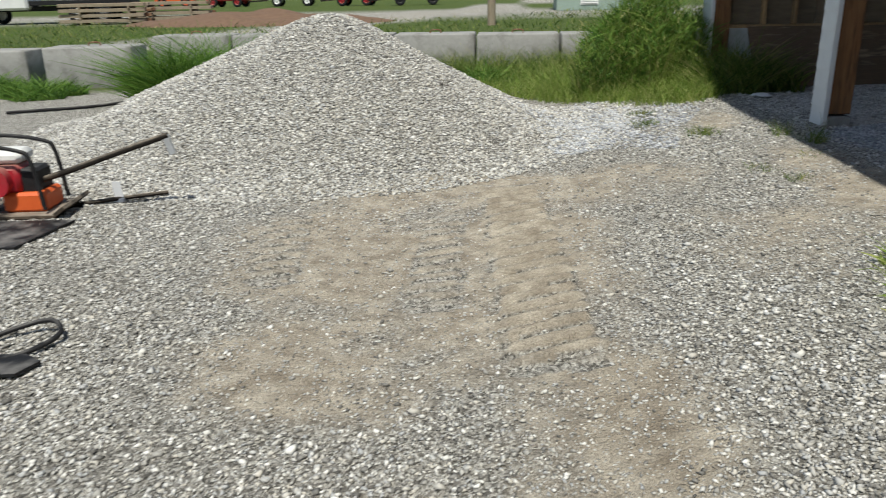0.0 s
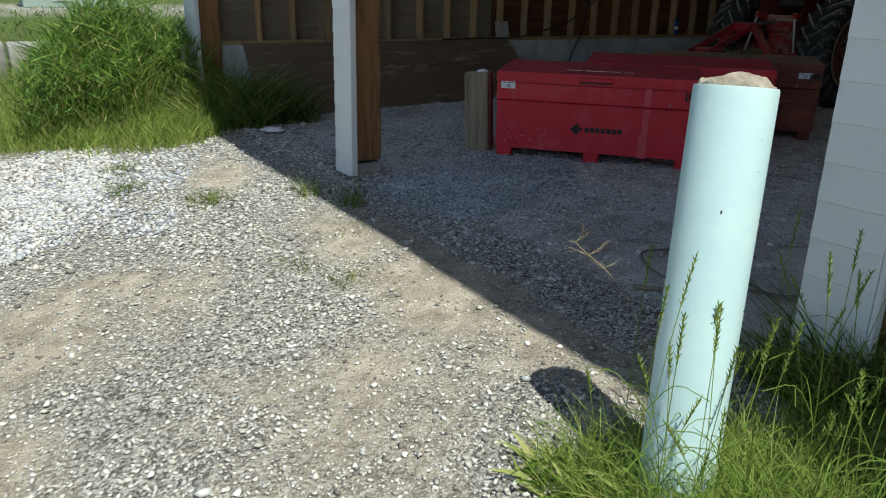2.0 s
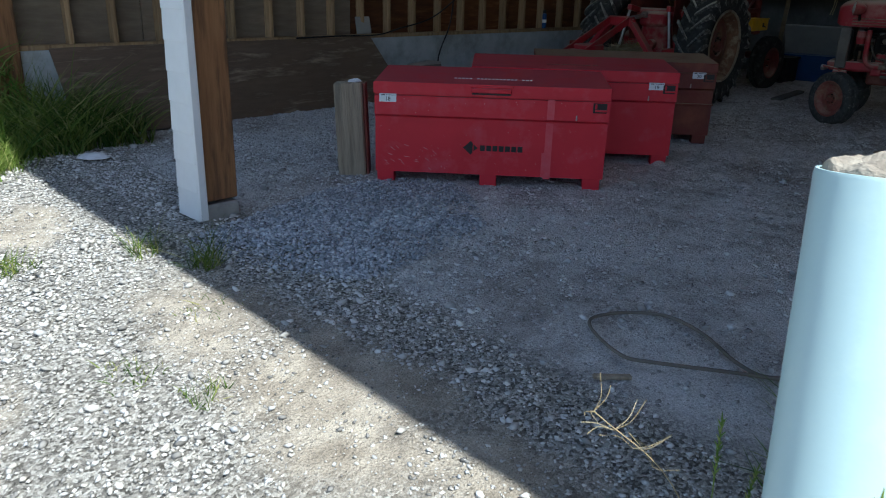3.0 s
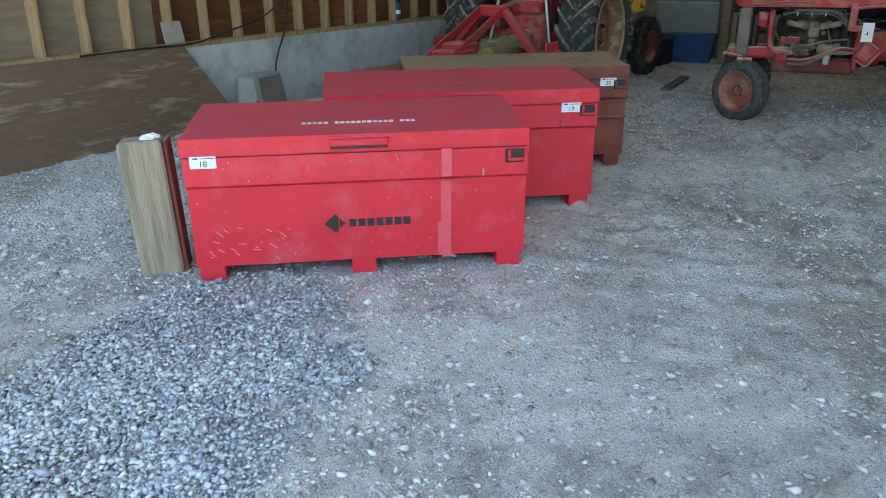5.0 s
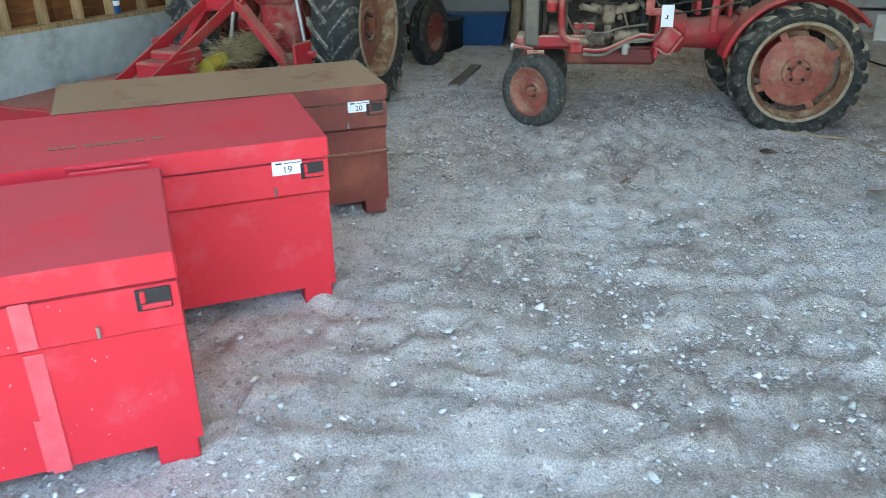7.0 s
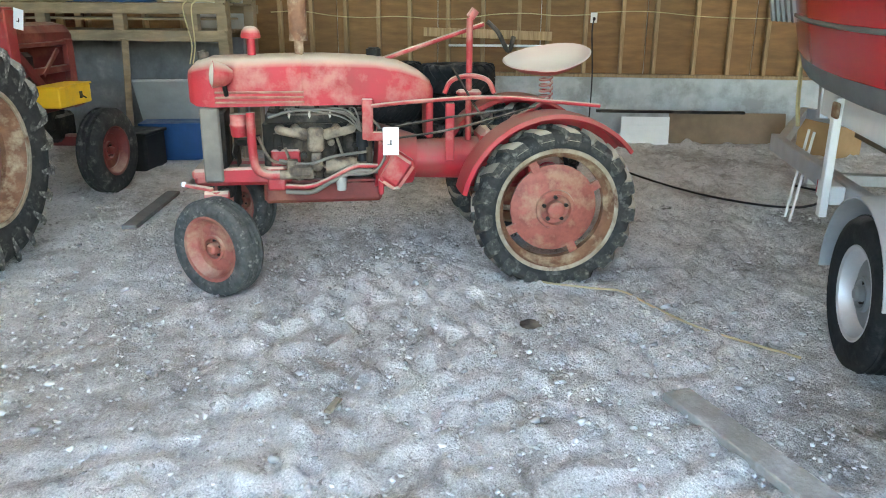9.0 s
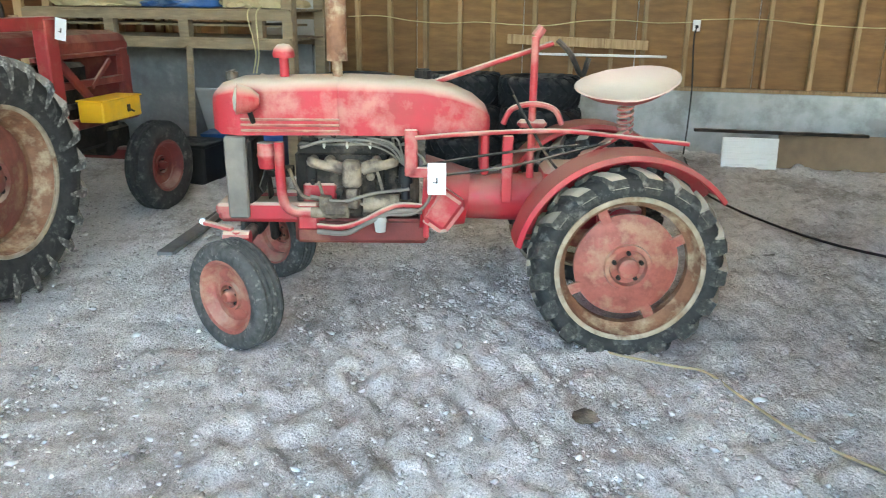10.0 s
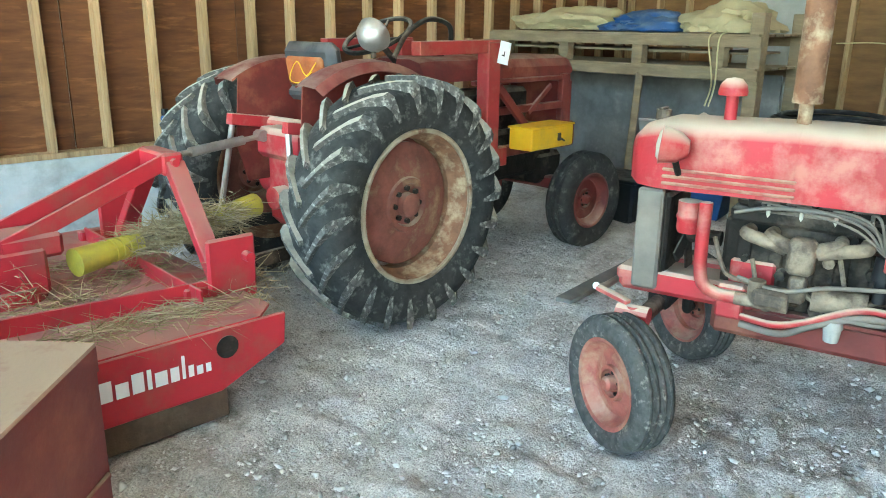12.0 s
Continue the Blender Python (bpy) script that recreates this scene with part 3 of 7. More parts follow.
def build_ground():
    xs = np.unique(np.concatenate([grid_lines(-3.6, 3.4, 0.04, (-900, 3.5)), np.arange(3.44, 15.2, 0.034), grid_lines(15.2, 15.3, 0.1, (15, 900))]))
    ys = np.unique(np.concatenate([np.arange(0.4, 2.4, 0.024), np.arange(2.4, 6.0, 0.016), grid_lines(6.0, 12.0, 0.045, (5.99, 900)), grid_lines(0.3, 0.4, 0.05, (-900, 0.4))]))
    X, Y = np.meshgrid(xs, ys)
    t, on = track(X, Y)
    near = (1 - step(20, 40, np.hypot(X, Y)))
    Z = height(X, Y) * near + t
    rng = np.random.default_rng(3)
    Z += rng.normal(0, 0.0022, Z.shape) * (1 - step(9, 12, np.hypot(X, Y - 3)))
    ins = inside_mask(X, Y)
    ripple = 0.010 * np.sin(9 * X + 5 * np.sin(2.1 * Y) + 3 * np.sin(5 * Y + X)) * step(7, 8.5, X)
    clod = np.zeros_like(X)
    for k in range(18):
        ang, f = rng.uniform(0, np.pi), rng.uniform(20, 72)
        clod += np.sin(f * (X * np.cos(ang) + Y * np.sin(ang)) + 2.5 * wave(X, Y, 1.3 + 0.2 * k, k)) * (20 / f) * 0.0042
    fold = np.abs(wave(X * 0.35, Y, 7.0, 0.2)) ** 3 * 0.035 + np.abs(wave(X * 0.5, Y * 1.3, 11.0, 1.2)) ** 3 * 0.018
    Z += ins * fold * step(8.6, 9.6, X) * (1 - step(3.6, 4.2, Y))
    tread = 0.021 * np.sin(34 * (Y - 0.5 * X) + 1.4 * np.sin(15 * X) + 2.0 * wave(X, Y, 1.7, 0.5)) * np.exp(-(((X - 8.6) / 1.3) ** 2 + ((Y - 5.2) / 0.9) ** 2))
    Z += ins * (ripple * 0.12 + np.maximum(clod, -0.010) * step(4.0, 6.0, X) + tread + 0.4 * clod) + rng.normal(0, 0.003, Z.shape) * ins
    far_grass = step(13.0, 15.5, Y + 0.25 * np.abs(X - 3))
    verge = np.exp(-(((X - 1.9) / 1.0) ** 2 + ((Y - 10.2) / 1.4) ** 2) ** 2) + 0.9 * np.exp(-(((X - 2.2) / 0.45) ** 2 + ((Y - 3.15) / 0.38) ** 2) ** 2)
    road = np.exp(-(((X + 12 - 0.25 * (Y - 20)) / 2.4) ** 2) ** 2) * step(14, 16, Y) + np.exp(-(((Y - 46) / 6) ** 2) ** 2)
    grass = np.clip(far_grass * (1 - np.clip(road, 0, 1)) + verge, 0, 1) * (1 - ins)
    # sand is also cut back over the prints to paint in groove shade
    kind = np.stack([np.clip(np.maximum(0.95 * on, 0.9 * sand(X, Y) * (1 - 0.9 * (np.abs(t) > 0.003))) * near + 0.35 * np.clip(road, 0, 1), 0, 1) * (1 - ins), ins, grass, np.ones_like(X)], -1)
    h, w = X.shape
    idx = np.arange(h * w).reshape(h, w)
    quads = np.stack([idx[:-1, :-1], idx[:-1, 1:], idx[1:, 1:], idx[1:, :-1]], -1).reshape(-1, 4)
    me = bpy.data.meshes.new("ground")
    me.vertices.add(h * w)
    me.vertices.foreach_set("co", np.stack([X, Y, Z], -1).reshape(-1).astype(np.float32))
    me.loops.add(quads.size)
    me.loops.foreach_set("vertex_index", quads.reshape(-1).astype(np.int32))
    me.polygons.add(len(quads))
    me.polygons.foreach_set("loop_start", np.arange(0, quads.size, 4).astype(np.int32))
    me.update(calc_edges=True)
    me.polygons.foreach_set("use_smooth", [True] * len(quads))
    at = me.color_attributes.new("kind", "FLOAT_COLOR", "POINT")
    at.data.foreach_set("color", kind.reshape(-1).astype(np.float32))
    me.materials.append(M["ground"])
    tagged(new("ground", me), "grey crushed gravel yard with sandy patches and tyre prints", "ground", kind="structure")


def rock_shapes(rng, count=12):
    base = np.array([(1, 0, 0), (-1, 0, 0), (0, 1, 0), (0, -1, 0), (0.2, 0.1, 1), (-0.1, -0.2, -1), (0.75, 0.7, 0.45), (-0.7, -0.75, 0.5)], float)
    faces = np.array([(0, 6, 4), (6, 2, 4), (2, 1, 4), (1, 7, 4), (7, 3, 4), (3, 0, 4), (6, 0, 5), (2, 6, 5), (1, 2, 5), (7, 1, 5), (3, 7, 5), (0, 3, 5)])
    shapes = []
    for _ in range(count):
        p = base * rng.uniform(0.7, 1.2, (len(base), 1)) * np.array([1.0, rng.uniform(0.65, 0.95), rng.uniform(0.45, 0.75)])
        shapes.append(p)
    return shapes, faces


def scatter(name, pts, sizes, material, label, category, seed=1):
    """One object of many small stones at the given places."""
    rng = np.random.default_rng(seed)
    shapes, faces = rock_shapes(rng)
    n = len(pts)
    which = rng.integers(0, len(shapes), n)
    a = rng.uniform(0, 2 * np.pi, n)
    tilt = rng.uniform(-0.6, 0.6, n)
    V = np.array(shapes)[which]
    ct, st = np.cos(tilt)[:, None], np.sin(tilt)[:, None]
    V = np.stack([V[..., 0], V[..., 1] * ct - V[..., 2] * st, V[..., 1] * st + V[..., 2] * ct], -1)
    ca, sa = np.cos(a)[:, None], np.sin(a)[:, None]
    V = np.stack([V[..., 0] * ca - V[..., 1] * sa, V[..., 0] * sa + V[..., 1] * ca, V[..., 2]], -1)
    V = V * sizes[:, None, None] + pts[:, None, :]
    F = (faces[None] + (np.arange(n) * V.shape[1])[:, None, None]).reshape(-1, 3)
    me = bpy.data.meshes.new(name)
    me.vertices.add(V.shape[0] * V.shape[1])
    me.vertices.foreach_set("co", V.reshape(-1).astype(np.float32))
    me.loops.add(F.size)
    me.loops.foreach_set("vertex_index", F.reshape(-1).astype(np.int32))
    me.polygons.add(len(F))
    me.polygons.foreach_set("loop_start", np.arange(0, F.size, 3).astype(np.int32))
    me.update(calc_edges=True)
    me.materials.append(material)
    return tagged(new(name, me), label, category, kind="stuff")


def build_stones():
    rng = np.random.default_rng(11)
    # yard: loose crushed stone, thin on the sand
    n = 175000
    y = 0.8 + 8.4 * rng.uniform(0, 1, n) ** 1.2
    x = rng.uniform(-1, 1, n) * (0.95 + 0.66 * y)
    ok = (x < 2.95) & (x > -4.6)
    s = sand(x, y)
    tz, on = track(x, y)
    on = np.where(np.abs(tz) > 1e-4, 1.0, on)
    clump = 0.5 + 0.5 * wave(x, y, 2.7, 0.8)
    ok &= rng.uniform(0, 1, n) < np.clip((1 - np.maximum(s * 0.52, on * 0.9)) * (0.5 + 0.7 * clump), 0.08, 1)
    x, y, s = x[ok], y[ok], s[ok]
    z = height(x, y)
    size = (rng.gamma(3.2, 0.0024, len(x)) + 0.0035) * (1 - 0.3 * s) * (0.85 + 0.04 * y)
    size = size * 0.80 * (1 - 0.35 * step(2.3, 2.7, x))
    scatter("loose_gravel", np.stack([x, y, z + size * 0.34], -1), size, M["stones"], "loose grey crushed stone scattered over the yard", "gravel", 5)
    # a spread of paler bluish stone between the pile and the shed
    n = 11000
    a, r = rng.uniform(0, 2 * np.pi, n), np.sqrt(rng.uniform(0, 1, n))
    x, y = 0.95 + 0.95 * r * np.cos(a) * (1 + 0.2 * np.sin(3 * a)), 7.85 + 1.35 * r * np.sin(a) * (1 + 0.15 * np.sin(5 * a))
    keep = rng.uniform(0, 1, n) < np.clip(1.2 - r[: n] + 0.4 * wave(x, y, 4.0, 0.5), 0.1, 1)
    x, y = x[keep], y[keep]
    size = rng.gamma(3.2, 0.0026, len(x)) + 0.005
    scatter("pale_gravel", np.stack([x, y, height(x, y) + size * 0.35], -1), size, M["stones_pale"], "pale bluish crushed stone spread near the pile", "gravel", 8)
    # pile
    n = 95000
    a, r = rng.uniform(0, 2 * np.pi, n), PILE[3] * 1.15 * np.sqrt(rng.uniform(0, 1, n))
    x, y = PILE[0] + r * np.cos(a), PILE[1] + r * np.sin(a)
    keep = (y < PILE[1] + 0.4)
    x, y = x[keep], y[keep]
    size = rng.gamma(5.0, 0.0017, len(x)) + 0.0045
    scatter("gravel_pile", np.stack([x, y, height(x, y) + size * 0.3], -1), size, M["stones"], "heaped pile of grey crushed gravel in the yard", "gravel pile", 6)
    # crushed bluish stone spilled inside the front post
    n = 26000
    a, r = rng.uniform(0, 2 * np.pi, n), np.sqrt(rng.uniform(0, 1, n))
    x, y = 3.40 + 0.82 * r * np.cos(a) * (1 + 0.2 * np.sin(3 * a)), 6.30 + 0.74 * r * np.sin(a) * (1 + 0.2 * np.sin(2 * a + 1))
    keep = rng.uniform(0, 1, n) < np.clip(1.25 - r + 0.3 * wave(x, y, 5.0, 0.5), 0.08, 1)
    x, y = x[keep], y[keep]
    size = rng.gamma(4.0, 0.0014, len(x)) + 0.0035
    scatter("spilled_gravel", np.stack([x, y, height(x, y) + size * 0.5 + 0.012 * rng.uniform(0, 1, len(x))], -1), size, M["stones_blue"], "bluish crushed stone spilled round the shed post", "gravel", 9)
    # shed floor: fines and a few larger stones, thick near the front post
    n = 95000
    x = 2.6 + 8.5 * rng.uniform(0, 1, n) ** 1.1
    y = rng.uniform(2.4, 9.6, n)
    heap = np.exp(-(((x - 3.5) / 0.75) ** 2 + ((y - 6.0) / 0.75) ** 2)) + np.exp(-(((x - 3.9) / 1.6) ** 2 + ((y - 8.2) / 0.9) ** 2))
    keep = rng.uniform(0, 1, n) < np.clip(0.50 + 0.3 * wave(x, y, 1.9) + 0.25 * wave(x, y, 5.1, 2.0) + heap, 0.12, 1)
    x, y, heap = x[keep], y[keep], heap[keep]
    size = rng.gamma(2.0, 0.0026, len(x)) + 0.0028 + 0.002 * np.clip(heap, 0, 1)
    scatter("floor_gravel", np.stack([x, y, height(x, y) + size * 0.2], -1), size, M["stones_in"], "dusty grey stones strewn over the shed floor", "gravel", 7)


build_ground()
build_stones()


# ---- shed ----
LEFT_Y, BACK_X, RIGHT_Y, TOP = 9.70, 14.45, -6.5, 5.0
SILL = 0.97


def structure(name, bm, material, label, category, smooth=None):
    return solo(name, bm, material, label, category, kind="structure", smooth=smooth)


def build_shed():
    wl = structure("wall_left", many((box, (8.6, LEFT_Y + 0.28, (SILL - 0.2) / 2), (12.6, 0.2, SILL + 0.2), 0, 0.006)), M["concrete_in"], "grey concrete foundation wall below timber studs", "wall")
    def panels(parent, x0, x1, at, material, label, along_y=False):
        x = x0
        while x < x1 - 0.01:
            w = min(1.22, x1 - x)
            c = (at, x + w / 2) if along_y else (x + w / 2, at)
            s = (0.02, w - 0.006) if along_y else (w - 0.006, 0.02)
            for z0, z1 in ((SILL + 0.03, SILL + 2.4), (SILL + 2.406, TOP + 0.04)):
                part("panel", many((box, (*c, (z0 + z1) / 2), (*s, z1 - z0), 0, 0.003)), material, parent, label)
            x += w
        c, s = ((at + 0.02, (x0 + x1) / 2), (0.012, x1 - x0)) if along_y else (((x0 + x1) / 2, at + 0.02), (x1 - x0, 0.012))
        part("outer_skin", many((box, (*c, (SILL + TOP) / 2 + 0.04), (*s, TOP - SILL))), M["white_siding"], parent)
    panels(wl, 2.5, 5.95, LEFT_Y + 0.30, M["ply_grey"], "greyed plywood panel")
    panels(wl, 5.95, 15.1, LEFT_Y + 0.30, M["ply_dark"], "reddish-brown plywood panel")
    part("sill_plate", many((box, (8.6, LEFT_Y + 0.24, SILL + 0.018), (12.4, 0.12, 0.038), 0, 0.003)), M["stud"], wl)
    stud = mesh_of("stud", many((box, (0, 0, (TOP - SILL) / 2), (0.045, 0.09, TOP - SILL), 0, 0.003)), M["stud"])
    rng = random.Random(4)
    x = 3.1
    while x < 14.6:
        o = new("stud", stud)
        o.parent = wl
        o.matrix_basis = pose(x + rng.uniform(-0.02, 0.02), LEFT_Y + 0.245, SILL + 0.037, 0, rng.uniform(-0.4, 0.4), rng.uniform(-4, 4))
        x += 0.366
    wb = structure("wall_back", many((box, (BACK_X + 0.28, 1.8, (SILL - 0.2) / 2), (0.2, 16.8, SILL + 0.22), 0, 0.006)), M["concrete_in"], "grey concrete foundation below tan plywood and studs", "wall")
    panels(wb, -6.6, 10.2, BACK_X + 0.30, M["ply_tan"], "tan plywood panel", True)
    part("sill_plate", many((box, (BACK_X + 0.24, 1.8, SILL + 0.03), (0.12, 16.4, 0.038), 0, 0.003)), M["stud"], wb)
    y = 10.0
    while y > -6.3:
        o = new("stud", stud)
        o.parent = wb
        o.matrix_basis = pose(BACK_X + 0.245, y + rng.uniform(-0.04, 0.04), SILL + 0.049, rng.uniform(-0.6, 0.6), 0, 90 + rng.uniform(-4, 4))
        y -= 0.41
    # right end is out of view; wall added to close off light there
    structure("wall_right", many((box, (8.9, RIGHT_Y - 0.1, TOP / 2), (11.8, 0.2, TOP))), M["ply_tan"], "unseen added plywood wall closing the right end", "wall")
    # unseen roof, with an eave that reaches past the posts to cast the yard shade
    bm = bmesh.new()
    eave = [(2.52, -7.0), (2.33, 4.3), (2.16, 10.6), (15.6, 10.6), (15.6, -7.0)]
    prism(bm, eave, 0.16, Matrix.Translation((0, 0, TOP + 0.1)))
    structure("roof", bm, M["roof"], "unseen shed roof with a straight eave, pale to bounce light", "roof")
    # added ceiling works as a reflector for the floor
    structure("ceiling", many((box, (8.9, 1.8, TOP + 0.05), (11.4, 16.2, 0.05))), M["roof"], "unseen added ceiling, pale to bounce light onto the floor", "ceiling")
    structure("beam", many((bar, (2.98, -6.6, TOP - 0.1), (2.5, 10.2, TOP - 0.1), 0.2, 0.25)), M["white_siding"], "unseen white clad beam over the open shed front", "beam")


def clad_post(x, y, rz, label, w=0.30, reveal=0.16, foot=0.24):
    """A timber post with a strip of white lapped siding on its outer face."""
    p = thing("post", pose(x, y, 0, 0, 0, rz), label, "post", "shed front posts")
    g = 0.10
    part("timber", many((box, (0.13, w * 0.5, (TOP + foot) / 2), (0.22, w * 0.86, TOP - foot - 0.3), 0, 0.008)), M["post_wood"], p, "brown stained timber")
    part("footing", many((box, (0.13, w * 0.5, g + 0.1), (0.24, w * 0.9, 0.34), 0, 0.015)), M["concrete"], p, "concrete footing")
    z = foot + 0.06
    board = mesh_of("siding_board", many((box, (-0.004, w / 2, reveal / 2), (0.02, w, reveal + 0.012), 0, 0.002, 0, 2.0)), M["white_siding"])
    while z < TOP - 0.1:
        o = new("siding_board", board)
        o.parent = p
        o.matrix_basis = pose(0, 0, z)
        z += reveal
    part("corner_trim", many((box, (0.006, -0.012, (foot + 0.04 + TOP) / 2), (0.045, 0.02, TOP - foot - 0.08), 0, 0.003)), M["white_siding"], p, "white metal corner trim")
    return p


build_shed()
clad_post(2.75, 6.90, 4, "brown timber post with white siding on a concrete foot", 0.23)
clad_post(2.98, 3.33, 4, "brown timber post with white lapped siding, in long grass", 0.245, 0.13, 0.22)
clad_post(2.44, 9.80, 4, "white clad corner post behind tall grass", 0.30)
for yy in (0.2, -3.1, -6.3):
    clad_post(3.0, yy, 2, "brown timber post with white siding along the open front")


# ---- site boxes ----
def site_box(m, width, depth, front, paint, label, number, tag_x, handle=True, cover=""):
    b = thing("storage_box", m, label, "storage box", "site boxes")
    h, leg = front, 0.075
    def ring(x):
        return [(x, 0.03, leg), (x, 0.028, h - 0.222), (x, 0.0, h - 0.205), (x, 0.0, h - 0.084), (x, 0.016, h - 0.082), (x, 0.016, h - 0.073), (x, depth, h - 0.045), (x, depth, leg)]
    bm = bmesh.new()
    loft(bm, [ring(0.0), ring(width)])
    part("body", bm, paint, b)
    lid = bmesh.new()
    def lring(x, g):
        return [(x, -0.008 + g, h - 0.072), (x, -0.008 + g, h - g), (x, depth + 0.006 - g, h + 0.035 - g), (x, depth + 0.006 - g, h - 0.04)]
    loft(lid, [lring(-0.006, 0.006), lring(0.0, 0.0), lring(width, 0.0), lring(width + 0.006, 0.006)])
    lid_ob = part("lid", lid, paint, b, "dusty lid")
    for x in (0.01, width / 2 - 0.055, width - 0.125):
        for y in (0.035, depth - 0.09):
            part("leg", many((box, (x + 0.055, y + 0.04, leg / 2 + 0.002), (0.11, 0.08, leg), 0, 0.004)), paint, b)
    if handle:
        part("handle", many((box, (width * 0.5, -0.014, h - 0.035), (0.25, 0.022, 0.03), 0, 0.006), (box, (width * 0.5, -0.01, h - 0.012), (0.27, 0.014, 0.012), 0, 0.003)), paint, lid_ob)
        # no real slot: its shade is a black strip
        part("handle_slot", many((box, (width * 0.5, -0.009, h - 0.056), (0.24, 0.006, 0.012))), M["ink_shade"], lid_ob, "black strip painted as the shaded slot")
    # the pocket's dark inside is a raised black plate, not a recess
    lock = part("lock_pocket", many((box, (width - 0.06, -0.0035, h - 0.12), (0.085, 0.006, 0.06), 0, 0.002)), M["ink_shade"], b, "black plate painted as the shaded lock pocket")
    part("lock_tab", many((box, (width - 0.055, -0.012, h - 0.135), (0.07, 0.012, 0.012), 0, 0.002), (box, (width - 0.085, -0.010, h - 0.11), (0.012, 0.010, 0.03), 0, 0.002)), paint, lock)
    part("pin", many((rod, (width - 0.20, -0.008, h - 0.20), (width - 0.20, -0.008, h - 0.17), 0.005)), M["steel"], b)
    tag = part("tag", many((box, (tag_x, -0.0025, h - 0.10), (0.108, 0.002, 0.052))), M["paper"], b, "white paper number tag")
    text_part(number, 0.036, pose(tag_x, -0.0045, h - 0.108, 90), M["ink_shade"], tag)
    part("tag_heading", many((box, (tag_x - 0.03, -0.0045, h - 0.083), (0.022, 0.001, 0.006)), (box, (tag_x + 0.02, -0.0045, h - 0.083), (0.06, 0.001, 0.003))), M["ink_shade"], tag)
    return b


def box_pose(lx, ly, deg):
    return pose(lx, ly, FLOOR - 0.005, 0, 0, deg)


def front_marks(b, width, h):
    """Worn paint on the front: a faded drip, flecks and the maker's mark as plain shapes."""
    y0 = 0.0272
    part("faded_drip", many((box, (width * 0.755, y0 - 0.001, h - 0.41), (0.045, 0.003, 0.36)), (box, (width * 0.755, -0.0022, h - 0.14), (0.045, 0.003, 0.125)), (box, (width * 0.735, y0 - 0.001, h - 0.50), (0.018, 0.003, 0.16))), FADED, b, "faded pink paint streak")
    dia = bmesh.new()
    prism(dia, [(-0.05, 0), (0, -0.045), (0.012, -0.03), (0.012, 0.03), (0, 0.045)], 0.002, pose(width * 0.42, y0, h - 0.405, 90))
    prism(dia, [(0.018, -0.022), (0.045, 0), (0.018, 0.022)], 0.002, pose(width * 0.42, y0, h - 0.405, 90))
    part("maker_mark", dia, M["ink_shade"], b, "black diamond mark")
    for k in range(7):
        part("mark_bar", many((box, (width * 0.42 + 0.075 + 0.040 * k, y0 - 0.001, h - 0.405), (0.031, 0.002, 0.036))), M["ink_shade"], b)
    rr = random.Random(3)
    bm = bmesh.new()
    for k in range(48):
        x, z = rr.uniform(0.03, width - 0.03), rr.uniform(0.10, h - 0.27)
        s = rr.uniform(0.001, 0.0035)
        box(bm, (x, y0 - 0.001, z), (s, 0.002, s * rr.uniform(0.6, 2.5)))
    for k in range(20):
        box(bm, (rr.uniform(0.05, 0.42), y0 - 0.001, rr.uniform(0.10, 0.26)), (rr.uniform(0.01, 0.04), 0.002, 0.0022), 0, 0, 0, rr.uniform(5, 50))
    for k in range(22):
        s = rr.uniform(0.0015, 0.004)
        box(bm, (rr.uniform(0.03, width - 0.14), -0.002, rr.uniform(h - 0.19, h - 0.09)), (s, 0.002, s * 1.5))
    tagged(part("paint_wear", bm, M["fleck"], b, "pale paint flecks and scratches"), kind="stuff")


def lid_marks(b, width, depth, h, material, x0, count, size):
    for k in range(count):
        if k in (5, 17):
            continue
        part("name_bar", many((box, (x0 + size * 0.86 * k, depth * 0.30, h + 0.0125), (size * 0.62, 0.028, 0.002), 0, 0, 3.2)), material, b)


FADED = mat("faded_pink_paint", (0.66, 0.11, 0.135), (0.66, 0.07, 0.095), 0.55, scale=18, bump=0.05)
b1 = site_box(box_pose(3.955, 6.92, -46.3), 1.47, 0.62, 0.655, M["red_box"], "red steel site storage box with white scratches and a dusty lid", "18", 0.085)
b2 = site_box(box_pose(4.94, 7.06, -46.0), 1.47, 0.62, 0.68, M["red_box"], "red steel site storage box standing between two others", "19", 1.32)
b3 = site_box(box_pose(5.92, 7.31, -46.0), 1.47, 0.50, 0.67, M["brown_box"], "rusty brown steel site storage box with a dusty lid", "20", 1.33, False)
front_marks(b1, 1.47, 0.655)
part("ledge", many((box, (0.735, 0.024, 0.33), (1.474, 0.02, 0.018), 0, 0.004)), M["brown_box"], b3, "dust-edged folded ledge")
part("ledge", many((box, (1.474, 0.26, 0.33), (0.014, 0.46, 0.018), 0, 0.004)), M["brown_box"], b3)
lid_marks(b1, 1.47, 0.62, 0.655, M["white"], 0.50, 21, 0.028)
lid_marks(b2, 1.47, 0.62, 0.68, M["brown_box"], 0.55, 20, 0.022)

# ---- bollard ----
bol = thing("bollard", pose(2.122, 3.312, 0.16, -4.2, 6.0, 0), "pale blue pipe bollard filled with rough concrete", "bollard")
bm = bmesh.new()
lathe(bm, [(0.104, -0.1), (0.104, 1.19), (0.102, 1.196), (0.097, 1.196), (0.096, 1.1)], seg=48)
part("pipe", bm, M["pipe"], bol, "pale blue plastic pipe", 40)
bm = bmesh.new()
bmesh.ops.create_icosphere(bm, subdivisions=4, radius=0.096)
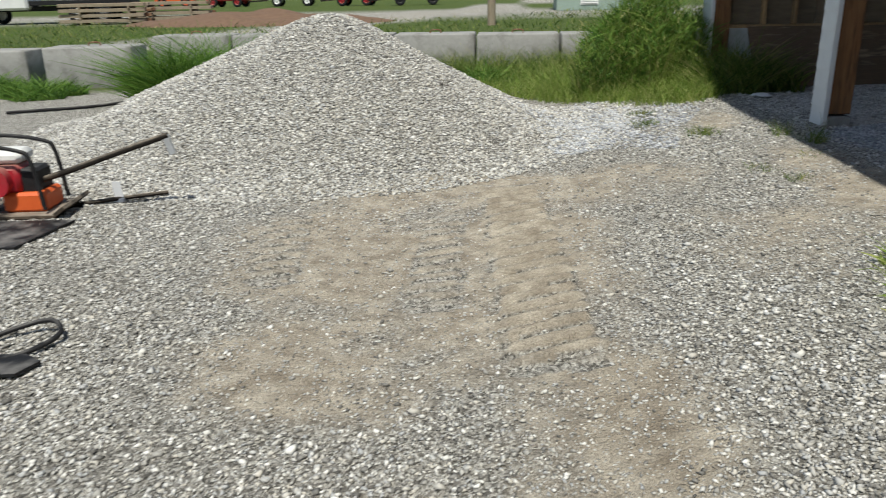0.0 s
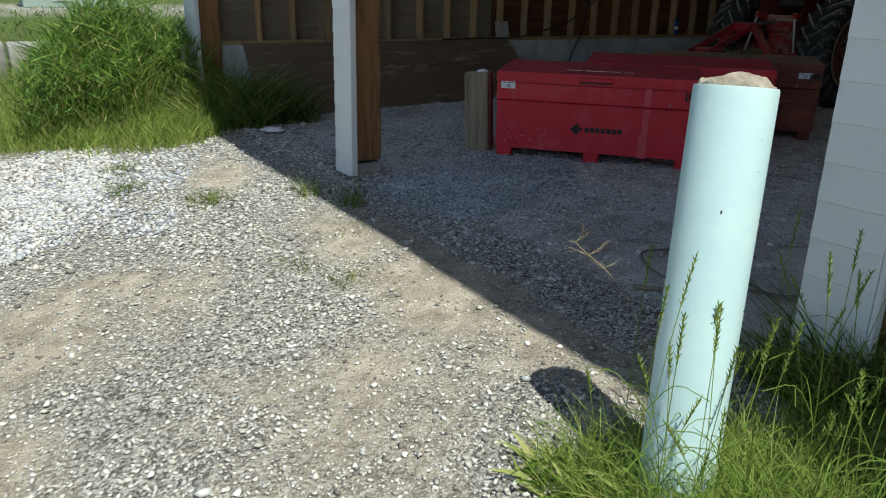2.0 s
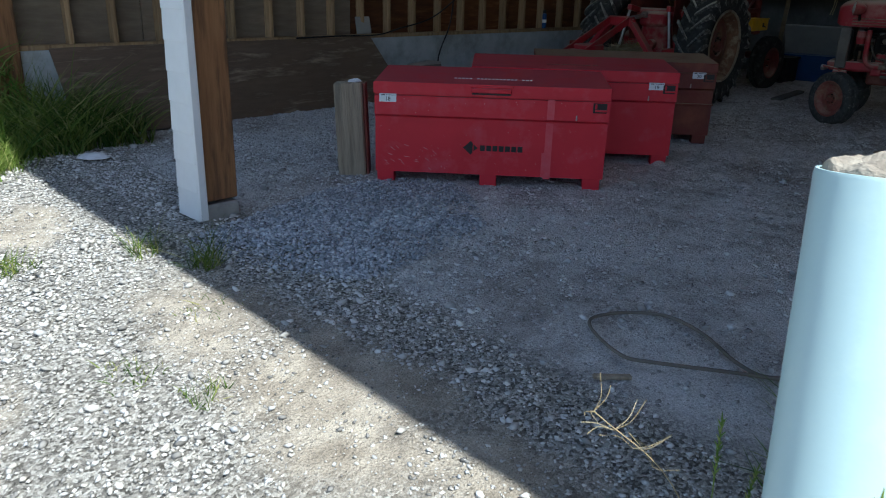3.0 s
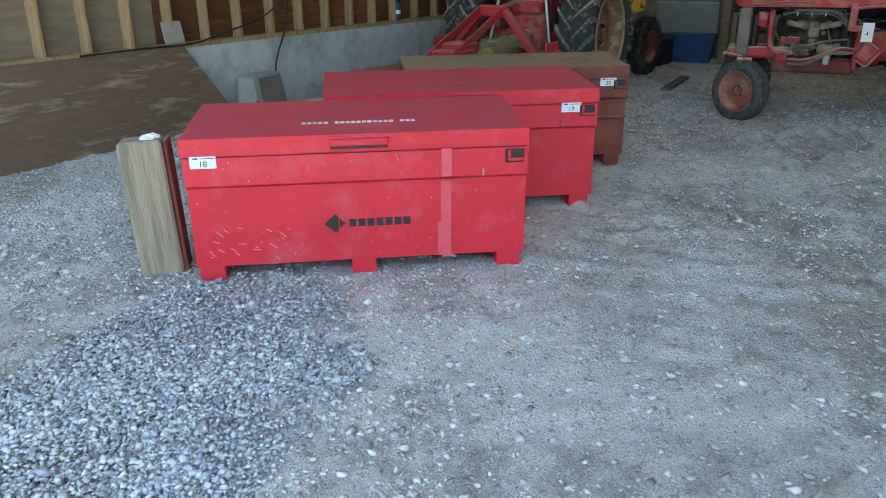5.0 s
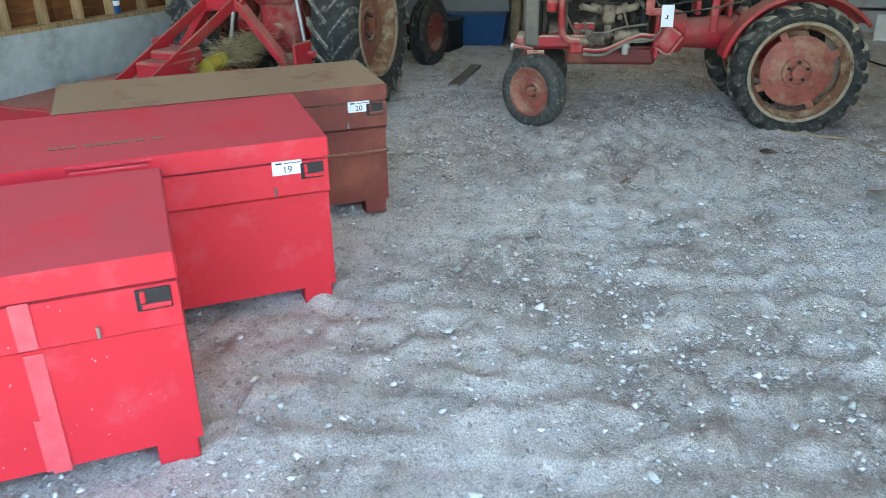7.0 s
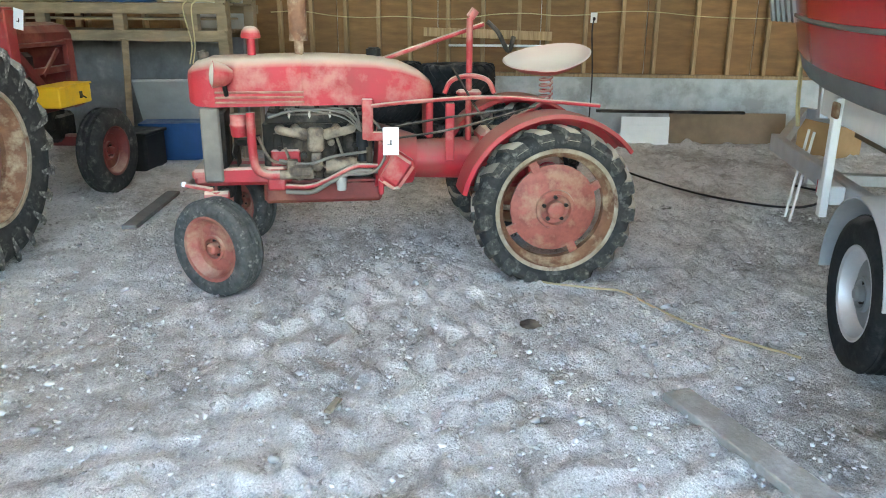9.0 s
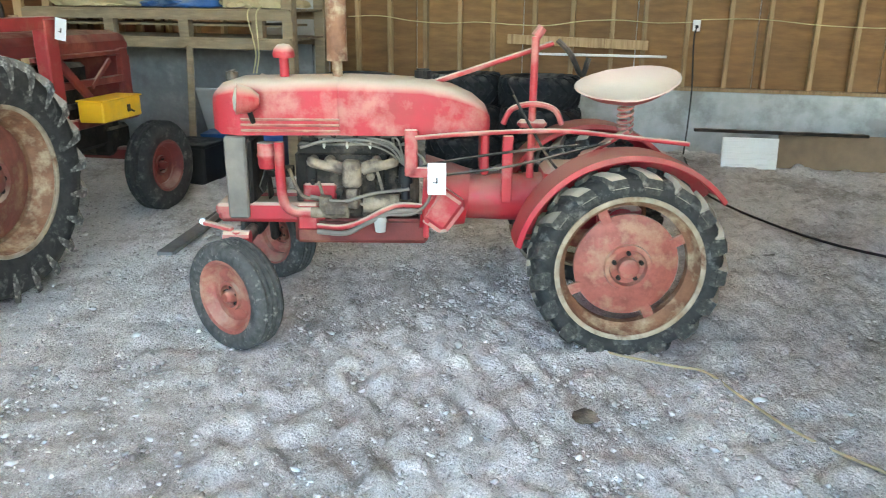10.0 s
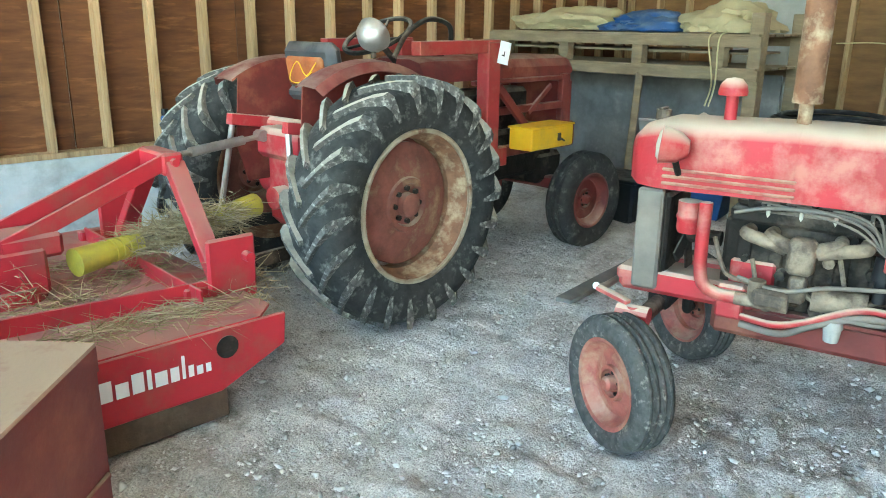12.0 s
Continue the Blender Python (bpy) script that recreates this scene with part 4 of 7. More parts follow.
for v in bm.verts:
    q = v.co
    k = noise.noise(q * 18) * 0.012 + noise.noise(q * 45) * 0.005
    v.co = Vector((q.x * 1.0, q.y * 1.0, max(q.z, -0.05) * 0.46 + 1.2 * k)) + Vector((0, 0, 1.185))
part("concrete_fill", bm, M["fill"], bol, "rough brownish concrete cap")

bm = bmesh.new()
rr = random.Random(5)
for k in range(16):
    a, z, s = rr.uniform(0, 6.28), rr.uniform(0.15, 1.15), rr.uniform(0.0015, 0.004)
    box(bm, (math.cos(a) * 0.1038, math.sin(a) * 0.1038, z), (s, s, s * rr.uniform(0.8, 2.0)), math.degrees(a))
tagged(part("paint_chips", bm, M["iron"], bol, "small dark chips"), kind="stuff")


# ---- wheels ----
def lug_mesh(R, w, side, sweep, tall, wide, material, reach=1.0):
    bm = bmesh.new()
    rings = []
    for k in range(7):
        u = min(1.0, k / 4)
        z = side * (w * 0.02 + u * w * (0.47 if k < 5 else 0.50 if k == 5 else 0.485))
        a = -sweep * (u + (0.10 * (k - 4) if k > 4 else 0))
        drop = (0, 0, 0, 0, 0.008, R * 0.06 * reach, R * 0.17 * reach)[k]
        half = wide * (1.0 + 0.5 * u) * (1 if k < 6 else 1 - 0.55 * reach) / R / 2
        r1, r0 = R + tall - 0.012 * u - drop, R - 0.03 - drop * 1.2
        rings.append([(r * math.cos(a + s * half), r * math.sin(a + s * half), z) for r, s in ((r0, -1), (r1, -0.7), (r1, 0.7), (r0, 1))])
    loft(bm, rings)
    return mesh_of("lug", bm, material)


def wheel(parent, name, m, R, w, rim_r, rim_mat, disc_mat, lugs=0, dish=0.3, disc_r=0.0, label="", bolts=6, ribs=0, clamps=0, rubber="tyre", chunk=0.055, tread="lug", reach=1.0):
    """A wheel that turns about the z axis of m; its outer face looks along +z."""
    hub = new(name)
    hub.empty_display_size = 0.1
    hub.parent = parent
    hub.matrix_basis = m
    if label:
        tagged(hub, label)
    bm = bmesh.new()
    c = R if not lugs else R - 0.03
    prof = [(rim_r, -w * 0.40), (rim_r + 0.3 * (c - rim_r), -w * 0.49), (rim_r + 0.62 * (c - rim_r), -w * 0.5), (c - 0.05 * R, -w * 0.44), (c - 0.012 * R, -w * 0.30)]
    if ribs:
        for k in range(ribs):
            z = -w * 0.28 + w * 0.56 * k / (ribs - 1)
            prof += [(c - 0.004, z - w * 0.035), (c, z - w * 0.03), (c, z + w * 0.03), (c - 0.004, z + w * 0.035), (c - 0.014, z + w * 0.06)][: 5 if k < ribs - 1 else 4]
    else:
        prof += [(c, -w * 0.12), (c, w * 0.12)]
    prof += [(r, -z) for r, z in prof[4::-1]]
    lathe(bm, prof, seg=56)
    part("tyre", bm, M[rubber], hub, "worn dusty rubber tyre", 50)
    bm = bmesh.new()
    lathe(bm, [(rim_r + 0.012, w * 0.42), (rim_r + 0.004, w * 0.435), (rim_r - 0.008, w * 0.40), (rim_r - 0.022, w * 0.18), (rim_r - 0.045, w * 0.10), (rim_r - 0.045, -w * 0.10), (rim_r - 0.022, -w * 0.18), (rim_r - 0.008, -w * 0.40), (rim_r + 0.012, -w * 0.42)], seg=48)
    part("rim", bm, rim_mat, hub, "", 40)
    if lugs:
        bm = bmesh.new()
        lathe(bm, [(rim_r + 0.013, w * 0.415), (rim_r + 0.010, w * 0.452), (rim_r - 0.002, w * 0.458), (rim_r - 0.011, w * 0.44), (rim_r - 0.009, w * 0.40)], seg=56)
        part("rim_lip", bm, M["rim_lip"], hub, "bare tan rim lip", 40)
    d = disc_r or rim_r - 0.05
    bm = bmesh.new()
    z0 = w * dish
    lathe(bm, [(d, -0.02 + z0 * 0.35), (d, z0 * 0.35), (d * 0.86, z0 * 0.62), (d * 0.62, z0 * 0.92), (d * 0.46, z0), (d * 0.44, z0 + 0.016), (d * 0.36, z0 + 0.016), (d * 0.33, z0 - 0.008), (d * 0.20, z0 - 0.012), (d * 0.19, z0 + 0.03), (d * 0.12, z0 + 0.04), (0.001, z0 + 0.04)], seg=40)
    disc = part("disc", bm, disc_mat, hub, "", 35)
    bolt = mesh_of("bolt", many((rod, (0, 0, 0), (0, 0, 0.022), d * 0.045, None, 6)), M["iron"])
    for k in range(bolts):
        o = new("bolt", bolt)
        o.parent = hub
        a = 2 * math.pi * k / bolts
        o.matrix_basis = pose(math.cos(a) * d * 0.27, math.sin(a) * d * 0.27, z0 - 0.014)
    for k in range(clamps):
        a = 2 * math.pi * (k + 0.3) / clamps
        q = Vector((math.cos(a), math.sin(a), 0))
        part("clamp", many((bar, q * (d - 0.04) + Vector((0, 0, z0 * 0.33)), q * (rim_r - 0.03) + Vector((0, 0, z0 * 0.2)), 0.05, 0.02)), disc_mat, hub)
    if lugs:
        for side in (1, -1):
            me = lug_mesh(c, w, side, 0.30 * reach, R * 0.042, R * chunk, M[tread], reach)
            for k in range(lugs):
                o = new("lug", me)
                o.parent = hub
                o.matrix_basis = pose(0, 0, 0, 0, 0, 360 * (k + (0.5 if side < 0 else 0)) / lugs)
    return hub


def paper_tag(parent, m, w=0.07, h=0.12):
    t = part("paper_tag", many((box, (0, 0, -h / 2), (w, 0.002, h))), M["paper"], parent, "white paper lot tag")
    t.matrix_basis = m
    part("tag_mark", many((box, (0.0, -0.0015, -h * 0.55), (0.008, 0.001, 0.028)), (box, (-0.01, -0.0015, -h * 0.62), (0.018, 0.001, 0.005))), M["ink_shade"], t)


# ---- small red tractor ----
def small_tractor():
    T = thing("tractor", pose(9.83, 4.49, FLOOR - 0.01, 0, 0, 14), "small old red tractor with faded dusty paint and bare engine", "tractor", "tractors")
    red, iron = M["red_old"], M["block"]
    out_l = pose(0, 0, 0, 0, -90, 0)
    out_r = pose(0, 0, 0, 0, 90, 0)
    for s, rot in ((-1, out_l), (1, out_r)):
        wheel(T, "rear_wheel", Matrix.Translation((s * 0.485, 0, 0.412)) @ rot, 0.455, 0.22, 0.322, M["rust"], M["rim_red"], 17, 0.22, 0.235, "rear wheel with a rusty rim", 5, 0, 4, "tyre_dusty", 0.135, "lug_worn", 0.5)
        wheel(T, "front_wheel", Matrix.Translation((s * 0.485, 1.76, 0.255)) @ pose(0, 0, 0, 0, 0, -36) @ rot, 0.255, 0.15, 0.165, M["rim_red"], M["rim_red"], 0, 0.16, 0.15, "ribbed front wheel steered aside with a cracked tyre", 5, 4, 0, "tyre_cracked")
        bm = bmesh.new()
        prof = [(0.505, -0.10), (0.515, -0.11), (0.52, 0.0), (0.515, 0.11), (0.495, 0.125), (0.49, 0.12), (0.51, 0.0), (0.50, -0.10)]
        lathe(bm, prof, Matrix.Translation((s * 0.44, 0, 0.40)) @ pose(0, 0, 0, 0, -90, 0), 30, -52, 130, True)
        lathe(bm, [(0.515, -0.09), (0.515, -0.10), (0.30, -0.10), (0.30, -0.09)], Matrix.Translation((s * 0.44, 0, 0.40)) @ pose(0, 0, 0, 0, -90 if s < 0 else -90, 0), 30, -52, 130, True)
        part("fender", bm, M["red_mower"], T, "curved red mudguard", 40)
    # bonnet
    bm = bmesh.new()
    def sec(y, w, lo, hi, sq=3.2):
        ring = []
        for k in range(17):
            a = math.pi * k / 16
            c, s = math.cos(a), math.sin(a)
            ring.append((math.copysign(abs(c) ** (2 / sq), c) * w, y, (lo + 0.62 * (hi - lo)) + (abs(s) ** (2 / sq)) * 0.38 * (hi - lo)))
        return [(w * 0.98, y, lo)] + ring + [(-w * 0.98, y, lo)]
    loft(bm, [sec(0.60, 0.10, 0.95, 1.01), sec(0.62, 0.14, 0.94, 1.055), sec(0.68, 0.17, 0.935, 1.105), sec(0.78, 0.182, 0.93, 1.15), sec(0.92, 0.188, 0.93, 1.18), sec(1.2, 0.19, 0.93, 1.192), sec(1.30, 0.19, 0.93, 1.192), sec(1.31, 0.186, 0.93, 1.189), sec(1.32, 0.19, 0.93, 1.192), sec(1.78, 0.185, 0.925, 1.18), sec(1.86, 0.165, 0.93, 1.155), sec(1.90, 0.12, 0.95, 1.115), sec(1.91, 0.05, 0.98, 1.06)])
    hood = part("bonnet", bm, red, T, "dusty faded red bonnet", 40)
    for s in (-1, 1):
        for k in range(3):
            part("bonnet_rib", many((box, (s * 0.19, 1.53, 0.95 + 0.026 * k), (0.012, 0.46, 0.012), 0, 0.004)), M["rim_red"], hood)
    part("fuel_cap", many((rod, (0, 0.92, 1.175), (0, 0.92, 1.215), 0.04), (rod, (0, 0.92, 1.215), (0, 0.92, 1.222), 0.03)), M["iron"], hood)
    part("radiator_cap", many((rod, (0, 1.83, 1.16), (0, 1.83, 1.20), 0.03), (box, (0, 1.83, 1.203), (0.07, 0.02, 0.01), 0, 0.003)), M["iron"], hood)
    # exhaust
    ex = part("exhaust", many((rod, (-0.06, 1.32, 1.12), (-0.06, 1.32, 1.27), 0.024), (rod, (-0.06, 1.32, 1.26), (-0.06, 1.32, 1.275), 0.05)), M["rust"], T, "rusty exhaust pipe", 40)
    part("silencer", many((rod, (-0.06, 1.32, 1.275), (-0.06, 1.32, 1.60), 0.048, None, 20), (rod, (-0.06, 1.32, 1.60), (-0.06, 1.32, 1.62), 0.053, 0.03, 20)), M["rust"], ex, "rusty silencer drum", 40)
    part("tailpipe", many((rod, (-0.06, 1.32, 1.62), (-0.06, 1.32, 1.86), 0.024)), M["yellow"], ex, "yellowish upper pipe", 40)
    bm = bmesh.new()
    lathe(bm, [(0.022, 1.15), (0.022, 1.27), (0.05, 1.272), (0.052, 1.285), (0.046, 1.31), (0.028, 1.33), (0.001, 1.335)], Matrix.Translation((-0.05, 1.57, 0)), 20)
    part("air_cap", bm, red, T, "mushroom air intake", 40)
    for s in (-1, 1):
        bm = bmesh.new()
        lathe(bm, [(0.001, -0.09), (0.03, -0.085), (0.055, -0.05), (0.066, 0.0), (0.07, 0.012), (0.064, 0.014)], Matrix.Translation((s * 0.255, 1.74, 1.10)) @ pose(0, 0, 0, -90 + 6, 0, -s * 14), 24)
        lamp = part("headlight", bm, red, T, "", 40)
        bm = bmesh.new()
        lathe(bm, [(0.063, 0.012), (0.045, 0.024), (0.001, 0.03)], Matrix.Translation((s * 0.255, 1.74, 1.10)) @ pose(0, 0, 0, -90 + 6, 0, -s * 14), 24)
        part("lens", bm, M["lens"], lamp, "dusty glass lens", 40)
        part("bracket", many((rod, (s * 0.19, 1.70, 0.99), (s * 0.25, 1.70, 1.05), 0.012)), M["iron"], lamp)
    # radiator and engine
    part("radiator", many((box, (0, 1.80, 0.72), (0.34, 0.07, 0.40), 0, 0.01), (box, (-0.15, 1.80, 0.72), (0.05, 0.10, 0.40), 0, 0.01), (box, (0.15, 1.80, 0.72), (0.05, 0.10, 0.40), 0, 0.01)), M["cable"], T, "grey dusty radiator")
    part("fan_shroud", many((box, (0, 1.745, 0.74), (0.30, 0.03, 0.32), 0, 0.012)), M["iron"], T)
    part("fan", many((rod, (0, 1.70, 0.72), (0, 1.56, 0.72), 0.03, None, 14), *[(box, (math.cos(q) * 0.09, 1.69, 0.72 + math.sin(q) * 0.09), (0.14, 0.008, 0.045), 0, 0.002, 20, -math.degrees(q)) for q in (0.4, 1.97, 3.54, 5.1)]), M["iron"], T, "four-bladed cooling fan")
    part("distributor", many((rod, (-0.15, 1.00, 0.70), (-0.15, 1.00, 0.78), 0.035, 0.03, 16), (rod, (-0.15, 1.00, 0.62), (-0.15, 1.00, 0.70), 0.022, None, 12)), M["black"], T, "black distributor cap", 40)
    for q in range(4):
        part("spark_lead", made(tube, [(-0.15, 1.0, 0.78), (-0.17, 1.03 + 0.03 * q, 0.90 - 0.01 * q), (-0.13, 1.06 + 0.11 * q, 0.91), (-0.09, 1.06 + 0.11 * q, 0.87)], 0.005, 6), M["cable"], T)
        part("spark_plug", many((rod, (-0.09, 1.06 + 0.11 * q, 0.85), (-0.105, 1.06 + 0.11 * q, 0.90), 0.01, 0.006, 8)), M["lens"], T)
    rq = random.Random(8)
    for q in range(9):
        y, z = rq.uniform(1.0, 1.5), rq.uniform(0.5, 0.82)
        part("fitting", many((rod, (-0.07, y, z), (-0.07 - rq.uniform(0.03, 0.08), y, z), rq.uniform(0.012, 0.026), None, 8)), M["block"] if q % 2 else M["iron"], T)
    for q in range(4):
        y, z = 0.98 + 0.14 * q, rq.uniform(0.52, 0.60)
        part("pipe", made(tube, [(-0.08, y, z), (-0.15, y + 0.03, z + 0.02), (-0.17, y + 0.10, z + 0.05 * (q % 2)), (-0.12, y + 0.16, z + 0.16)], 0.009, 6), M["block"], T)
    part("side_plate", many((box, (-0.085, 1.42, 0.62), (0.02, 0.16, 0.12), 0, 0.01)), M["red_old"], T, "red painted cover plate")
    part("side_plate", many((box, (-0.10, 1.10, 0.58), (0.03, 0.10, 0.08), 0, 0.01)), M["red_old"], T, "red painted cover plate")
    # dark iron here also paints the shade behind pipes and manifold
    blk = part("engine_block", many((box, (0.02, 1.24, 0.66), (0.17, 0.60, 0.34), 0, 0.015), (box, (0.0, 1.24, 0.85), (0.20, 0.56, 0.06), 0, 0.012), *[(box, (-0.068, 1.02 + 0.11 * q, 0.64), (0.02, 0.05, 0.26), 0, 0.006) for q in range(5)], (box, (0, 1.24, 0.90), (0.20, 0.52, 0.03), 0, 0.01), *[(rod, (-0.09, 1.03 + 0.105 * k, 0.88), (-0.09, 1.03 + 0.105 * k, 0.92), 0.014) for k in range(5)]), M["iron"], T, "greasy engine block, darkened to stand for shade behind the pipes")
    mani = bmesh.new()
    for y0, y1 in ((1.44, 1.30), (1.36, 1.27), (1.06, 1.20), (1.14, 1.23)):
        tube(mani, [(-0.10, y0, 0.80), (-0.17, y0, 0.80), (-0.185, (y0 + y1) / 2, 0.785), (-0.18, y1, 0.765)], 0.024, 10)
    box(mani, (-0.185, 1.25, 0.75), (0.07, 0.09, 0.13), 0, 0.015)
    box(mani, (-0.185, 1.25, 0.63), (0.05, 0.06, 0.10), 0, 0.012)
    part("manifold", mani, iron, T, "rust-grey inlet and exhaust manifold", 50)
    part("carburettor", many((box, (-0.19, 1.33, 0.585), (0.09, 0.12, 0.07), 0, 0.015), (rod, (-0.19, 1.27, 0.56), (-0.19, 1.45, 0.56), 0.026), (rod, (-0.19, 1.38, 0.55), (-0.19, 1.38, 0.64), 0.03)), iron, T, "", 40)
    part("intake_pipe", made(tube, [(-0.20, 1.585, 0.90), (-0.20, 1.585, 0.70), (-0.20, 1.57, 0.60), (-0.195, 1.52, 0.565), (-0.19, 1.44, 0.56)], 0.024, 12), red, T, "faded red intake pipe", 50)
    bm = bmesh.new()
    lathe(bm, [(0.001, 0.76), (0.04, 0.765), (0.045, 0.78), (0.045, 0.815), (0.049, 0.82), (0.049, 0.83), (0.045, 0.835), (0.045, 0.885), (0.001, 0.89)], Matrix.Translation((-0.14, 1.655, 0)), 20)
    part("oil_filter", bm, red, T, "red canister", 40)
    part("dynamo", many((rod, (-0.16, 1.03, 0.60), (-0.16, 1.20, 0.60), 0.045, None, 16)), iron, T, "", 40)
    part("sump", many((box, (0, 1.22, 0.44), (0.20, 0.66, 0.13), 0, 0.02), (box, (-0.10, 1.22, 0.505), (0.04, 0.70, 0.015), 0, 0.003)), M["red_dark"], T, "oil-stained dark red sump")
    part("oil_filler", many((rod, (-0.20, 1.12, 0.47), (-0.20, 1.12, 0.52), 0.024, 0.03, 14), (rod, (-0.20, 1.12, 0.52), (-0.20, 1.12, 0.545), 0.034, 0.03, 14)), M["grey_plastic"], T, "cream filler cap", 40)
    for k, pts in enumerate(([(-0.19, 1.45, 0.64), (-0.21, 1.30, 0.62), (-0.21, 1.15, 0.66), (-0.20, 0.98, 0.68)], [(-0.21, 1.42, 0.50), (-0.23, 1.30, 0.50), (-0.22, 1.20, 0.53), (-0.21, 1.05, 0.60), (-0.20, 0.92, 0.60)], [(-0.21, 1.42, 0.47), (-0.23, 1.28, 0.47), (-0.22, 1.18, 0.52), (-0.21, 1.04, 0.575), (-0.2, 0.92, 0.57)],
                             [(-0.16, 0.98, 0.88), (-0.21, 0.90, 0.80), (-0.22, 0.88, 0.66), (-0.22, 0.95, 0.57), (-0.22, 1.10, 0.56)], [(-0.12, 1.50, 0.86), (-0.15, 1.35, 0.90), (-0.14, 1.1, 0.89), (-0.15, 0.98, 0.80)])):
        part("hose", made(tube, pts, 0.013 if k in (1, 2) else 0.008, 8), M["cable"] if k != 1 else red, T, "", 60)
    part("starter_plate", many((box, (-0.155, 0.90, 0.60), (0.05, 0.03, 0.34), 0, 0.008), (box, (-0.17, 0.82, 0.57), (0.03, 0.16, 0.20), 0, 0.03, 35)), red, T)
    # chassis
    part("bolster", many((box, (0, 1.70, 0.53), (0.30, 0.42, 0.07), 0, 0.02), (box, (-0.13, 1.62, 0.55), (0.05, 0.46, 0.09), 0, 0.012), (box, (0.13, 1.62, 0.55), (0.05, 0.46, 0.09), 0, 0.012), (box, (-0.16, 1.47, 0.535), (0.05, 0.10, 0.13), 0, 0.01), (box, (0, 1.88, 0.56), (0.30, 0.08, 0.06), 0, 0.015)), red, T, "red front casting")
    part("front_axle", many((rod, (-0.37, 1.76, 0.44), (0.37, 1.76, 0.44), 0.033, None, 14), (box, (0, 1.76, 0.46), (0.16, 0.09, 0.10), 0, 0.015)), M["iron"], T, "", 40)
    for s in (-1, 1):
        part("steering_knuckle", many((rod, (s * 0.385, 1.76, 0.52), (s * 0.41, 1.76, 0.26), 0.026), (rod, (s * 0.385, 1.70, 0.49), (s * 0.385, 1.82, 0.49), 0.035, None, 14), (bar, (s * 0.385, 1.78, 0.53), (s * 0.34, 1.92, 0.55), 0.03, 0.02), (rod, (s * 0.40, 1.76, 0.26), (s * 0.47, 1.76, 0.256), 0.022)), red if s < 0 else M["iron"], T)
    part("tie_rod", made(tube, [(-0.33, 1.93, 0.55), (-0.15, 1.95, 0.50), (0.33, 1.93, 0.50)], 0.014, 8), M["steel"], T)
    part("clutch_housing", many((rod, (0, 0.92, 0.62), (0, 0.70, 0.60), 0.19, 0.14, 24), (rod, (0, 0.70, 0.60), (0, 0.28, 0.60), 0.11, 0.125, 20)), M["red_mower"], T, "black-stained red housing", 40)
    part("gearbox", many((box, (0, 0.12, 0.62), (0.26, 0.42, 0.30), 0, 0.03), (box, (0, 0.0, 0.70), (0.30, 0.24, 0.26), 0, 0.03), (rod, (-0.36, 0, 0.56), (0.36, 0, 0.56), 0.075, None, 18), (box, (-0.30, 0.0, 0.50), (0.10, 0.20, 0.30), 0, 0.03), (box, (0.30, 0.0, 0.50), (0.10, 0.20, 0.30), 0, 0.03)), red, T, "", 30)
    part("platform", many((box, (0, 0.34, 0.50), (0.80, 0.22, 0.012), 0, 0.003)), M["red_dark"], T)
    # controls and seat
    part("steering_shaft", many((rod, (0.02, 0.92, 1.14), (0.02, 0.30, 1.345), 0.013)), red, T)
    part("lever_post", many((rod, (-0.10, 0.40, 0.72), (-0.10, 0.40, 1.38), 0.018), (box, (-0.10, 0.40, 0.98), (0.05, 0.14, 0.04), 0, 0.015), (rod, (-0.10, 0.40, 1.38), (-0.10, 0.37, 1.42), 0.024)), red, T, "tall red lift lever")
    part("lever_arc", made(tube, [(-0.12, 0.54, 0.98), (-0.12, 0.50, 1.05), (-0.12, 0.40, 1.075), (-0.12, 0.30, 1.05), (-0.12, 0.26, 0.98)], 0.014, 8), red, T)
    part("rear_lever", made(tube, [(0.02, 0.28, 1.36), (0.0, 0.22, 1.30), (0.0, 0.16, 1.20), (0.0, 0.13, 1.28)], 0.013, 8), M["iron"], T)
    part("linkage_rod", made(tube, [(-0.24, 0.95, 0.93), (-0.26, 0.70, 0.955), (-0.28, 0.30, 0.975), (-0.32, -0.05, 0.95), (-0.34, -0.28, 0.93)], 0.011, 10), red, T, "long red linkage rod", 60)
    part("linkage_plate", many((box, (-0.235, 0.97, 0.86), (0.02, 0.06, 0.22), 0, 0.006), (box, (-0.235, 0.90, 0.77), (0.02, 0.16, 0.05), 0, 0.006)), red, T)
    for pts in ([(-0.22, 0.92, 0.80), (-0.22, 0.55, 0.86), (-0.22, 0.2, 0.90)], [(-0.20, 0.90, 0.74), (-0.22, 0.5, 0.80), (-0.24, 0.05, 0.92)], [(-0.16, 0.5, 1.12), (-0.2, 0.4, 0.95), (-0.22, 0.3, 0.80), (-0.2, 0.2, 0.74)]):
        part("control_rod", made(tube, pts, 0.007, 6), M["iron"], T)
    part("steering_bracket", many((box, (-0.20, 0.52, 0.78), (0.02, 0.05, 0.32), 0, 0.005), (box, (0, 0.62, 0.86), (0.22, 0.04, 0.26), 0, 0.01)), red, T)
    bm = bmesh.new()
    rings = []
    for k, (r, z) in enumerate(((0.02, 0.0), (0.10, 0.005), (0.17, 0.022), (0.215, 0.052), (0.228, 0.062), (0.220, 0.067), (0.170, 0.036), (0.10, 0.018), (0.02, 0.014))):
        rings.append([(math.cos(a) * r * (1.0 if math.sin(a) < 0.3 else 0.93), math.sin(a) * r * 1.1, z + 0.03 * max(0, -math.sin(a)) * (r / 0.2)) for a in (2 * math.pi * j / 28 for j in range(28))])
    loft(bm, rings)
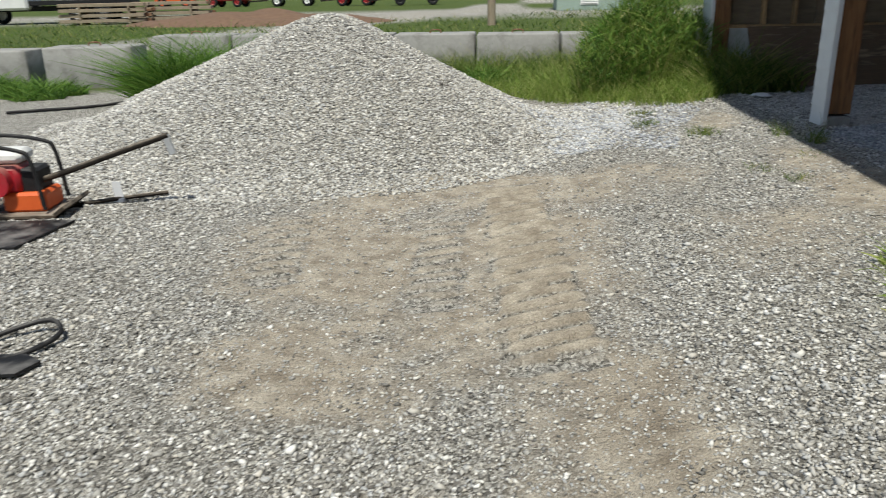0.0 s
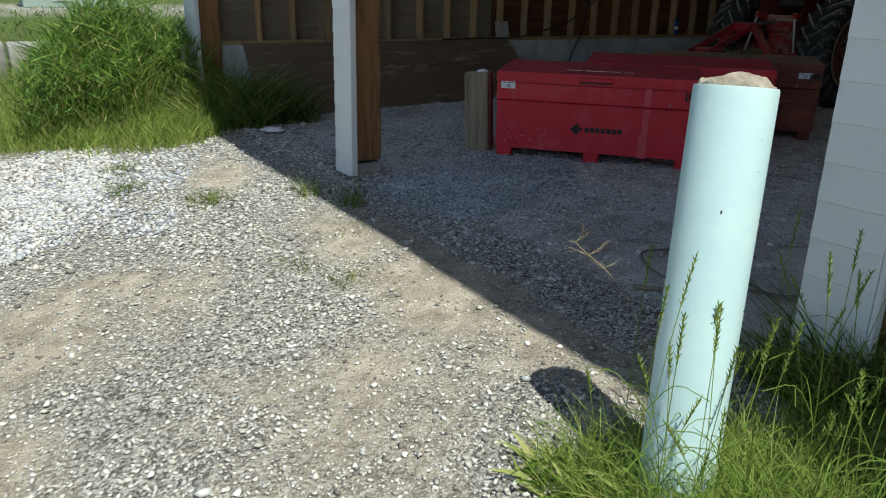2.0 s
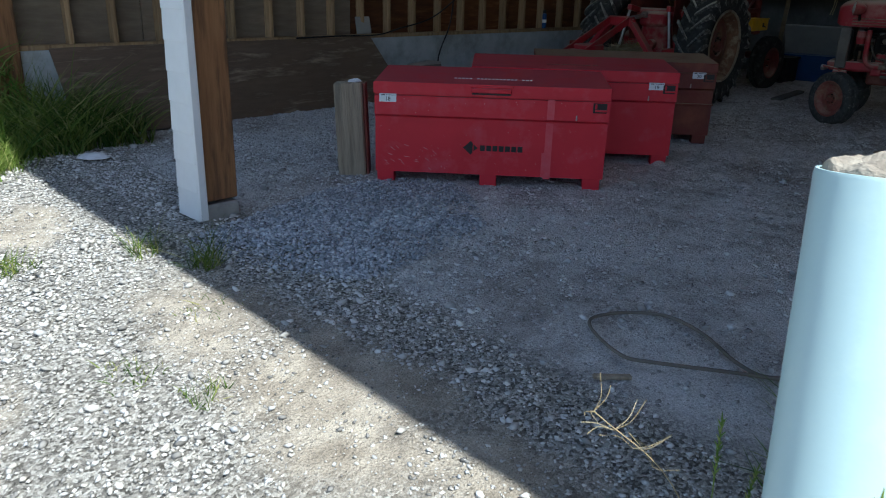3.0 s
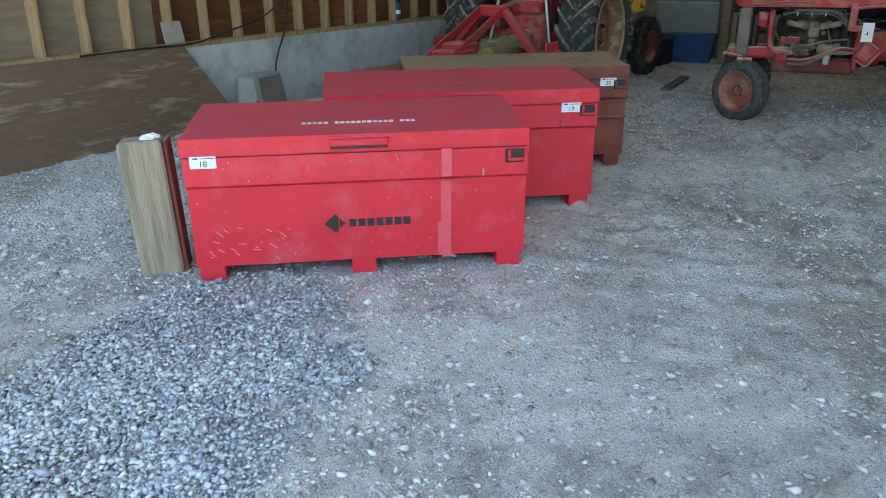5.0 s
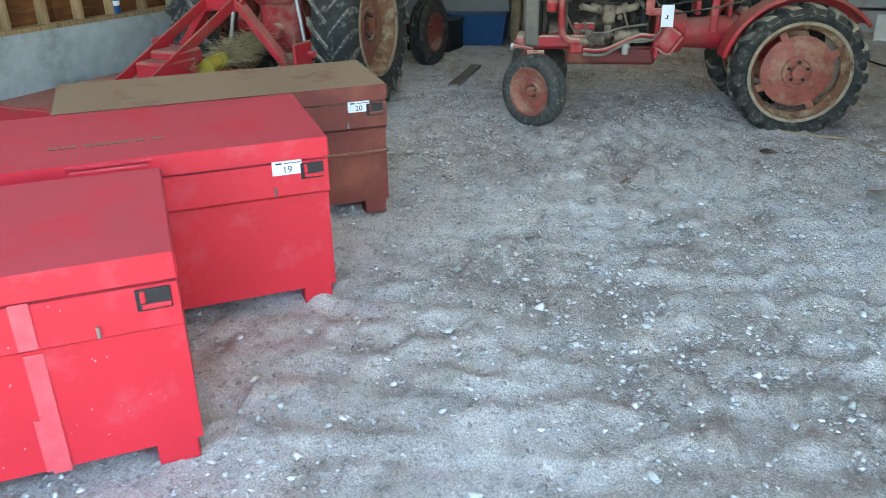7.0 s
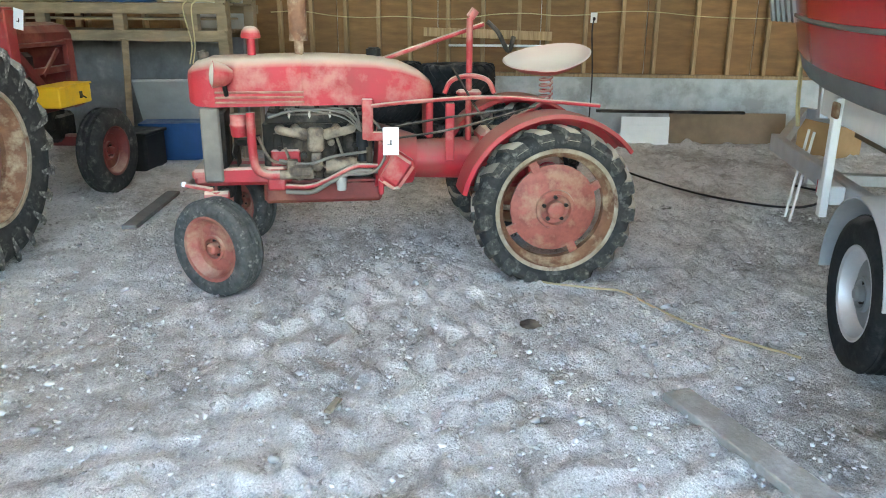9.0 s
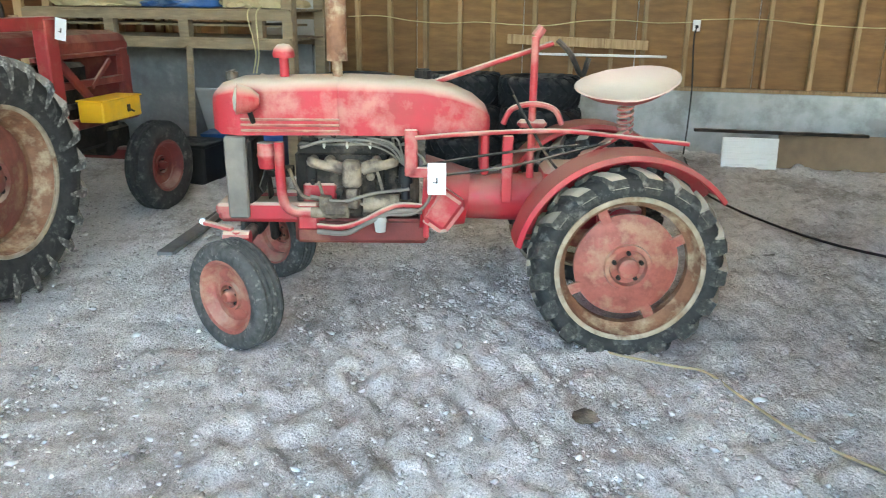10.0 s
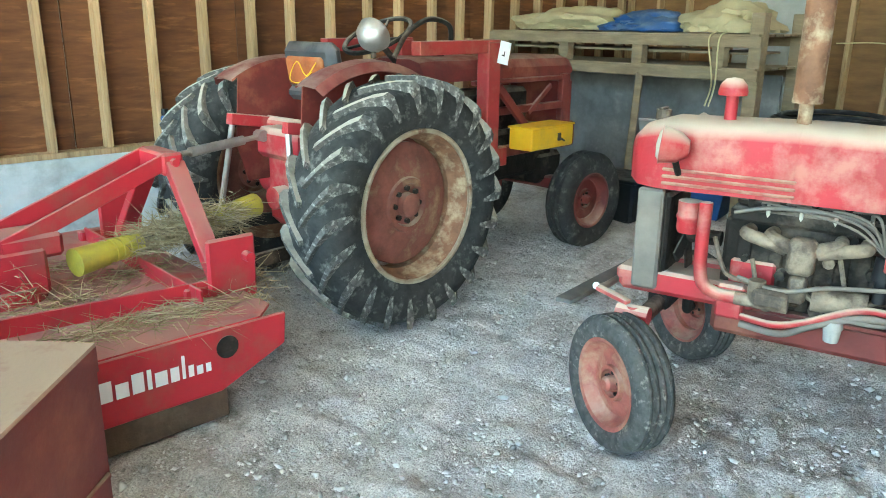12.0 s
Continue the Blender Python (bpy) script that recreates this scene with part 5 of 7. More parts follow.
    st = part("seat", bm, M["seat_dusty"], T, "dusty pan seat on a coil spring", 50)
    st.matrix_basis = pose(-0.02, -0.06, 1.10, -5, -14, 0)
    coil = [(math.cos(a) * 0.035, math.sin(a) * 0.035, -0.20 + 0.2 * a / (12 * math.pi)) for a in (12 * math.pi * k / 72 for k in range(73))]
    part("spring", made(tube, coil, 0.008, 6, 1, False), red, st)
    part("seat_support", many((bar, (-0.02, -0.08, 0.94), (-0.02, 0.15, 0.80), 0.06, 0.02)), red, T)
    paper_tag(T, pose(-0.265, 0.85, 0.82, 0, 0, -90), 0.085, 0.15)
    return T


small_tractor()


# ---- large red tractor ----
def large_tractor():
    T = thing("tractor", pose(9.08, 8.15, FLOOR - 0.01, 0, 0, 4.4), "large dull red tractor with lugged rear tyres and yellow toolbox", "tractor", "tractors")
    red, iron = M["red_dark"], M["iron"]
    right, left = pose(0, 0, 0, 90, 0, 0), pose(0, 0, 0, -90, 0, 0)
    for s, rot in ((-1, right), (1, left)):
        wheel(T, "rear_wheel", Matrix.Translation((0, s * 0.60, 0.64)) @ rot, 0.64, 0.34, 0.375, M["rust"], M["rim_dull"], 22, 0.16, 0.31, "large lugged rear wheel", 8, 0, 0, "tyre_dusty")
        wheel(T, "front_wheel", Matrix.Translation((1.93, s * 0.48, 0.335)) @ pose(0, 0, 0, 0, 0, -6) @ rot, 0.335, 0.17, 0.185, M["red_dark"], M["red_dark"], 0, 0.05, 0.165, "front wheel with a red rim", 6, 3, 0, "tyre_dusty")
        bm = bmesh.new()
        shell = [(0.70, -0.09), (0.715, -0.02), (0.705, 0.07), (0.66, 0.10), (0.655, 0.092), (0.695, 0.062), (0.705, -0.02), (0.69, -0.09)]
        lathe(bm, [(r, z * -s) for r, z in shell], Matrix.Translation((0, s * 0.36, 0.62)) @ pose(0, 0, 0, 90, 0, 0), 28, 30, 92, True)
        side = [(math.cos(radians(a)) * 0.70, math.sin(radians(a)) * 0.70) for a in range(30, 124, 8)] + [(-0.36, 0.25), (-0.30, 0.05), (0.45, 0.05)]
        prism(bm, side, 0.008, Matrix.Translation((0, s * 0.275 + 0.004, 0.62)) @ pose(0, 0, 0, 90, 0, 0))
        part("fender", bm, red, T, "rounded red mudguard", 40)
    part("rear_housing", many((box, (0.05, 0, 0.66), (0.62, 0.36, 0.44), 0, 0.05), (rod, (0, -0.46, 0.64), (0, 0.46, 0.64), 0.11, 0.11, 20), (box, (-0.18, 0, 0.90), (0.28, 0.34, 0.16), 0, 0.03), (rod, (-0.24, 0, 0.62), (-0.34, 0, 0.62), 0.06, None, 14)), M["red_old"], T, "dusty gearbox housing", 40)
    part("rock_shaft", many((rod, (-0.15, -0.3, 0.97), (-0.15, 0.3, 0.97), 0.045, None, 14)), M["red_old"], T)
    for s in (-1, 1):
        part("lift_arm", many((bar, (-0.15, s * 0.26, 0.98), (-0.42, s * 0.24, 1.02), 0.05, 0.06)), M["red_old"], T)
    for s in (-1, 1):
        part("lift_rod", many((rod, (-0.40, s * 0.24, 1.0), (-0.45, s * 0.33, 0.52), 0.016)), M["steel"], T)
        part("lower_link", many((bar, (0.0, s * 0.28, 0.42), (-0.75, s * 0.40, 0.45), 0.02, 0.07)), iron, T)
    part("chassis", many((box, (1.15, 0, 0.66), (1.7, 0.30, 0.34), 0, 0.03), (box, (1.25, 0, 0.95), (1.0, 0.20, 0.30), 0, 0.03), (box, (1.95, 0, 0.52), (0.3, 0.34, 0.22), 0, 0.03)), iron, T, "greasy dark engine and chassis")
    part("front_axle", many((box, (1.93, 0, 0.42), (0.10, 0.86, 0.09), 0, 0.015), (rod, (1.93, -0.38, 0.52), (1.93, -0.38, 0.30), 0.03), (rod, (1.93, 0.38, 0.52), (1.93, 0.38, 0.30), 0.03)), red, T)
    bm = bmesh.new()
    def sec(x, w, lo, hi):
        ring = [(x, -w, lo), (x, -w, hi - 0.07), (x, -w * 0.88, hi - 0.02), (x, -w * 0.55, hi), (x, w * 0.55, hi), (x, w * 0.88, hi - 0.02), (x, w, hi - 0.07), (x, w, lo)]
        return ring
    loft(bm, [sec(0.55, 0.23, 1.19, 1.31), sec(0.60, 0.25, 1.18, 1.32), sec(2.0, 0.25, 1.18, 1.31), sec(2.06, 0.24, 1.19, 1.29)])
    part("bonnet", bm, red, T, "dull red bonnet", 30)
    part("nose", many((box, (2.02, 0, 0.92), (0.10, 0.50, 0.46), 0, 0.02), (box, (2.03, -0.24, 0.76), (0.16, 0.05, 0.18), 0, 0.02)), red, T, "upright red grille surround")
    for s in (-1, 1):
        g = part("side_frame", many((box, (1.45, s * 0.265, 1.165), (1.0, 0.04, 0.03), 0, 0.006), (box, (1.45, s * 0.265, 0.98), (1.0, 0.04, 0.05), 0, 0.006), (box, (1.93, s * 0.265, 0.98), (0.09, 0.045, 0.42), 0, 0.006), (box, (1.55, s * 0.265, 0.72), (1.0, 0.05, 0.07), 0, 0.006)), red, T, "open red side frame")
        part("brace", many((bar, (1.15, s * 0.30, 1.14), (1.62, s * 0.30, 0.72), 0.03, 0.055)), red, g)
        part("brace", many((bar, (1.50, s * 0.28, 0.95), (1.75, s * 0.28, 1.12), 0.02, 0.035)), red, g)
        part("loader_post", many((box, (0.98, s * 0.36, 1.05), (0.12, 0.09, 0.72), 0, 0.008), (box, (1.0, s * 0.36, 0.72), (0.30, 0.06, 0.12), 0, 0.008)), M["red_loader"], T, "red loader bracket post")
        part("loader_bar", many((bar, (0.34, s * 0.38, 1.38), (1.04, s * 0.36, 1.385), 0.07, 0.075)), M["red_loader"], T, "red loader bar")
    tb = part("toolbox", many((box, (1.44, -0.44, 0.82), (0.46, 0.18, 0.135), 0, 0.008), (box, (1.44, -0.44, 0.892), (0.475, 0.195, 0.012), 0, 0.003)), M["yellow"], T, "yellow steel toolbox")
    part("latch", many((box, (1.50, -0.537, 0.82), (0.03, 0.012, 0.05), 0, 0.003), (rod, (1.50, -0.55, 0.81), (1.525, -0.56, 0.795), 0.006)), M["iron"], tb)
    part("exhaust", many((rod, (1.3, 0.08, 1.3), (1.3, 0.08, 1.42), 0.03)), M["rust"], T, "", 40)
    part("tank_filler", many((rod, (0.92, 0.0, 1.31), (0.92, 0.0, 1.36), 0.04, None, 14)), iron, T)
    # seat, wheel and lamp
    part("seat", many((box, (0.12, 0.02, 1.14), (0.36, 0.42, 0.08), 0, 0.03), (box, (-0.02, 0.02, 1.28), (0.10, 0.42, 0.26), 0, 0.04, 0, -10)), M["seat_black"], T, "black vinyl seat", 40)
    part("seat_pad", many((box, (-0.075, 0.02, 1.26), (0.04, 0.30, 0.15), 0, 0.015, 0, -10)), M["seat_orange"], T, "orange seat-back pad tied with yellow cord")
    part("cord", made(tube, [(-0.103, -0.10, 1.31), (-0.108, -0.02, 1.24), (-0.103, 0.06, 1.31), (-0.108, 0.12, 1.22), (-0.10, 0.05, 1.20), (-0.103, -0.06, 1.26)], 0.003, 6), M["yellow"], T)
    bm = bmesh.new()
    lathe(bm, [(0.20 + 0.014 * math.cos(a), 0.014 * math.sin(a)) for a in (2 * math.pi * k / 8 for k in range(8))], pose(0.42, 0, 1.44, 0, -28, 0), 40, 0, 360, True)
    for k in range(3):
        a = 2.1 * k + 0.4
        rod(bm, pose(0.42, 0, 1.44, 0, -28, 0) @ Vector((0, 0, -0.03)), pose(0.42, 0, 1.44, 0, -28, 0) @ Vector((0.2 * math.cos(a), 0.2 * math.sin(a), 0)), 0.009)
    rod(bm, (0.42, 0, 1.42), (0.66, 0, 1.20), 0.018)
    part("steering_wheel", bm, iron, T, "worn steering wheel", 40)
    bm = bmesh.new()
    lathe(bm, [(0.001, -0.075), (0.05, -0.065), (0.08, -0.03), (0.09, 0.01), (0.085, 0.02), (0.001, 0.035)], pose(0.02, -0.40, 1.45, 0, 60, 10), 24)
    part("work_lamp", bm, M["steel"], T, "bare metal work lamp", 40)
    part("work_lamp_post", many((rod, (0.02, -0.40, 1.34), (0.02, -0.40, 1.40), 0.014)), iron, T)
    part("handle_loop", made(tube, [(0.20, -0.36, 1.34), (0.30, -0.36, 1.46), (0.46, -0.36, 1.53), (0.62, -0.36, 1.50), (0.64, -0.36, 1.40)], 0.014, 8), iron, T, "", 60)
    paper_tag(T, pose(1.05, -0.43, 1.41, 0, 12, -10), 0.085, 0.13)
    return T


large_tractor()


# ---- rotary mower behind the large tractor ----
def rotary_mower():
    T = thing("rotary_mower", pose(0, 0, FLOOR), "red rotary mower with straw lying on its deck", "mower")
    red = M["red_mower"]
    x0, x1, ya, yb = 6.85, 8.20, 7.18, 8.95
    deck = [(x0, ya), (x1 - 0.10, ya), (x1, ya + 0.10), (x1, yb - 0.1), (x1 - 0.1, yb), (x0, yb)]
    bm = bmesh.new()
    prism(bm, deck, 0.012, Matrix.Translation((0, 0, 0.385)))
    d = part("deck", bm, red, T, "dusty red deck plate")
    bm = bmesh.new()
    prism(bm, [(x0, 0.14), (x1 - 0.28, 0.14), (x1 + 0.0, 0.26), (x1 + 0.01, 0.39), (x0, 0.39)], 0.02, Matrix.Translation((0, ya + 0.01, 0)) @ pose(0, 0, 0, 90, 0, 0), 0.004)
    sk = part("skirt", bm, red, d, "red side skirt")
    bm = bmesh.new()
    prism(bm, [(x0, 0.14), (x1 - 0.28, 0.14), (x1 + 0.0, 0.26), (x1 + 0.01, 0.39), (x0, 0.39)], 0.02, Matrix.Translation((0, yb, 0)) @ pose(0, 0, 0, 90, 0, 0), 0.004)
    part("skirt", bm, red, d)
    # dark brown strip along the bottom of the near side
    part("skid", many((box, ((x0 + x1) / 2 - 0.12, ya + 0.02, 0.10), (x1 - x0 - 0.26, 0.03, 0.16), 0, 0.006)), M["skid"], T, "dark brown band below the side skirt")
    part("rear_band", many((box, (x0 - 0.01, (ya + yb) / 2, 0.27), (0.02, yb - ya, 0.24), 0, 0.004)), red, T)
    # lettering as plain bars
    x = x0 + 0.62
    for w_, h_ in ((0.045, 0.075), (0.045, 0.055), (0.042, 0.075), (0.016, 0.075), (0.045, 0.055), (0.032, 0.055), (0.012, 0.09), (0.02, 0.045), (0.024, 0.035), (0.02, 0.035)):
        part("mark", many((box, (x + w_ / 2, ya - 0.0125, 0.24 + h_ / 2), (w_, 0.002, h_))), M["white"], sk, "white paint mark")
        x += w_ + 0.012
    part("patch", many((rod, (x0 + 1.10, ya - 0.0112, 0.315), (x0 + 1.10, ya - 0.0145, 0.315), 0.045, None, 20)), M["iron"], sk, "bare dark patch")
    # hitch frame
    top = (8.14, 8.10, 0.86)
    for y in (7.98, 8.22):
        part("mast_bar", many((bar, (8.16, y, 0.88), (8.14, 7.55 if y < 8.1 else 8.65, 0.40), 0.05, 0.085, 0.004, (1, 0, 0))), red, T)
        part("stay_bar", many((bar, (8.14, y, 0.90), (6.95, y - 0.10, 0.46), 0.014, 0.075)), red, T, "long red stay bar")
    part("mast_head", many((box, (8.15, 8.10, 0.88), (0.10, 0.28, 0.10), 0, 0.012), (rod, (8.15, 7.93, 0.89), (8.15, 8.27, 0.89), 0.018)), red, T)
    for y in (7.50, 8.70):
        part("hitch_bracket", many((box, (8.16, y, 0.50), (0.22, 0.025, 0.28), 0, 0.01), (box, (8.10, y + 0.03, 0.42), (0.30, 0.05, 0.06), 0, 0.008), (rod, (8.22, y - 0.06, 0.55), (8.22, y + 0.08, 0.55), 0.022)), red, T)
    part("cross_angle", many((box, (7.98, (ya + yb) / 2, 0.43), (0.012, 1.3, 0.075), 0, 0.003), (box, (7.70, 7.55, 0.43), (0.9, 0.012, 0.08), -6, 0.003)), red, T)
    part("gearbox", many((box, (7.42, 8.02, 0.52), (0.30, 0.24, 0.20), 0, 0.015), (box, (7.52, 8.02, 0.62), (0.24, 0.22, 0.10), 0, 0.015), (rod, (7.42, 8.02, 0.40), (7.42, 8.02, 0.46), 0.16, None, 18)), red, T, "red gearbox box")
    return T


rotary_mower()

# drive shaft between mower and tractor
shaft = thing("drive_shaft", pose(0, 0, FLOOR), "yellow guarded drive shaft wrapped in straw", "drive shaft")
pa, pb = Vector((7.70, 7.95, 0.52)), Vector((8.66, 8.20, 0.57))
way = (pb - pa).normalized()
part("tube", many((rod, pa, pb, 0.030, None, 16)), M["block"], shaft, "dusty grey inner tube", 40)
for c, n, r in ((pa, way, 0.062), (pb, -way, 0.062)):
    part("cone", many((rod, c - n * 0.02, c + n * 0.12, r, 0.055, 20), *[(rod, c + n * (0.12 + 0.035 * k), c + n * (0.145 + 0.035 * k), 0.052, 0.049, 20) for k in range(4)], (rod, c + n * 0.12, c + n * 0.30, 0.044, 0.042, 20)), M["pto"], shaft, "yellow guard cone", 40)
top_link = thing("top_link", pose(0, 0, FLOOR), "bare steel top link between mower mast and tractor", "top link")
part("barrel", many((rod, (8.30, 8.11, 0.90), (8.62, 8.18, 0.92), 0.024, None, 14)), M["steel"], top_link, "", 40)
part("threaded_rod", many((rod, (8.16, 8.10, 0.89), (8.30, 8.11, 0.90), 0.014)), M["steel"], top_link)
part("threaded_rod", many((rod, (8.62, 8.18, 0.92), (8.74, 8.20, 0.93), 0.014), (rod, (8.74, 8.18, 0.93), (8.74, 8.24, 0.93), 0.03, None, 14)), M["steel"], top_link)


def strips(name, base, tip_dir, length, width, material, label, category, seed=1, bend=0.35, segs=3, kind="stuff"):
    """Thin tapered bent strips (blades, straws): one object. base (n,3), tip_dir (n,3) unit, length (n), width (n)."""
    rng = np.random.default_rng(seed)
    n = len(base)
    side = np.cross(tip_dir, rng.normal(size=(n, 3)))
    side /= np.linalg.norm(side, axis=1, keepdims=True) + 1e-9
    lean = rng.normal(size=(n, 3)) * np.array([1, 1, 0.0])
    lean /= np.linalg.norm(lean, axis=1, keepdims=True) + 1e-9
    V = []
    for k in range(segs + 1):
        u = k / segs
        c = base + tip_dir * (length * u * (1 - 0.25 * bend * u))[:, None] + lean * (length * bend * u * u)[:, None]
        wk = (width * (1 - u ** 1.6) * 0.5 + 0.0004)[:, None]
        V += [c - side * wk, c + side * wk]
    V = np.stack(V, 1)
    per = 2 * (segs + 1)
    F = np.array([[2 * k, 2 * k + 1, 2 * k + 3, 2 * k + 2] for k in range(segs)])
    F = (F[None] + (np.arange(n) * per)[:, None, None]).reshape(-1, 4)
    me = bpy.data.meshes.new(name)
    me.vertices.add(n * per)
    me.vertices.foreach_set("co", V.reshape(-1).astype(np.float32))
    me.loops.add(F.size)
    me.loops.foreach_set("vertex_index", F.reshape(-1).astype(np.int32))
    me.polygons.add(len(F))
    me.polygons.foreach_set("loop_start", np.arange(0, F.size, 4).astype(np.int32))
    me.update(calc_edges=True)
    me.materials.append(material)
    return tagged(new(name, me), label, category, kind=kind)


def straw(name, centres, count, spread, label, seed):
    rng = np.random.default_rng(seed)
    c = np.array(centres)[rng.integers(0, len(centres), count)]
    p = c + rng.normal(size=(count, 3)) * np.array(spread)
    d = rng.normal(size=(count, 3)) * np.array([1, 1, 0.25])
    d /= np.linalg.norm(d, axis=1, keepdims=True)
    return strips(name, p, d, rng.uniform(0.05, 0.2, count), rng.uniform(0.002, 0.005, count), M["dry"], label, "straw", seed, 0.3, 2)


zs = FLOOR + 0.405
straw("straw", [(7.95, 7.36, zs), (7.75, 7.42, zs), (7.5, 7.40, zs), (8.05, 7.55, zs), (7.6, 7.8, zs), (7.9, 8.0, zs), (7.8, 8.3, zs)], 1500, (0.14, 0.05, 0.008), "dry straw scattered on the mower deck", 21)
straw("straw", [tuple(pa + (pb - pa) * u + Vector((0, 0, FLOOR))) for u in (0.30, 0.38, 0.45, 0.52, 0.58, 0.64, 0.70, 0.76, 0.82)], 3200, (0.05, 0.03, 0.03), "dry straw wound round the drive shaft", 22)
straw("straw", [(8.22, 7.62, FLOOR + 0.48), (7.42, 7.75, FLOOR + 0.45), (8.28, 7.60, FLOOR + 0.36)], 260, (0.04, 0.04, 0.07), "tufts of straw hanging on the hitch", 23)


# ---- loose things along the inner walls ----
st = thing("timber_stump", pose(3.985, 7.20, FLOOR - 0.01, -1.5, -2.5, -42), "short upright weathered timber post beside the red box", "timber post")
part("timber", many((box, (0, 0, 0.31), (0.185, 0.15, 0.62), 0, 0.01)), M["grey_wood"], st)
part("edge_strip", many((box, (0.105, 0.01, 0.31), (0.018, 0.13, 0.61), 0, 0.004)), M["brown_box"], st, "dark red steel strip")
bm = bmesh.new()
bmesh.ops.create_icosphere(bm, subdivisions=3, radius=0.035)
for v in bm.verts:
    v.co = Vector((v.co.x * 1.3, v.co.y, v.co.z * 0.6)) * (1 + 0.5 * noise.noise(v.co * 60))
solo("crumpled_paper", bm, M["paper"], "crumpled white paper lying on the timber post", "paper", pose(4.005, 7.20, FLOOR + 0.61))

bm = bmesh.new()
loft(bm, [[(2.9, 9.36, 0.33), (2.9, 9.38, 0.34), (2.9, 9.90, 0.985), (2.9, 9.88, 0.985)], [(6.45, 9.62, 0.33), (6.45, 9.64, 0.34), (6.12, 9.895, 0.985), (6.12, 9.875, 0.985)]])
solo("plywood_sheet", bm, M["ply_brown"], "dusty plywood sheet leaning against the foundation wall", "plywood")

gb = thing("equipment_case", pose(6.72, 9.62, FLOOR, 0, 0, 8), "grey plastic equipment case on the floor by the wall", "equipment case")
bm = bmesh.new()
loft(bm, [[(-0.20, -0.12, 0.02), (0.20, -0.12, 0.02), (0.20, 0.14, 0.02), (-0.20, 0.14, 0.02)], [(-0.19, -0.06, 0.36), (0.16, -0.06, 0.38), (0.16, 0.12, 0.38), (-0.19, 0.12, 0.36)]])
part("case", bm, M["grey_plastic"], gb)
part("front_panel", many((box, (0.0, -0.105, 0.20), (0.30, 0.012, 0.32), 0, 0.006, -10)), M["cable"], gb, "darker front panel")
part("foot", many((box, (-0.14, -0.1, 0.01), (0.05, 0.06, 0.02), 0, 0.003), (box, (0.14, -0.1, 0.01), (0.05, 0.06, 0.02), 0, 0.003)), M["black"], gb)
part("latch", many((box, (-0.20, -0.10, 0.10), (0.02, 0.03, 0.14), 0, 0.004)), M["black"], gb)
solo("metal_plate", many((box, (0, 0, 0.09), (0.20, 0.012, 0.18), 0, 0.008, -12)), M["grey_plastic"], "small grey cover plate propped on the sill between studs", "plate", pose(6.05, 9.90, SILL + 0.04, 0, 0, 4))
can = thing("spray_can", pose(8.97, 9.90, SILL + 0.037), "dark blue spray can standing on the sill", "spray can")
bm = bmesh.new()
lathe(bm, [(0.001, 0), (0.03, 0.0), (0.033, 0.006), (0.033, 0.17), (0.028, 0.185), (0.001, 0.187)], seg=20)
part("body", bm, M["blue"], can, "", 40)
part("cap", many((rod, (0, 0, 0.186), (0, 0, 0.23), 0.026, 0.024, 16)), M["black"], can, "", 40)
part("label_band", many((rod, (0, 0, 0.07), (0, 0, 0.11), 0.0336, None, 20)), M["white"], can, "", 40)
solo("extension_lead", made(tube, [(7.32, 9.85, 2.2), (7.30, 9.84, 1.5), (7.25, 9.84, 1.1), (7.05, 9.80, 0.75), (6.98, 9.72, 0.45), (7.1, 9.66, 0.36), (7.4, 9.62, 0.345), (7.2, 9.5, 0.345)], 0.008, 8), M["black"], "black cord hanging down the wall to the floor", "extension lead", smooth=60)
solo("wall_cable", made(tube, [(5.2, 9.86, 0.995), (5.7, 9.87, 1.0), (6.2, 9.86, 1.0), (6.5, 9.85, 1.06), (7.0, 9.845, 1.18), (7.5, 9.845, 1.5), (7.9, 9.845, 1.9)], 0.008, 8), M["black"], "black cable looped along the wall studs", "cable", smooth=60)

# floor clutter in the shed
def bar_thing(name, a, b, w, h, material, label, cat):
    solo(name, made(bar, a, b, w, h, 0.004), material, label, cat)


bar_thing("plank", (8.03, 3.93, FLOOR + 0.02), (6.85, 3.36, FLOOR + 0.025), 0.12, 0.035, M["plank_grey"], "worn grey plank lying on the dusty floor", "plank")
bar_thing("plank", (9.95, 7.12, FLOOR + 0.02), (10.95, 7.27, FLOOR + 0.02), 0.10, 0.03, M["dark_board"], "dark narrow board on the floor between the tractors", "plank")
solo("wire_loop", made(tube, [(3.72, 3.62, 0.335), (3.72, 3.84, 0.34), (3.45, 3.97, 0.335), (3.43, 4.10, 0.34), (3.54, 4.30, 0.345), (3.58, 4.48, 0.345), (3.50, 4.61, 0.34), (3.36, 4.68, 0.335), (3.27, 4.62, 0.33), (3.18, 4.42, 0.33), (3.22, 4.30, 0.335), (3.40, 4.02, 0.34), (3.56, 3.74, 0.34), (3.8, 3.5, 0.34)], 0.007, 6), M["cable"], "thin grey cable loop lying on the gravel floor", "cable", smooth=60)
bar_thing("wood_scrap", (3.02, 4.42, 0.30), (3.12, 4.33, 0.30), 0.025, 0.015, M["grey_wood"], "small pale scrap of wood on the gravel", "wood scrap")
bar_thing("wood_scrap", (7.75, 5.22, FLOOR + 0.012), (7.86, 5.20, FLOOR + 0.012), 0.03, 0.012, M["grey_wood"], "small flat scrap of wood on the dusty floor", "wood scrap")
bm = bmesh.new()
bmesh.ops.create_circle(bm, cap_ends=True, segments=22, radius=1.0)
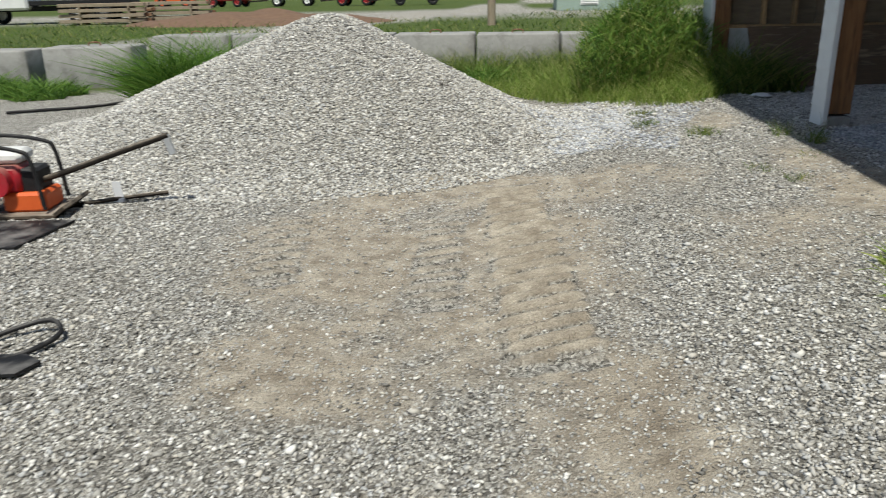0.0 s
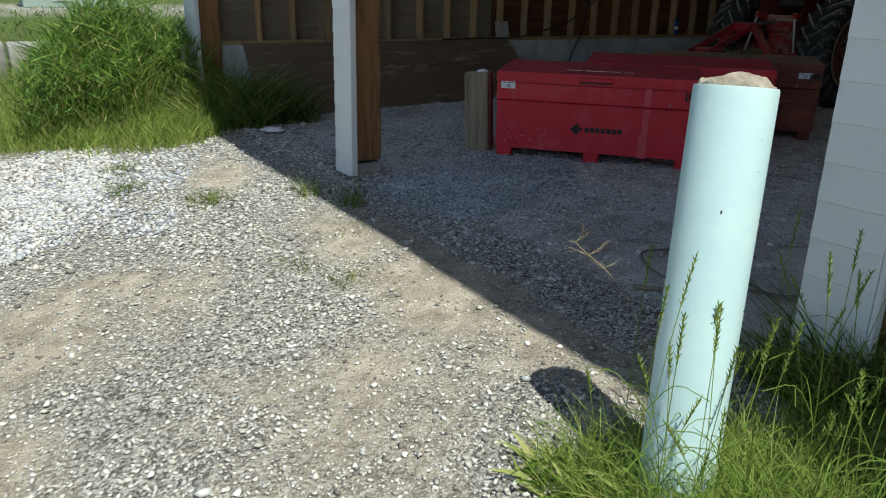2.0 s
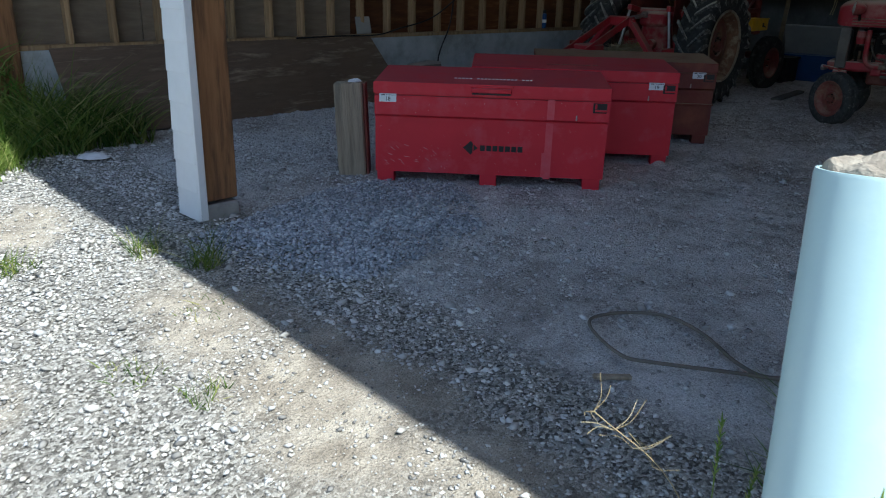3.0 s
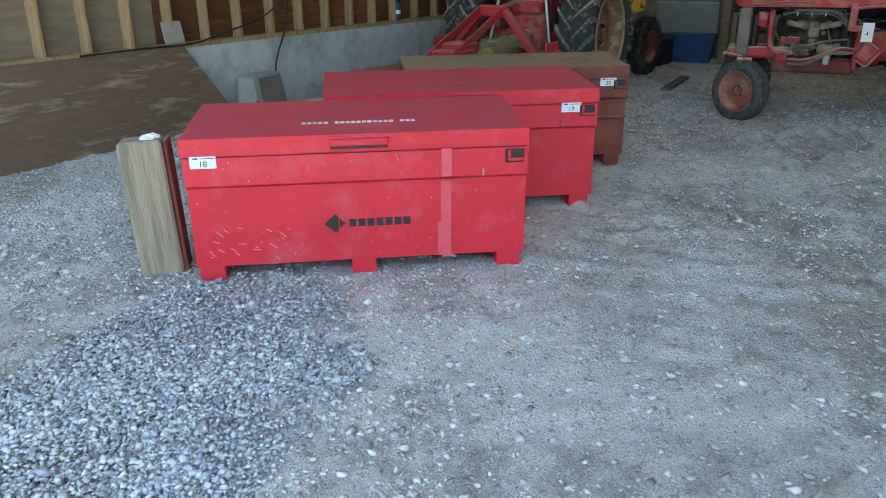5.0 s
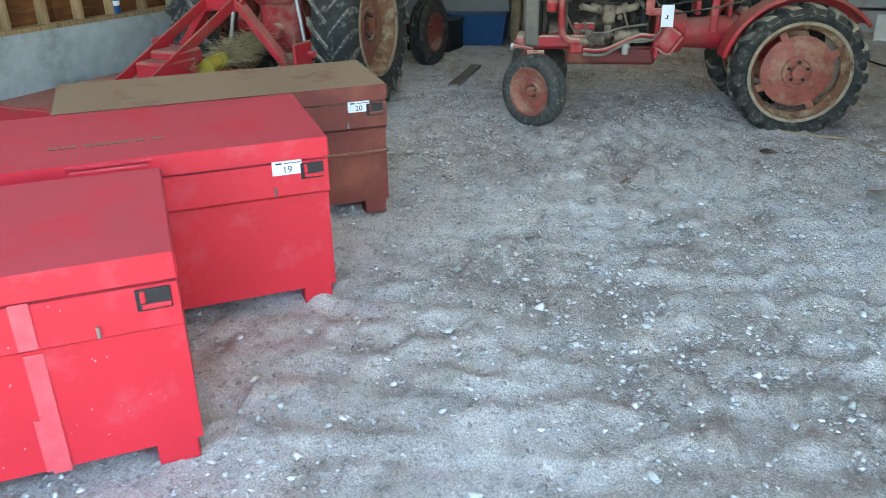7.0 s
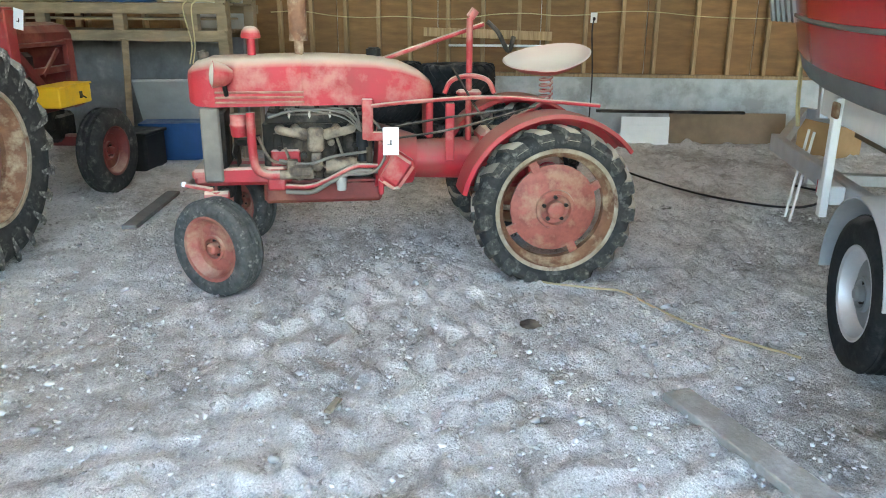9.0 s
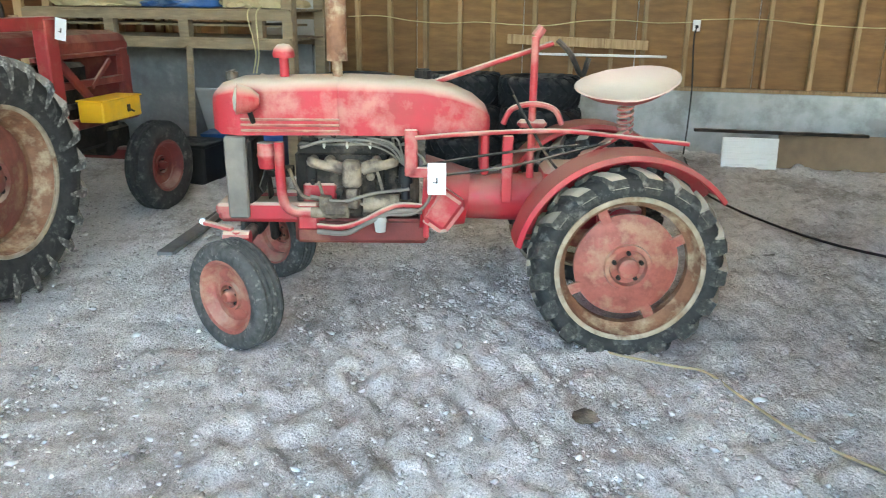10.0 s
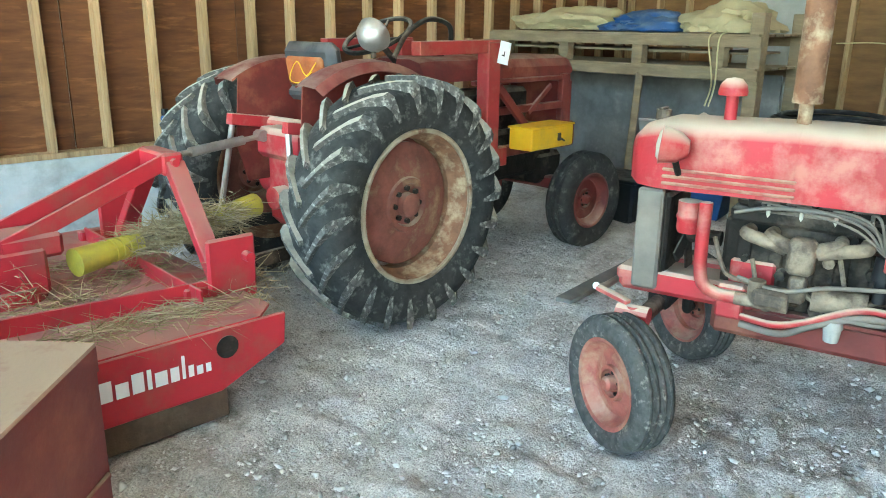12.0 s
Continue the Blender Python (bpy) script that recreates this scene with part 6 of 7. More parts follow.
for v in bm.verts:
    k = 1 + 0.35 * noise.noise(v.co * 2.3)
    v.co = Vector((v.co.x * 0.06 * k, v.co.y * 0.05 * k, 0.0))
solo("oil_stain", bm, M["iron"], "dark oily stain soaked into the floor", "stain", pose(8.60, 4.48, FLOOR + 0.036), kind="structure")
bm = bmesh.new()
bmesh.ops.create_icosphere(bm, subdivisions=2, radius=0.09)
for v in bm.verts:
    v.co = Vector((v.co.x * 1.2, v.co.y, max(v.co.z, -0.01) * 0.35)) * (1 + 0.4 * noise.noise(v.co * 14))
solo("litter", bm, M["paper"], "crushed pale plastic litter on the shed floor", "litter", pose(2.80, 8.75, 0.31))
solo("litter", made(box, (0, 0, 0.006), (0.12, 0.05, 0.012), 0, 0.004), M["paper"], "flat white scrap lying on the dusty floor", "litter", pose(7.30, 3.85, FLOOR + 0.004, 0, 0, 30))
solo("twine", made(tube, [(9.42, 4.62, 0.345), (9.25, 4.45, 0.345), (9.17, 4.15, 0.345), (9.14, 4.0, 0.345), (8.92, 3.86, 0.345), (8.68, 3.68, 0.345), (8.42, 3.34, 0.345)], 0.006, 6), M["tarp"], "pale dusty twine lying across the floor", "twine", smooth=60)
solo("extension_lead", made(tube, [(14.1, 3.8, 0.36), (12.6, 3.75, 0.36), (11.4, 3.2, 0.37), (10.9, 2.6, 0.39), (11.3, 2.2, 0.40), (11.6, 2.35, 0.40)], 0.009, 6), M["black"], "black extension lead snaking over the floor", "extension lead", smooth=60)

# ---- back wall ----
rack = thing("storage_rack", pose(0, 0, FLOOR), "rough timber rack with pallets and folded tarpaulins", "storage rack")
for x in (12.30, 13.0):
    for y in (7.28, 9.82):
        part("post", many((box, (x, y, 0.72 if y > 9 else 0.80), (0.10, 0.10, 1.44 if y > 9 else 1.60), 0, 0.005)), M["pallet"], rack)
for z in (1.20, 1.44):
    for k in range(6):
        part("board", many((box, (12.27 + 0.135 * k, 8.55, z), (0.115, 2.62, 0.020), 0, 0.003)), M["pallet"], rack)
    part("bearer", many((box, (12.225, 8.55, z - 0.045), (0.035, 2.66, 0.08), 0, 0.003)), M["pallet"], rack)
    part("bearer", many((box, (13.06, 8.55, z - 0.045), (0.035, 2.66, 0.08), 0, 0.003)), M["pallet"], rack)
for y in (7.55, 8.25, 9.0, 9.7):
    part("spacer", many((box, (12.27, y, 1.305), (0.085, 0.10, 0.19), 0, 0.004)), M["pallet"], rack)
part("middle_board", many((box, (12.60, 8.55, 1.31), (0.5, 2.4, 0.02), 0, 0.003)), M["pallet"], rack)
part("prop", many((bar, (12.20, 8.25, 0.0), (12.22, 8.20, 1.14), 0.03, 0.06)), M["pallet"], rack)
# added board, in place of the dark foundation concrete behind the rack
part("back_board", many((box, (12.95, 8.55, 0.57), (0.02, 2.4, 1.12), 0, 0.003)), M["dark_board"], rack, "stained dark grey board standing in for concrete under the rack")


def heap(name, c, s, material, label, seed, amp=0.35):
    bm = bmesh.new()
    bmesh.ops.create_icosphere(bm, subdivisions=4, radius=1.0)
    off = Vector((seed * 3.1, seed * 1.7, 0))
    for v in bm.verts:
        q = v.co.copy()
        k = 1 + amp * noise.noise(q * 1.6 + off) + amp * 0.5 * abs(noise.noise(q * 4 + off)) + 0.1 * noise.noise(q * 9 + off)
        v.co = Vector((q.x * s[0] * k, q.y * s[1] * k, max(q.z, -0.25) * s[2] * k))
    bmesh.ops.translate(bm, verts=bm.verts, vec=(0, 0, -min(v.co.z for v in bm.verts)))
    return solo(name, bm, material, label, "tarpaulin", pose(*c), "stored tarpaulins", smooth=50)


heap("tarpaulin", (12.6, 9.2, FLOOR + 1.452), (0.36, 0.55, 0.15), M["tarp"], "crumpled tan tarpaulin on the upper rack", 1)
heap("tarpaulin", (12.6, 8.35, FLOOR + 1.452), (0.36, 0.50, 0.12), M["blue"], "crumpled dark blue tarpaulin on the upper rack", 2)
heap("tarpaulin", (12.6, 7.65, FLOOR + 1.452), (0.34, 0.34, 0.17), M["tarp"], "folded pale tan tarpaulin at the rack end", 3)
for k, (y, d) in enumerate(((7.58, 0.0), (7.50, 0.05))):
    solo("hanging_twine", made(tube, [(12.24, y, FLOOR + 1.47), (12.17, y + 0.02, FLOOR + 1.40), (12.18, y - 0.03 + d, FLOOR + 1.1), (12.17, y + d, FLOOR + 0.92)], 0.006, 6), M["rope"], "pale yellow twine hanging off the rack", "twine", smooth=60)
bn = thing("storage_bin", pose(12.55, 7.85, FLOOR, 0, 0, 12), "dark blue plastic bin with a grey lid propped open", "storage bin")
bm = bmesh.new()
loft(bm, [[(-0.22, -0.32, 0), (0.22, -0.32, 0), (0.22, 0.32, 0), (-0.22, 0.32, 0)], [(-0.27, -0.38, 0.36), (0.27, -0.38, 0.36), (0.27, 0.38, 0.36), (-0.27, 0.38, 0.36)]])
part("tub", bm, M["blue"], bn)
part("lid", many((box, (-0.05, 0.02, 0.55), (0.03, 0.80, 0.50), 0, 0.01, 0, -32)), M["grey_plastic"], bn, "grey lid")
bc = thing("battery_crate", pose(11.95, 8.15, FLOOR), "black plastic crate on the floor by the rack", "crate")
part("tub", many((box, (0, 0, 0.17), (0.40, 0.55, 0.34), 0, 0.02)), M["black"], bc)
part("rim", many((box, (0, 0, 0.33), (0.43, 0.58, 0.03), 0, 0.006)), M["black"], bc)
def tyre_stack(m, n, label):
    T = thing("tyre_stack", m, label, "tyre stack", "stacked tyres")
    for k in range(n):
        wheel_like = new("tyre")
        wheel_like.empty_display_size = 0.1
        wheel_like.parent = T
        wheel_like.matrix_basis = pose(0.015 * (k % 2), 0.02 * (k % 3 - 1), 0.15 + 0.29 * k, 1.0 * (k % 2), 1.2 * (k % 3 - 1), 25 * k)
        bm = bmesh.new()
        lathe(bm, [(0.20, -0.11), (0.24, -0.14), (0.32, -0.145), (0.37, -0.12), (0.385, -0.06), (0.385, 0.06), (0.37, 0.12), (0.32, 0.145), (0.24, 0.14), (0.20, 0.11), (0.215, 0.0)], seg=44, close=True)
        part("casing", bm, M["tyre"], wheel_like, "", 50)
        for side in (1, -1):
            me = lug_mesh(0.375, 0.28, side, 0.35, 0.02, 0.035, M["tyre"])
            for q in range(18):
                o = new("lug", me)
                o.parent = wheel_like
                o.matrix_basis = pose(0, 0, 0, 0, 0, 20 * q + (10 if side < 0 else 0))
    return T


tyre_stack(pose(13.35, 5.22, FLOOR), 3, "stack of black lugged tyres behind the small tractor")
tyre_stack(pose(13.4, 5.98, FLOOR), 3, "stack of black tyres beside another tyre stack")
solo("grey_door", many((box, (0, 0, 0.95), (0.04, 0.75, 1.9), 0, 0.006, 0, 4), (box, (-0.03, 0.0, 0.5), (0.02, 0.55, 0.6), 0, 0.006, 0, 4), (box, (0.02, 0.0, 1.4), (0.02, 0.55, 0.7), 0, 0.006, 0, 4)), M["grey_plastic"], "plain grey panelled door leaning on the back wall", "door", pose(14.2, 8.05, FLOOR))
solo("ledger_board", many((box, (0, 0, 0), (0.04, 9.0, 0.16), 0, 0.004)), M["stud"], "long pale ledger board across the back wall studs", "board", pose(14.60, 2.3, 2.02))
coil = thing("hose_coil", pose(12.75, 6.85, FLOOR), "black hose coiled on a low stand by the back wall", "hose")
part("stand", many((box, (0, 0, 0.62), (0.6, 0.8, 0.05), 0, 0.005), *[(box, (a, b, 0.30), (0.06, 0.06, 0.60), 0, 0.004) for a in (-0.25, 0.25) for b in (-0.38, 0.38)]), M["grey_wood"], coil)
for k in range(7):
    bm = bmesh.new()
    rr = 0.36 + 0.02 * (k % 3)
    lathe(bm, [(rr + 0.019 * math.cos(a), 0.665 + 0.033 * k + 0.019 * math.sin(a)) for a in (2 * math.pi * j / 8 for j in range(8))], pose(0.01 * (k % 2), 0.015 * (k % 3), 0, 0, 1.5 * (k % 3 - 1), 0), 36, 0, 360, True)
    part("loop", bm, M["black"], coil, "", 60)

wb = thing("louvre_panel", pose(13.86, 3.22, FLOOR, 0, 0, 4), "white ribbed panel leaning by the back wall", "panel")
part("sheet", many((box, (0, 0, 0.15), (0.03, 0.52, 0.30), 0, 0.003, 0, 8)), M["white"], wb)
for k in range(5):
    part("rib", many((box, (-0.022 + 0.008 * k - 0.004, 0, 0.045 + 0.055 * k), (0.012, 0.51, 0.014), 0, 0.003)), M["white"], wb)
solo("brown_board", many((box, (0, 0, 0.17), (0.02, 1.25, 0.34), 0, 0.003, 0, 14)), M["carpet"], "brown fibre board leaning low against the back wall", "board", pose(14.0, 2.32, FLOOR, 0, 0, 2))
solo("steel_angle", many((box, (0, 0, 0.0), (0.05, 1.6, 0.03), 0, 0.003)), M["iron"], "rusty steel angle lying on the leaning panels", "steel angle", pose(13.97, 2.95, FLOOR + 0.345, 0, 0, 2))
cb = thing("cardboard_box", pose(13.5, 1.42, FLOOR, 0, 0, 35), "open brown cardboard box lying tilted on the floor", "cardboard box")
part("shell", many((box, (0, 0, 0.20), (0.42, 0.46, 0.40), 0, 0.004, 0, 0)), M["card"], cb)
part("flap", many((box, (-0.28, 0, 0.36), (0.20, 0.44, 0.006), 0, 0, 0, 35)), M["card"], cb)
part("flap", many((box, (0, -0.30, 0.36), (0.40, 0.20, 0.006), 0, 0, 35)), M["card"], cb)
ob_ = thing("outlet", pose(14.62, 3.78, 1.60), "small white electrical outlet on a wall stud", "outlet")
part("plate", many((box, (0, 0, 0.05), (0.03, 0.075, 0.115), 0, 0.005)), M["white"], ob_)
part("plug", many((box, (-0.03, 0, 0.04), (0.04, 0.03, 0.03), 0, 0.005)), M["black"], ob_)
solo("power_cord", made(tube, [(14.56, 3.78, 1.64), (14.52, 3.80, 1.5), (14.5, 3.77, 1.0), (14.42, 3.78, 0.6), (14.3, 3.8, 0.36)], 0.008, 6), M["black"], "black power cord hanging down from the outlet", "cord", smooth=60)
for y0, y1, z in ((7.6, 3.8, 1.66), (3.75, -2.0, 1.68)):
    pts = [(14.625, y0 + (y1 - y0) * k / 10, z + 0.02 * math.sin(k * 1.9) + 0.03 * math.cos(k * 0.7)) for k in range(11)]
    solo("wall_wire", made(tube, pts, 0.006, 6), M["rope"], "pale wire stapled along the wall studs", "wire", smooth=60)
solo("nailed_board", many((box, (0, 0, 0), (0.03, 1.5, 0.10), 0, 0.004, 1.5)), M["stud"], "plain board nailed across the wall studs", "board", pose(14.60, 5.0, 1.46))
solo("pale_conduit", many((rod, (0, -0.7, 0), (0, 0.7, 0), 0.014)), M["white"], "pale conduit across the wall studs", "conduit", pose(14.57, 4.75, 1.33))

# ---- boat and trailer ----
def boat_trailer():
    T = thing("boat_trailer", pose(7.93, 2.20, FLOOR - 0.01, 0, 0, -4), "galvanised tandem boat trailer with white guide beams", "trailer")
    right, left = pose(0, 0, 0, 90, 0, 0), pose(0, 0, 0, -90, 0, 0)
    for s, rot in ((-1, right), (1, left)):
        for x in (-0.42, 0.42):
            wheel(T, "wheel", Matrix.Translation((x, s * 0.93, 0.325)) @ rot, 0.325, 0.19, 0.19, M["galv"], M["boat_grey"], 0, 0.2, 0.165, "trailer wheel with steel rim", 5, 4)
            bm = bmesh.new()
            lathe(bm, [(0.385, -0.11), (0.395, 0.0), (0.385, 0.11), (0.355, 0.125), (0.35, 0.118), (0.378, 0.105), (0.388, 0.0), (0.378, -0.11)], Matrix.Translation((x, s * 0.93, 0.335)) @ pose(0, 0, 0, 90, 0, 0), 24, 8 if x < 0 else -2, 172 if x < 0 else 174, True)
            part("fender", bm, M["galv"], T, "galvanised mudguard", 40)
        part("side_rail", many((box, (0.9, s * 0.72, 0.50), (4.6, 0.06, 0.12), 0, 0.006)), M["galv"], T)
        part("guide_beam", many((bar, (1.85, s * 0.80, 0.95), (-1.2, s * 0.95, 0.95), 0.05, 0.15)), M["white"], T, "white guide beam")
        part("guide_post", many((box, (1.44, s * 0.865, 0.70), (0.06, 0.04, 0.62), 0, 0.004)), M["white"], T, "white guide post")
        part("bracket", many((box, (1.40, s * 0.885, 0.95), (0.08, 0.02, 0.08), 0, 0.006)), M["rust"], T, "rusty bracket")
        lamp = part("light_box", many((box, (1.55, s * 0.80, 0.50), (0.22, 0.08, 0.10), 0, 0.008)), M["white"], T, "white lamp housing")
        part("red_lens", many((box, (1.67, s * 0.80, 0.50), (0.02, 0.075, 0.08), 0, 0.004)), M["red_mower"], lamp)
        part("bunk", many((bar, (-1.4, s * 0.45, 0.64), (2.4, s * 0.40, 0.70), 0.09, 0.06)), M["carpet"], T)
    for x in (-1.3, -0.42, 0.42, 2.2):
        part("cross_member", many((box, (x, 0, 0.44), (0.07, 1.5, 0.07), 0, 0.005)), M["galv"], T)
    part("tongue", many((bar, (3.1, 0.7, 0.5), (5.2, 0, 0.48), 0.06, 0.1), (bar, (3.1, -0.7, 0.5), (5.2, 0, 0.48), 0.06, 0.1)), M["galv"], T)
    part("winch_stand", many((bar, (4.6, 0, 0.5), (4.75, 0, 1.15), 0.08, 0.08, 0.005, (1, 0, 0)), (box, (4.70, 0, 1.15), (0.18, 0.16, 0.10), 0, 0.01)), M["galv"], T)
    for k in (0, 1):
        part("stand_rod", many((rod, (2.62 + 0.12 * k, 0.62, 0.66), (2.30 + 0.12 * k, 0.78, 0.13), 0.009)), M["white"], T, "thin pale rod")
    return T


boat_trailer()


def boat():
    B = thing("boat", pose(8.10, 2.20, FLOOR, 0, 0, -4), "red and bare aluminium motor boat resting on its trailer", "boat")
    stations = []
    for k in range(15):
        u = k / 14
        x = -1.7 + 6.0 * u
        taper = 1 - max(0, (u - 0.45) / 0.55) ** 2.2
        half, keel = 1.08 * taper + 0.01, 0.70 + 0.62 * max(0, (u - 0.55) / 0.45) ** 2
        chine_w, chine = 0.92 * taper ** 1.25 + 0.008, 1.02 + 0.25 * max(0, (u - 0.4) / 0.6) ** 1.5
        gun = 1.62 + 0.22 * u * u
        stations.append((x, half, keel, chine_w, chine, gun))
    low, high = bmesh.new(), bmesh.new()
    loft(low, [[(x, -cw, c), (x, -cw * 0.5, k + (c - k) * 0.4), (x, 0, k), (x, cw * 0.5, k + (c - k) * 0.4), (x, cw, c), (x, cw * 1.04, c + 0.10), (x, -cw * 1.04, c + 0.10)] for x, h, k, cw, c, g in stations])
    part("lower_hull", low, M["boat_grey"], B, "bare grey aluminium bottom", 30)
    loft(high, [[(x, -cw * 1.045, c + 0.102), (x, cw * 1.045, c + 0.102), (x, h, g), (x, -h, g)] for x, h, k, cw, c, g in stations])
    hull = part("topside", high, M["boat_red"], B, "glossy red topsides", 30)
    for s in (-1, 1):
        band = bmesh.new()
        tube(band, [(x, s * (h + 0.012), g) for x, h, k, cw, c, g in stations], 0.025, 8, 2)
        part("gunwale", band, M["galv"], B, "", 50)
        line = bmesh.new()
        tube(line, [(x, s * (cw * 1.045 + (h - cw * 1.045) * 0.42 + 0.004), c + 0.10 + (g - c - 0.10) * 0.42) for x, h, k, cw, c, g in stations[:-1]], 0.012, 6, 2)
        part("rub_strip", line, M["boat_grey"], B)
    # maker's name as plain bars on the side near the bow
    x, h, k, cw, c, g = stations[10]
    for j in range(5):
        part("mark", many((box, (x - 0.6 + 0.13 * j, 0.955 - 0.0 * j, c + 0.30), (0.10, 0.02, 0.13), -6, 0.0, -12)), M["boat_grey"], hull, "grey painted mark")
    part("bow_ramp", many((bar, (4.1, 0.05, 1.62), (5.2, 0.30, 1.85), 0.32, 0.07)), M["white"], B, "white bow platform")
    strap = bmesh.new()
    tube(strap, [(3.2, 0.55, 1.9), (3.15, 0.56, 1.5), (3.0, 0.60, 1.12), (2.75, 0.66, 0.85), (2.66, 0.66, 0.66)], 0.016, 6)
    part("strap", strap, M["rope"], B, "yellowed tie-down strap")
    return B


boat()

# ---- yard things ----
pc = thing("plate_compactor", pose(-3.48, 5.05, 0.0, 0, 0, 8), "plate compactor with red engine and long steel handle", "plate compactor")
part("base_plate", many((box, (0.0, 0, 0.035), (0.62, 0.46, 0.03), 0, 0.006), (box, (0.34, 0, 0.07), (0.10, 0.46, 0.03), 0, 0.004, 0, -35), (box, (-0.34, 0, 0.07), (0.10, 0.46, 0.03), 0, 0.004, 0, 35)), M["iron"], pc, "worn steel plate")
part("exciter", many((box, (0.08, 0, 0.12), (0.30, 0.30, 0.14), 0, 0.02)), M["orange"], pc, "orange housing")
part("engine", many((box, (-0.08, 0, 0.28), (0.30, 0.28, 0.20), 0, 0.03), (rod, (-0.08, -0.22, 0.28), (-0.08, -0.12, 0.28), 0.11, None, 20)), M["red_mower"], pc, "red engine cowl", 40)
part("engine_block", many((box, (0.10, 0.02, 0.26), (0.16, 0.24, 0.18), 0, 0.02)), M["black"], pc)
part("fuel_tank", many((box, (-0.06, 0.03, 0.43), (0.28, 0.24, 0.09), 0, 0.03)), M["white"], pc, "white fuel tank", 40)
for y in (-0.20, 0.20):
    part("guard_bar", made(tube, [(-0.28, y, 0.06), (-0.26, y, 0.46), (-0.18, y, 0.54), (0.12, y, 0.50), (0.20, y, 0.42), (0.24, y, 0.08)], 0.015, 8), M["black"], pc, "black guard tube", 60)
part("handle", made(tube, [(-0.26, -0.05, 0.16), (0.2, 0.0, 0.26), (0.7, 0.02, 0.42), (1.08, 0.03, 0.54)], 0.022, 10), M["iron"], pc, "long steel handle", 60)
part("handle_grip", many((bar, (1.06, 0.03, 0.54), (1.10, 0.03, 0.40), 0.05, 0.03, 0.004, (0, 1, 0))), M["galv"], pc, "short pale end bracket")
# thin black sheet in place of a shadow cast by unseen things nearby
solo("rubber_mat", made(prism, [(-0.75, -0.42), (0.42, -0.30), (0.48, 0.30), (-0.75, 0.16)], 0.018), M["black"], "flat black sheet standing in for a shadow on the gravel", "mat", pose(-3.45, 4.52, 0.012))
solo("marker_flag", many((box, (0, 0, 0.09), (0.07, 0.006, 0.14), 0, 0.001, 8), (box, (0, 0, 0.015), (0.08, 0.03, 0.03), 0, 0.003)), M["paper"], "small white marker card stuck in the gravel", "marker", pose(-2.92, 5.35, height(-2.92, 5.35)))
# cast shadow of the compactor handle, modelled as a dark tube
solo("steel_bar", made(tube, [(-3.25, 5.12, 0.03), (-2.95, 5.33, 0.035), (-2.62, 5.55, 0.035)], 0.016, 8), M["iron"], "thin dark tube standing in for the compactor handle's shadow", "bar")
solo("black_strap", made(tube, [(-2.45, 2.75, 0.02), (-2.25, 3.02, 0.05), (-2.10, 3.08, 0.07), (-2.02, 2.98, 0.04), (-2.15, 2.78, 0.02), (-2.5, 2.62, 0.02)], 0.012, 8), M["black"], "black rubber strap looped on the gravel", "strap", smooth=60)
# dark patch of shade below the strap, laid down as a black sheet
solo("rubber_flap", made(prism, [(-0.62, -0.20), (0.16, -0.10), (0.20, 0.02), (0.10, 0.08), (-0.58, 0.02)], 0.014), M["black"], "small black sheet standing in for a shadow under the strap", "mat", pose(-2.17, 2.74, 0.016))
hp = [(-6.4, 9.3), (-5.6, 10.0), (-5.2, 10.6), (-5.0, 11.3), (-4.6, 11.6)]
solo("yard_hose", made(tube, [(x, y, float(height(x, y)) + 0.03) for x, y in hp], 0.02, 8), M["black"], "thin dark hose trailing beside the gravel pile", "hose", smooth=60)


def concrete_block(x, y, z, rz, length=1.5, tall=0.72, deep=0.72, label="grey cast concrete retaining block at the yard edge"):
    b = thing("concrete_block", pose(x, y, z, 0, 0, rz), label, "concrete block", "retaining blocks")
    bm = bmesh.new()
    box(bm, (0, 0, tall / 2), (length - 0.02, deep, tall), 0, 0.03, seg=2)
    bmesh.ops.subdivide_edges(bm, edges=bm.edges, cuts=2)
    for v in bm.verts:
        v.co += Vector((noise.noise(v.co * 3 + Vector((x, y, 0))), noise.noise(v.co * 3.3), noise.noise(v.co * 2.7))) * 0.012
    part("body", bm, M["concrete"], b, "", 50)
    part("lifting_loop", made(tube, [(-0.1, 0, tall - 0.02), (-0.08, 0, tall + 0.05), (0.08, 0, tall + 0.05), (0.1, 0, tall - 0.02)], 0.012, 6), M["rust"], b, "rusty lifting loop")


for x, y, z, rz in ((-8.9, 12.95, -0.1, 3), (-6.95, 12.75, -0.04, 5), (-10.45, 13.05, -0.1, 2)):
    concrete_block(x, y, z, rz)
for k in range(6):
    concrete_block(-5.9 + 1.52 * k, 14.6 + 0.05 * (k % 2), 0.02 - 0.012 * k, -1.5 + k * 0.4, label="pale concrete retaining block below the grass bank")
concrete_block(2.0, 13.6, -0.05, -4, label="grey stained concrete block behind long grass")


# ---- plants ----
def grass_patch(name, n, place, tall, wide, label, seed, material="grass", bend=0.45, spread=0.35, segs=3, lift=0.0):
    rng = np.random.default_rng(seed)
    p = place(rng, n)
    z = height(p[:, 0], p[:, 1])
    base = np.stack([p[:, 0], p[:, 1], z - 0.01 + lift * rng.uniform(0, 1, len(p)) * (p[:, 2] if p.shape[1] > 2 else 1)], -1)
    d = np.stack([rng.normal(0, spread, len(p)), rng.normal(0, spread, len(p)), np.ones(len(p))], -1)
    d /= np.linalg.norm(d, axis=1, keepdims=True)
    h = rng.uniform(tall[0], tall[1], len(p)) * (p[:, 2] if p.shape[1] > 2 else 1)
    return strips(name, base, d, h, rng.uniform(wide[0], wide[1], len(p)), M[material], label, "grass", seed, bend, segs)


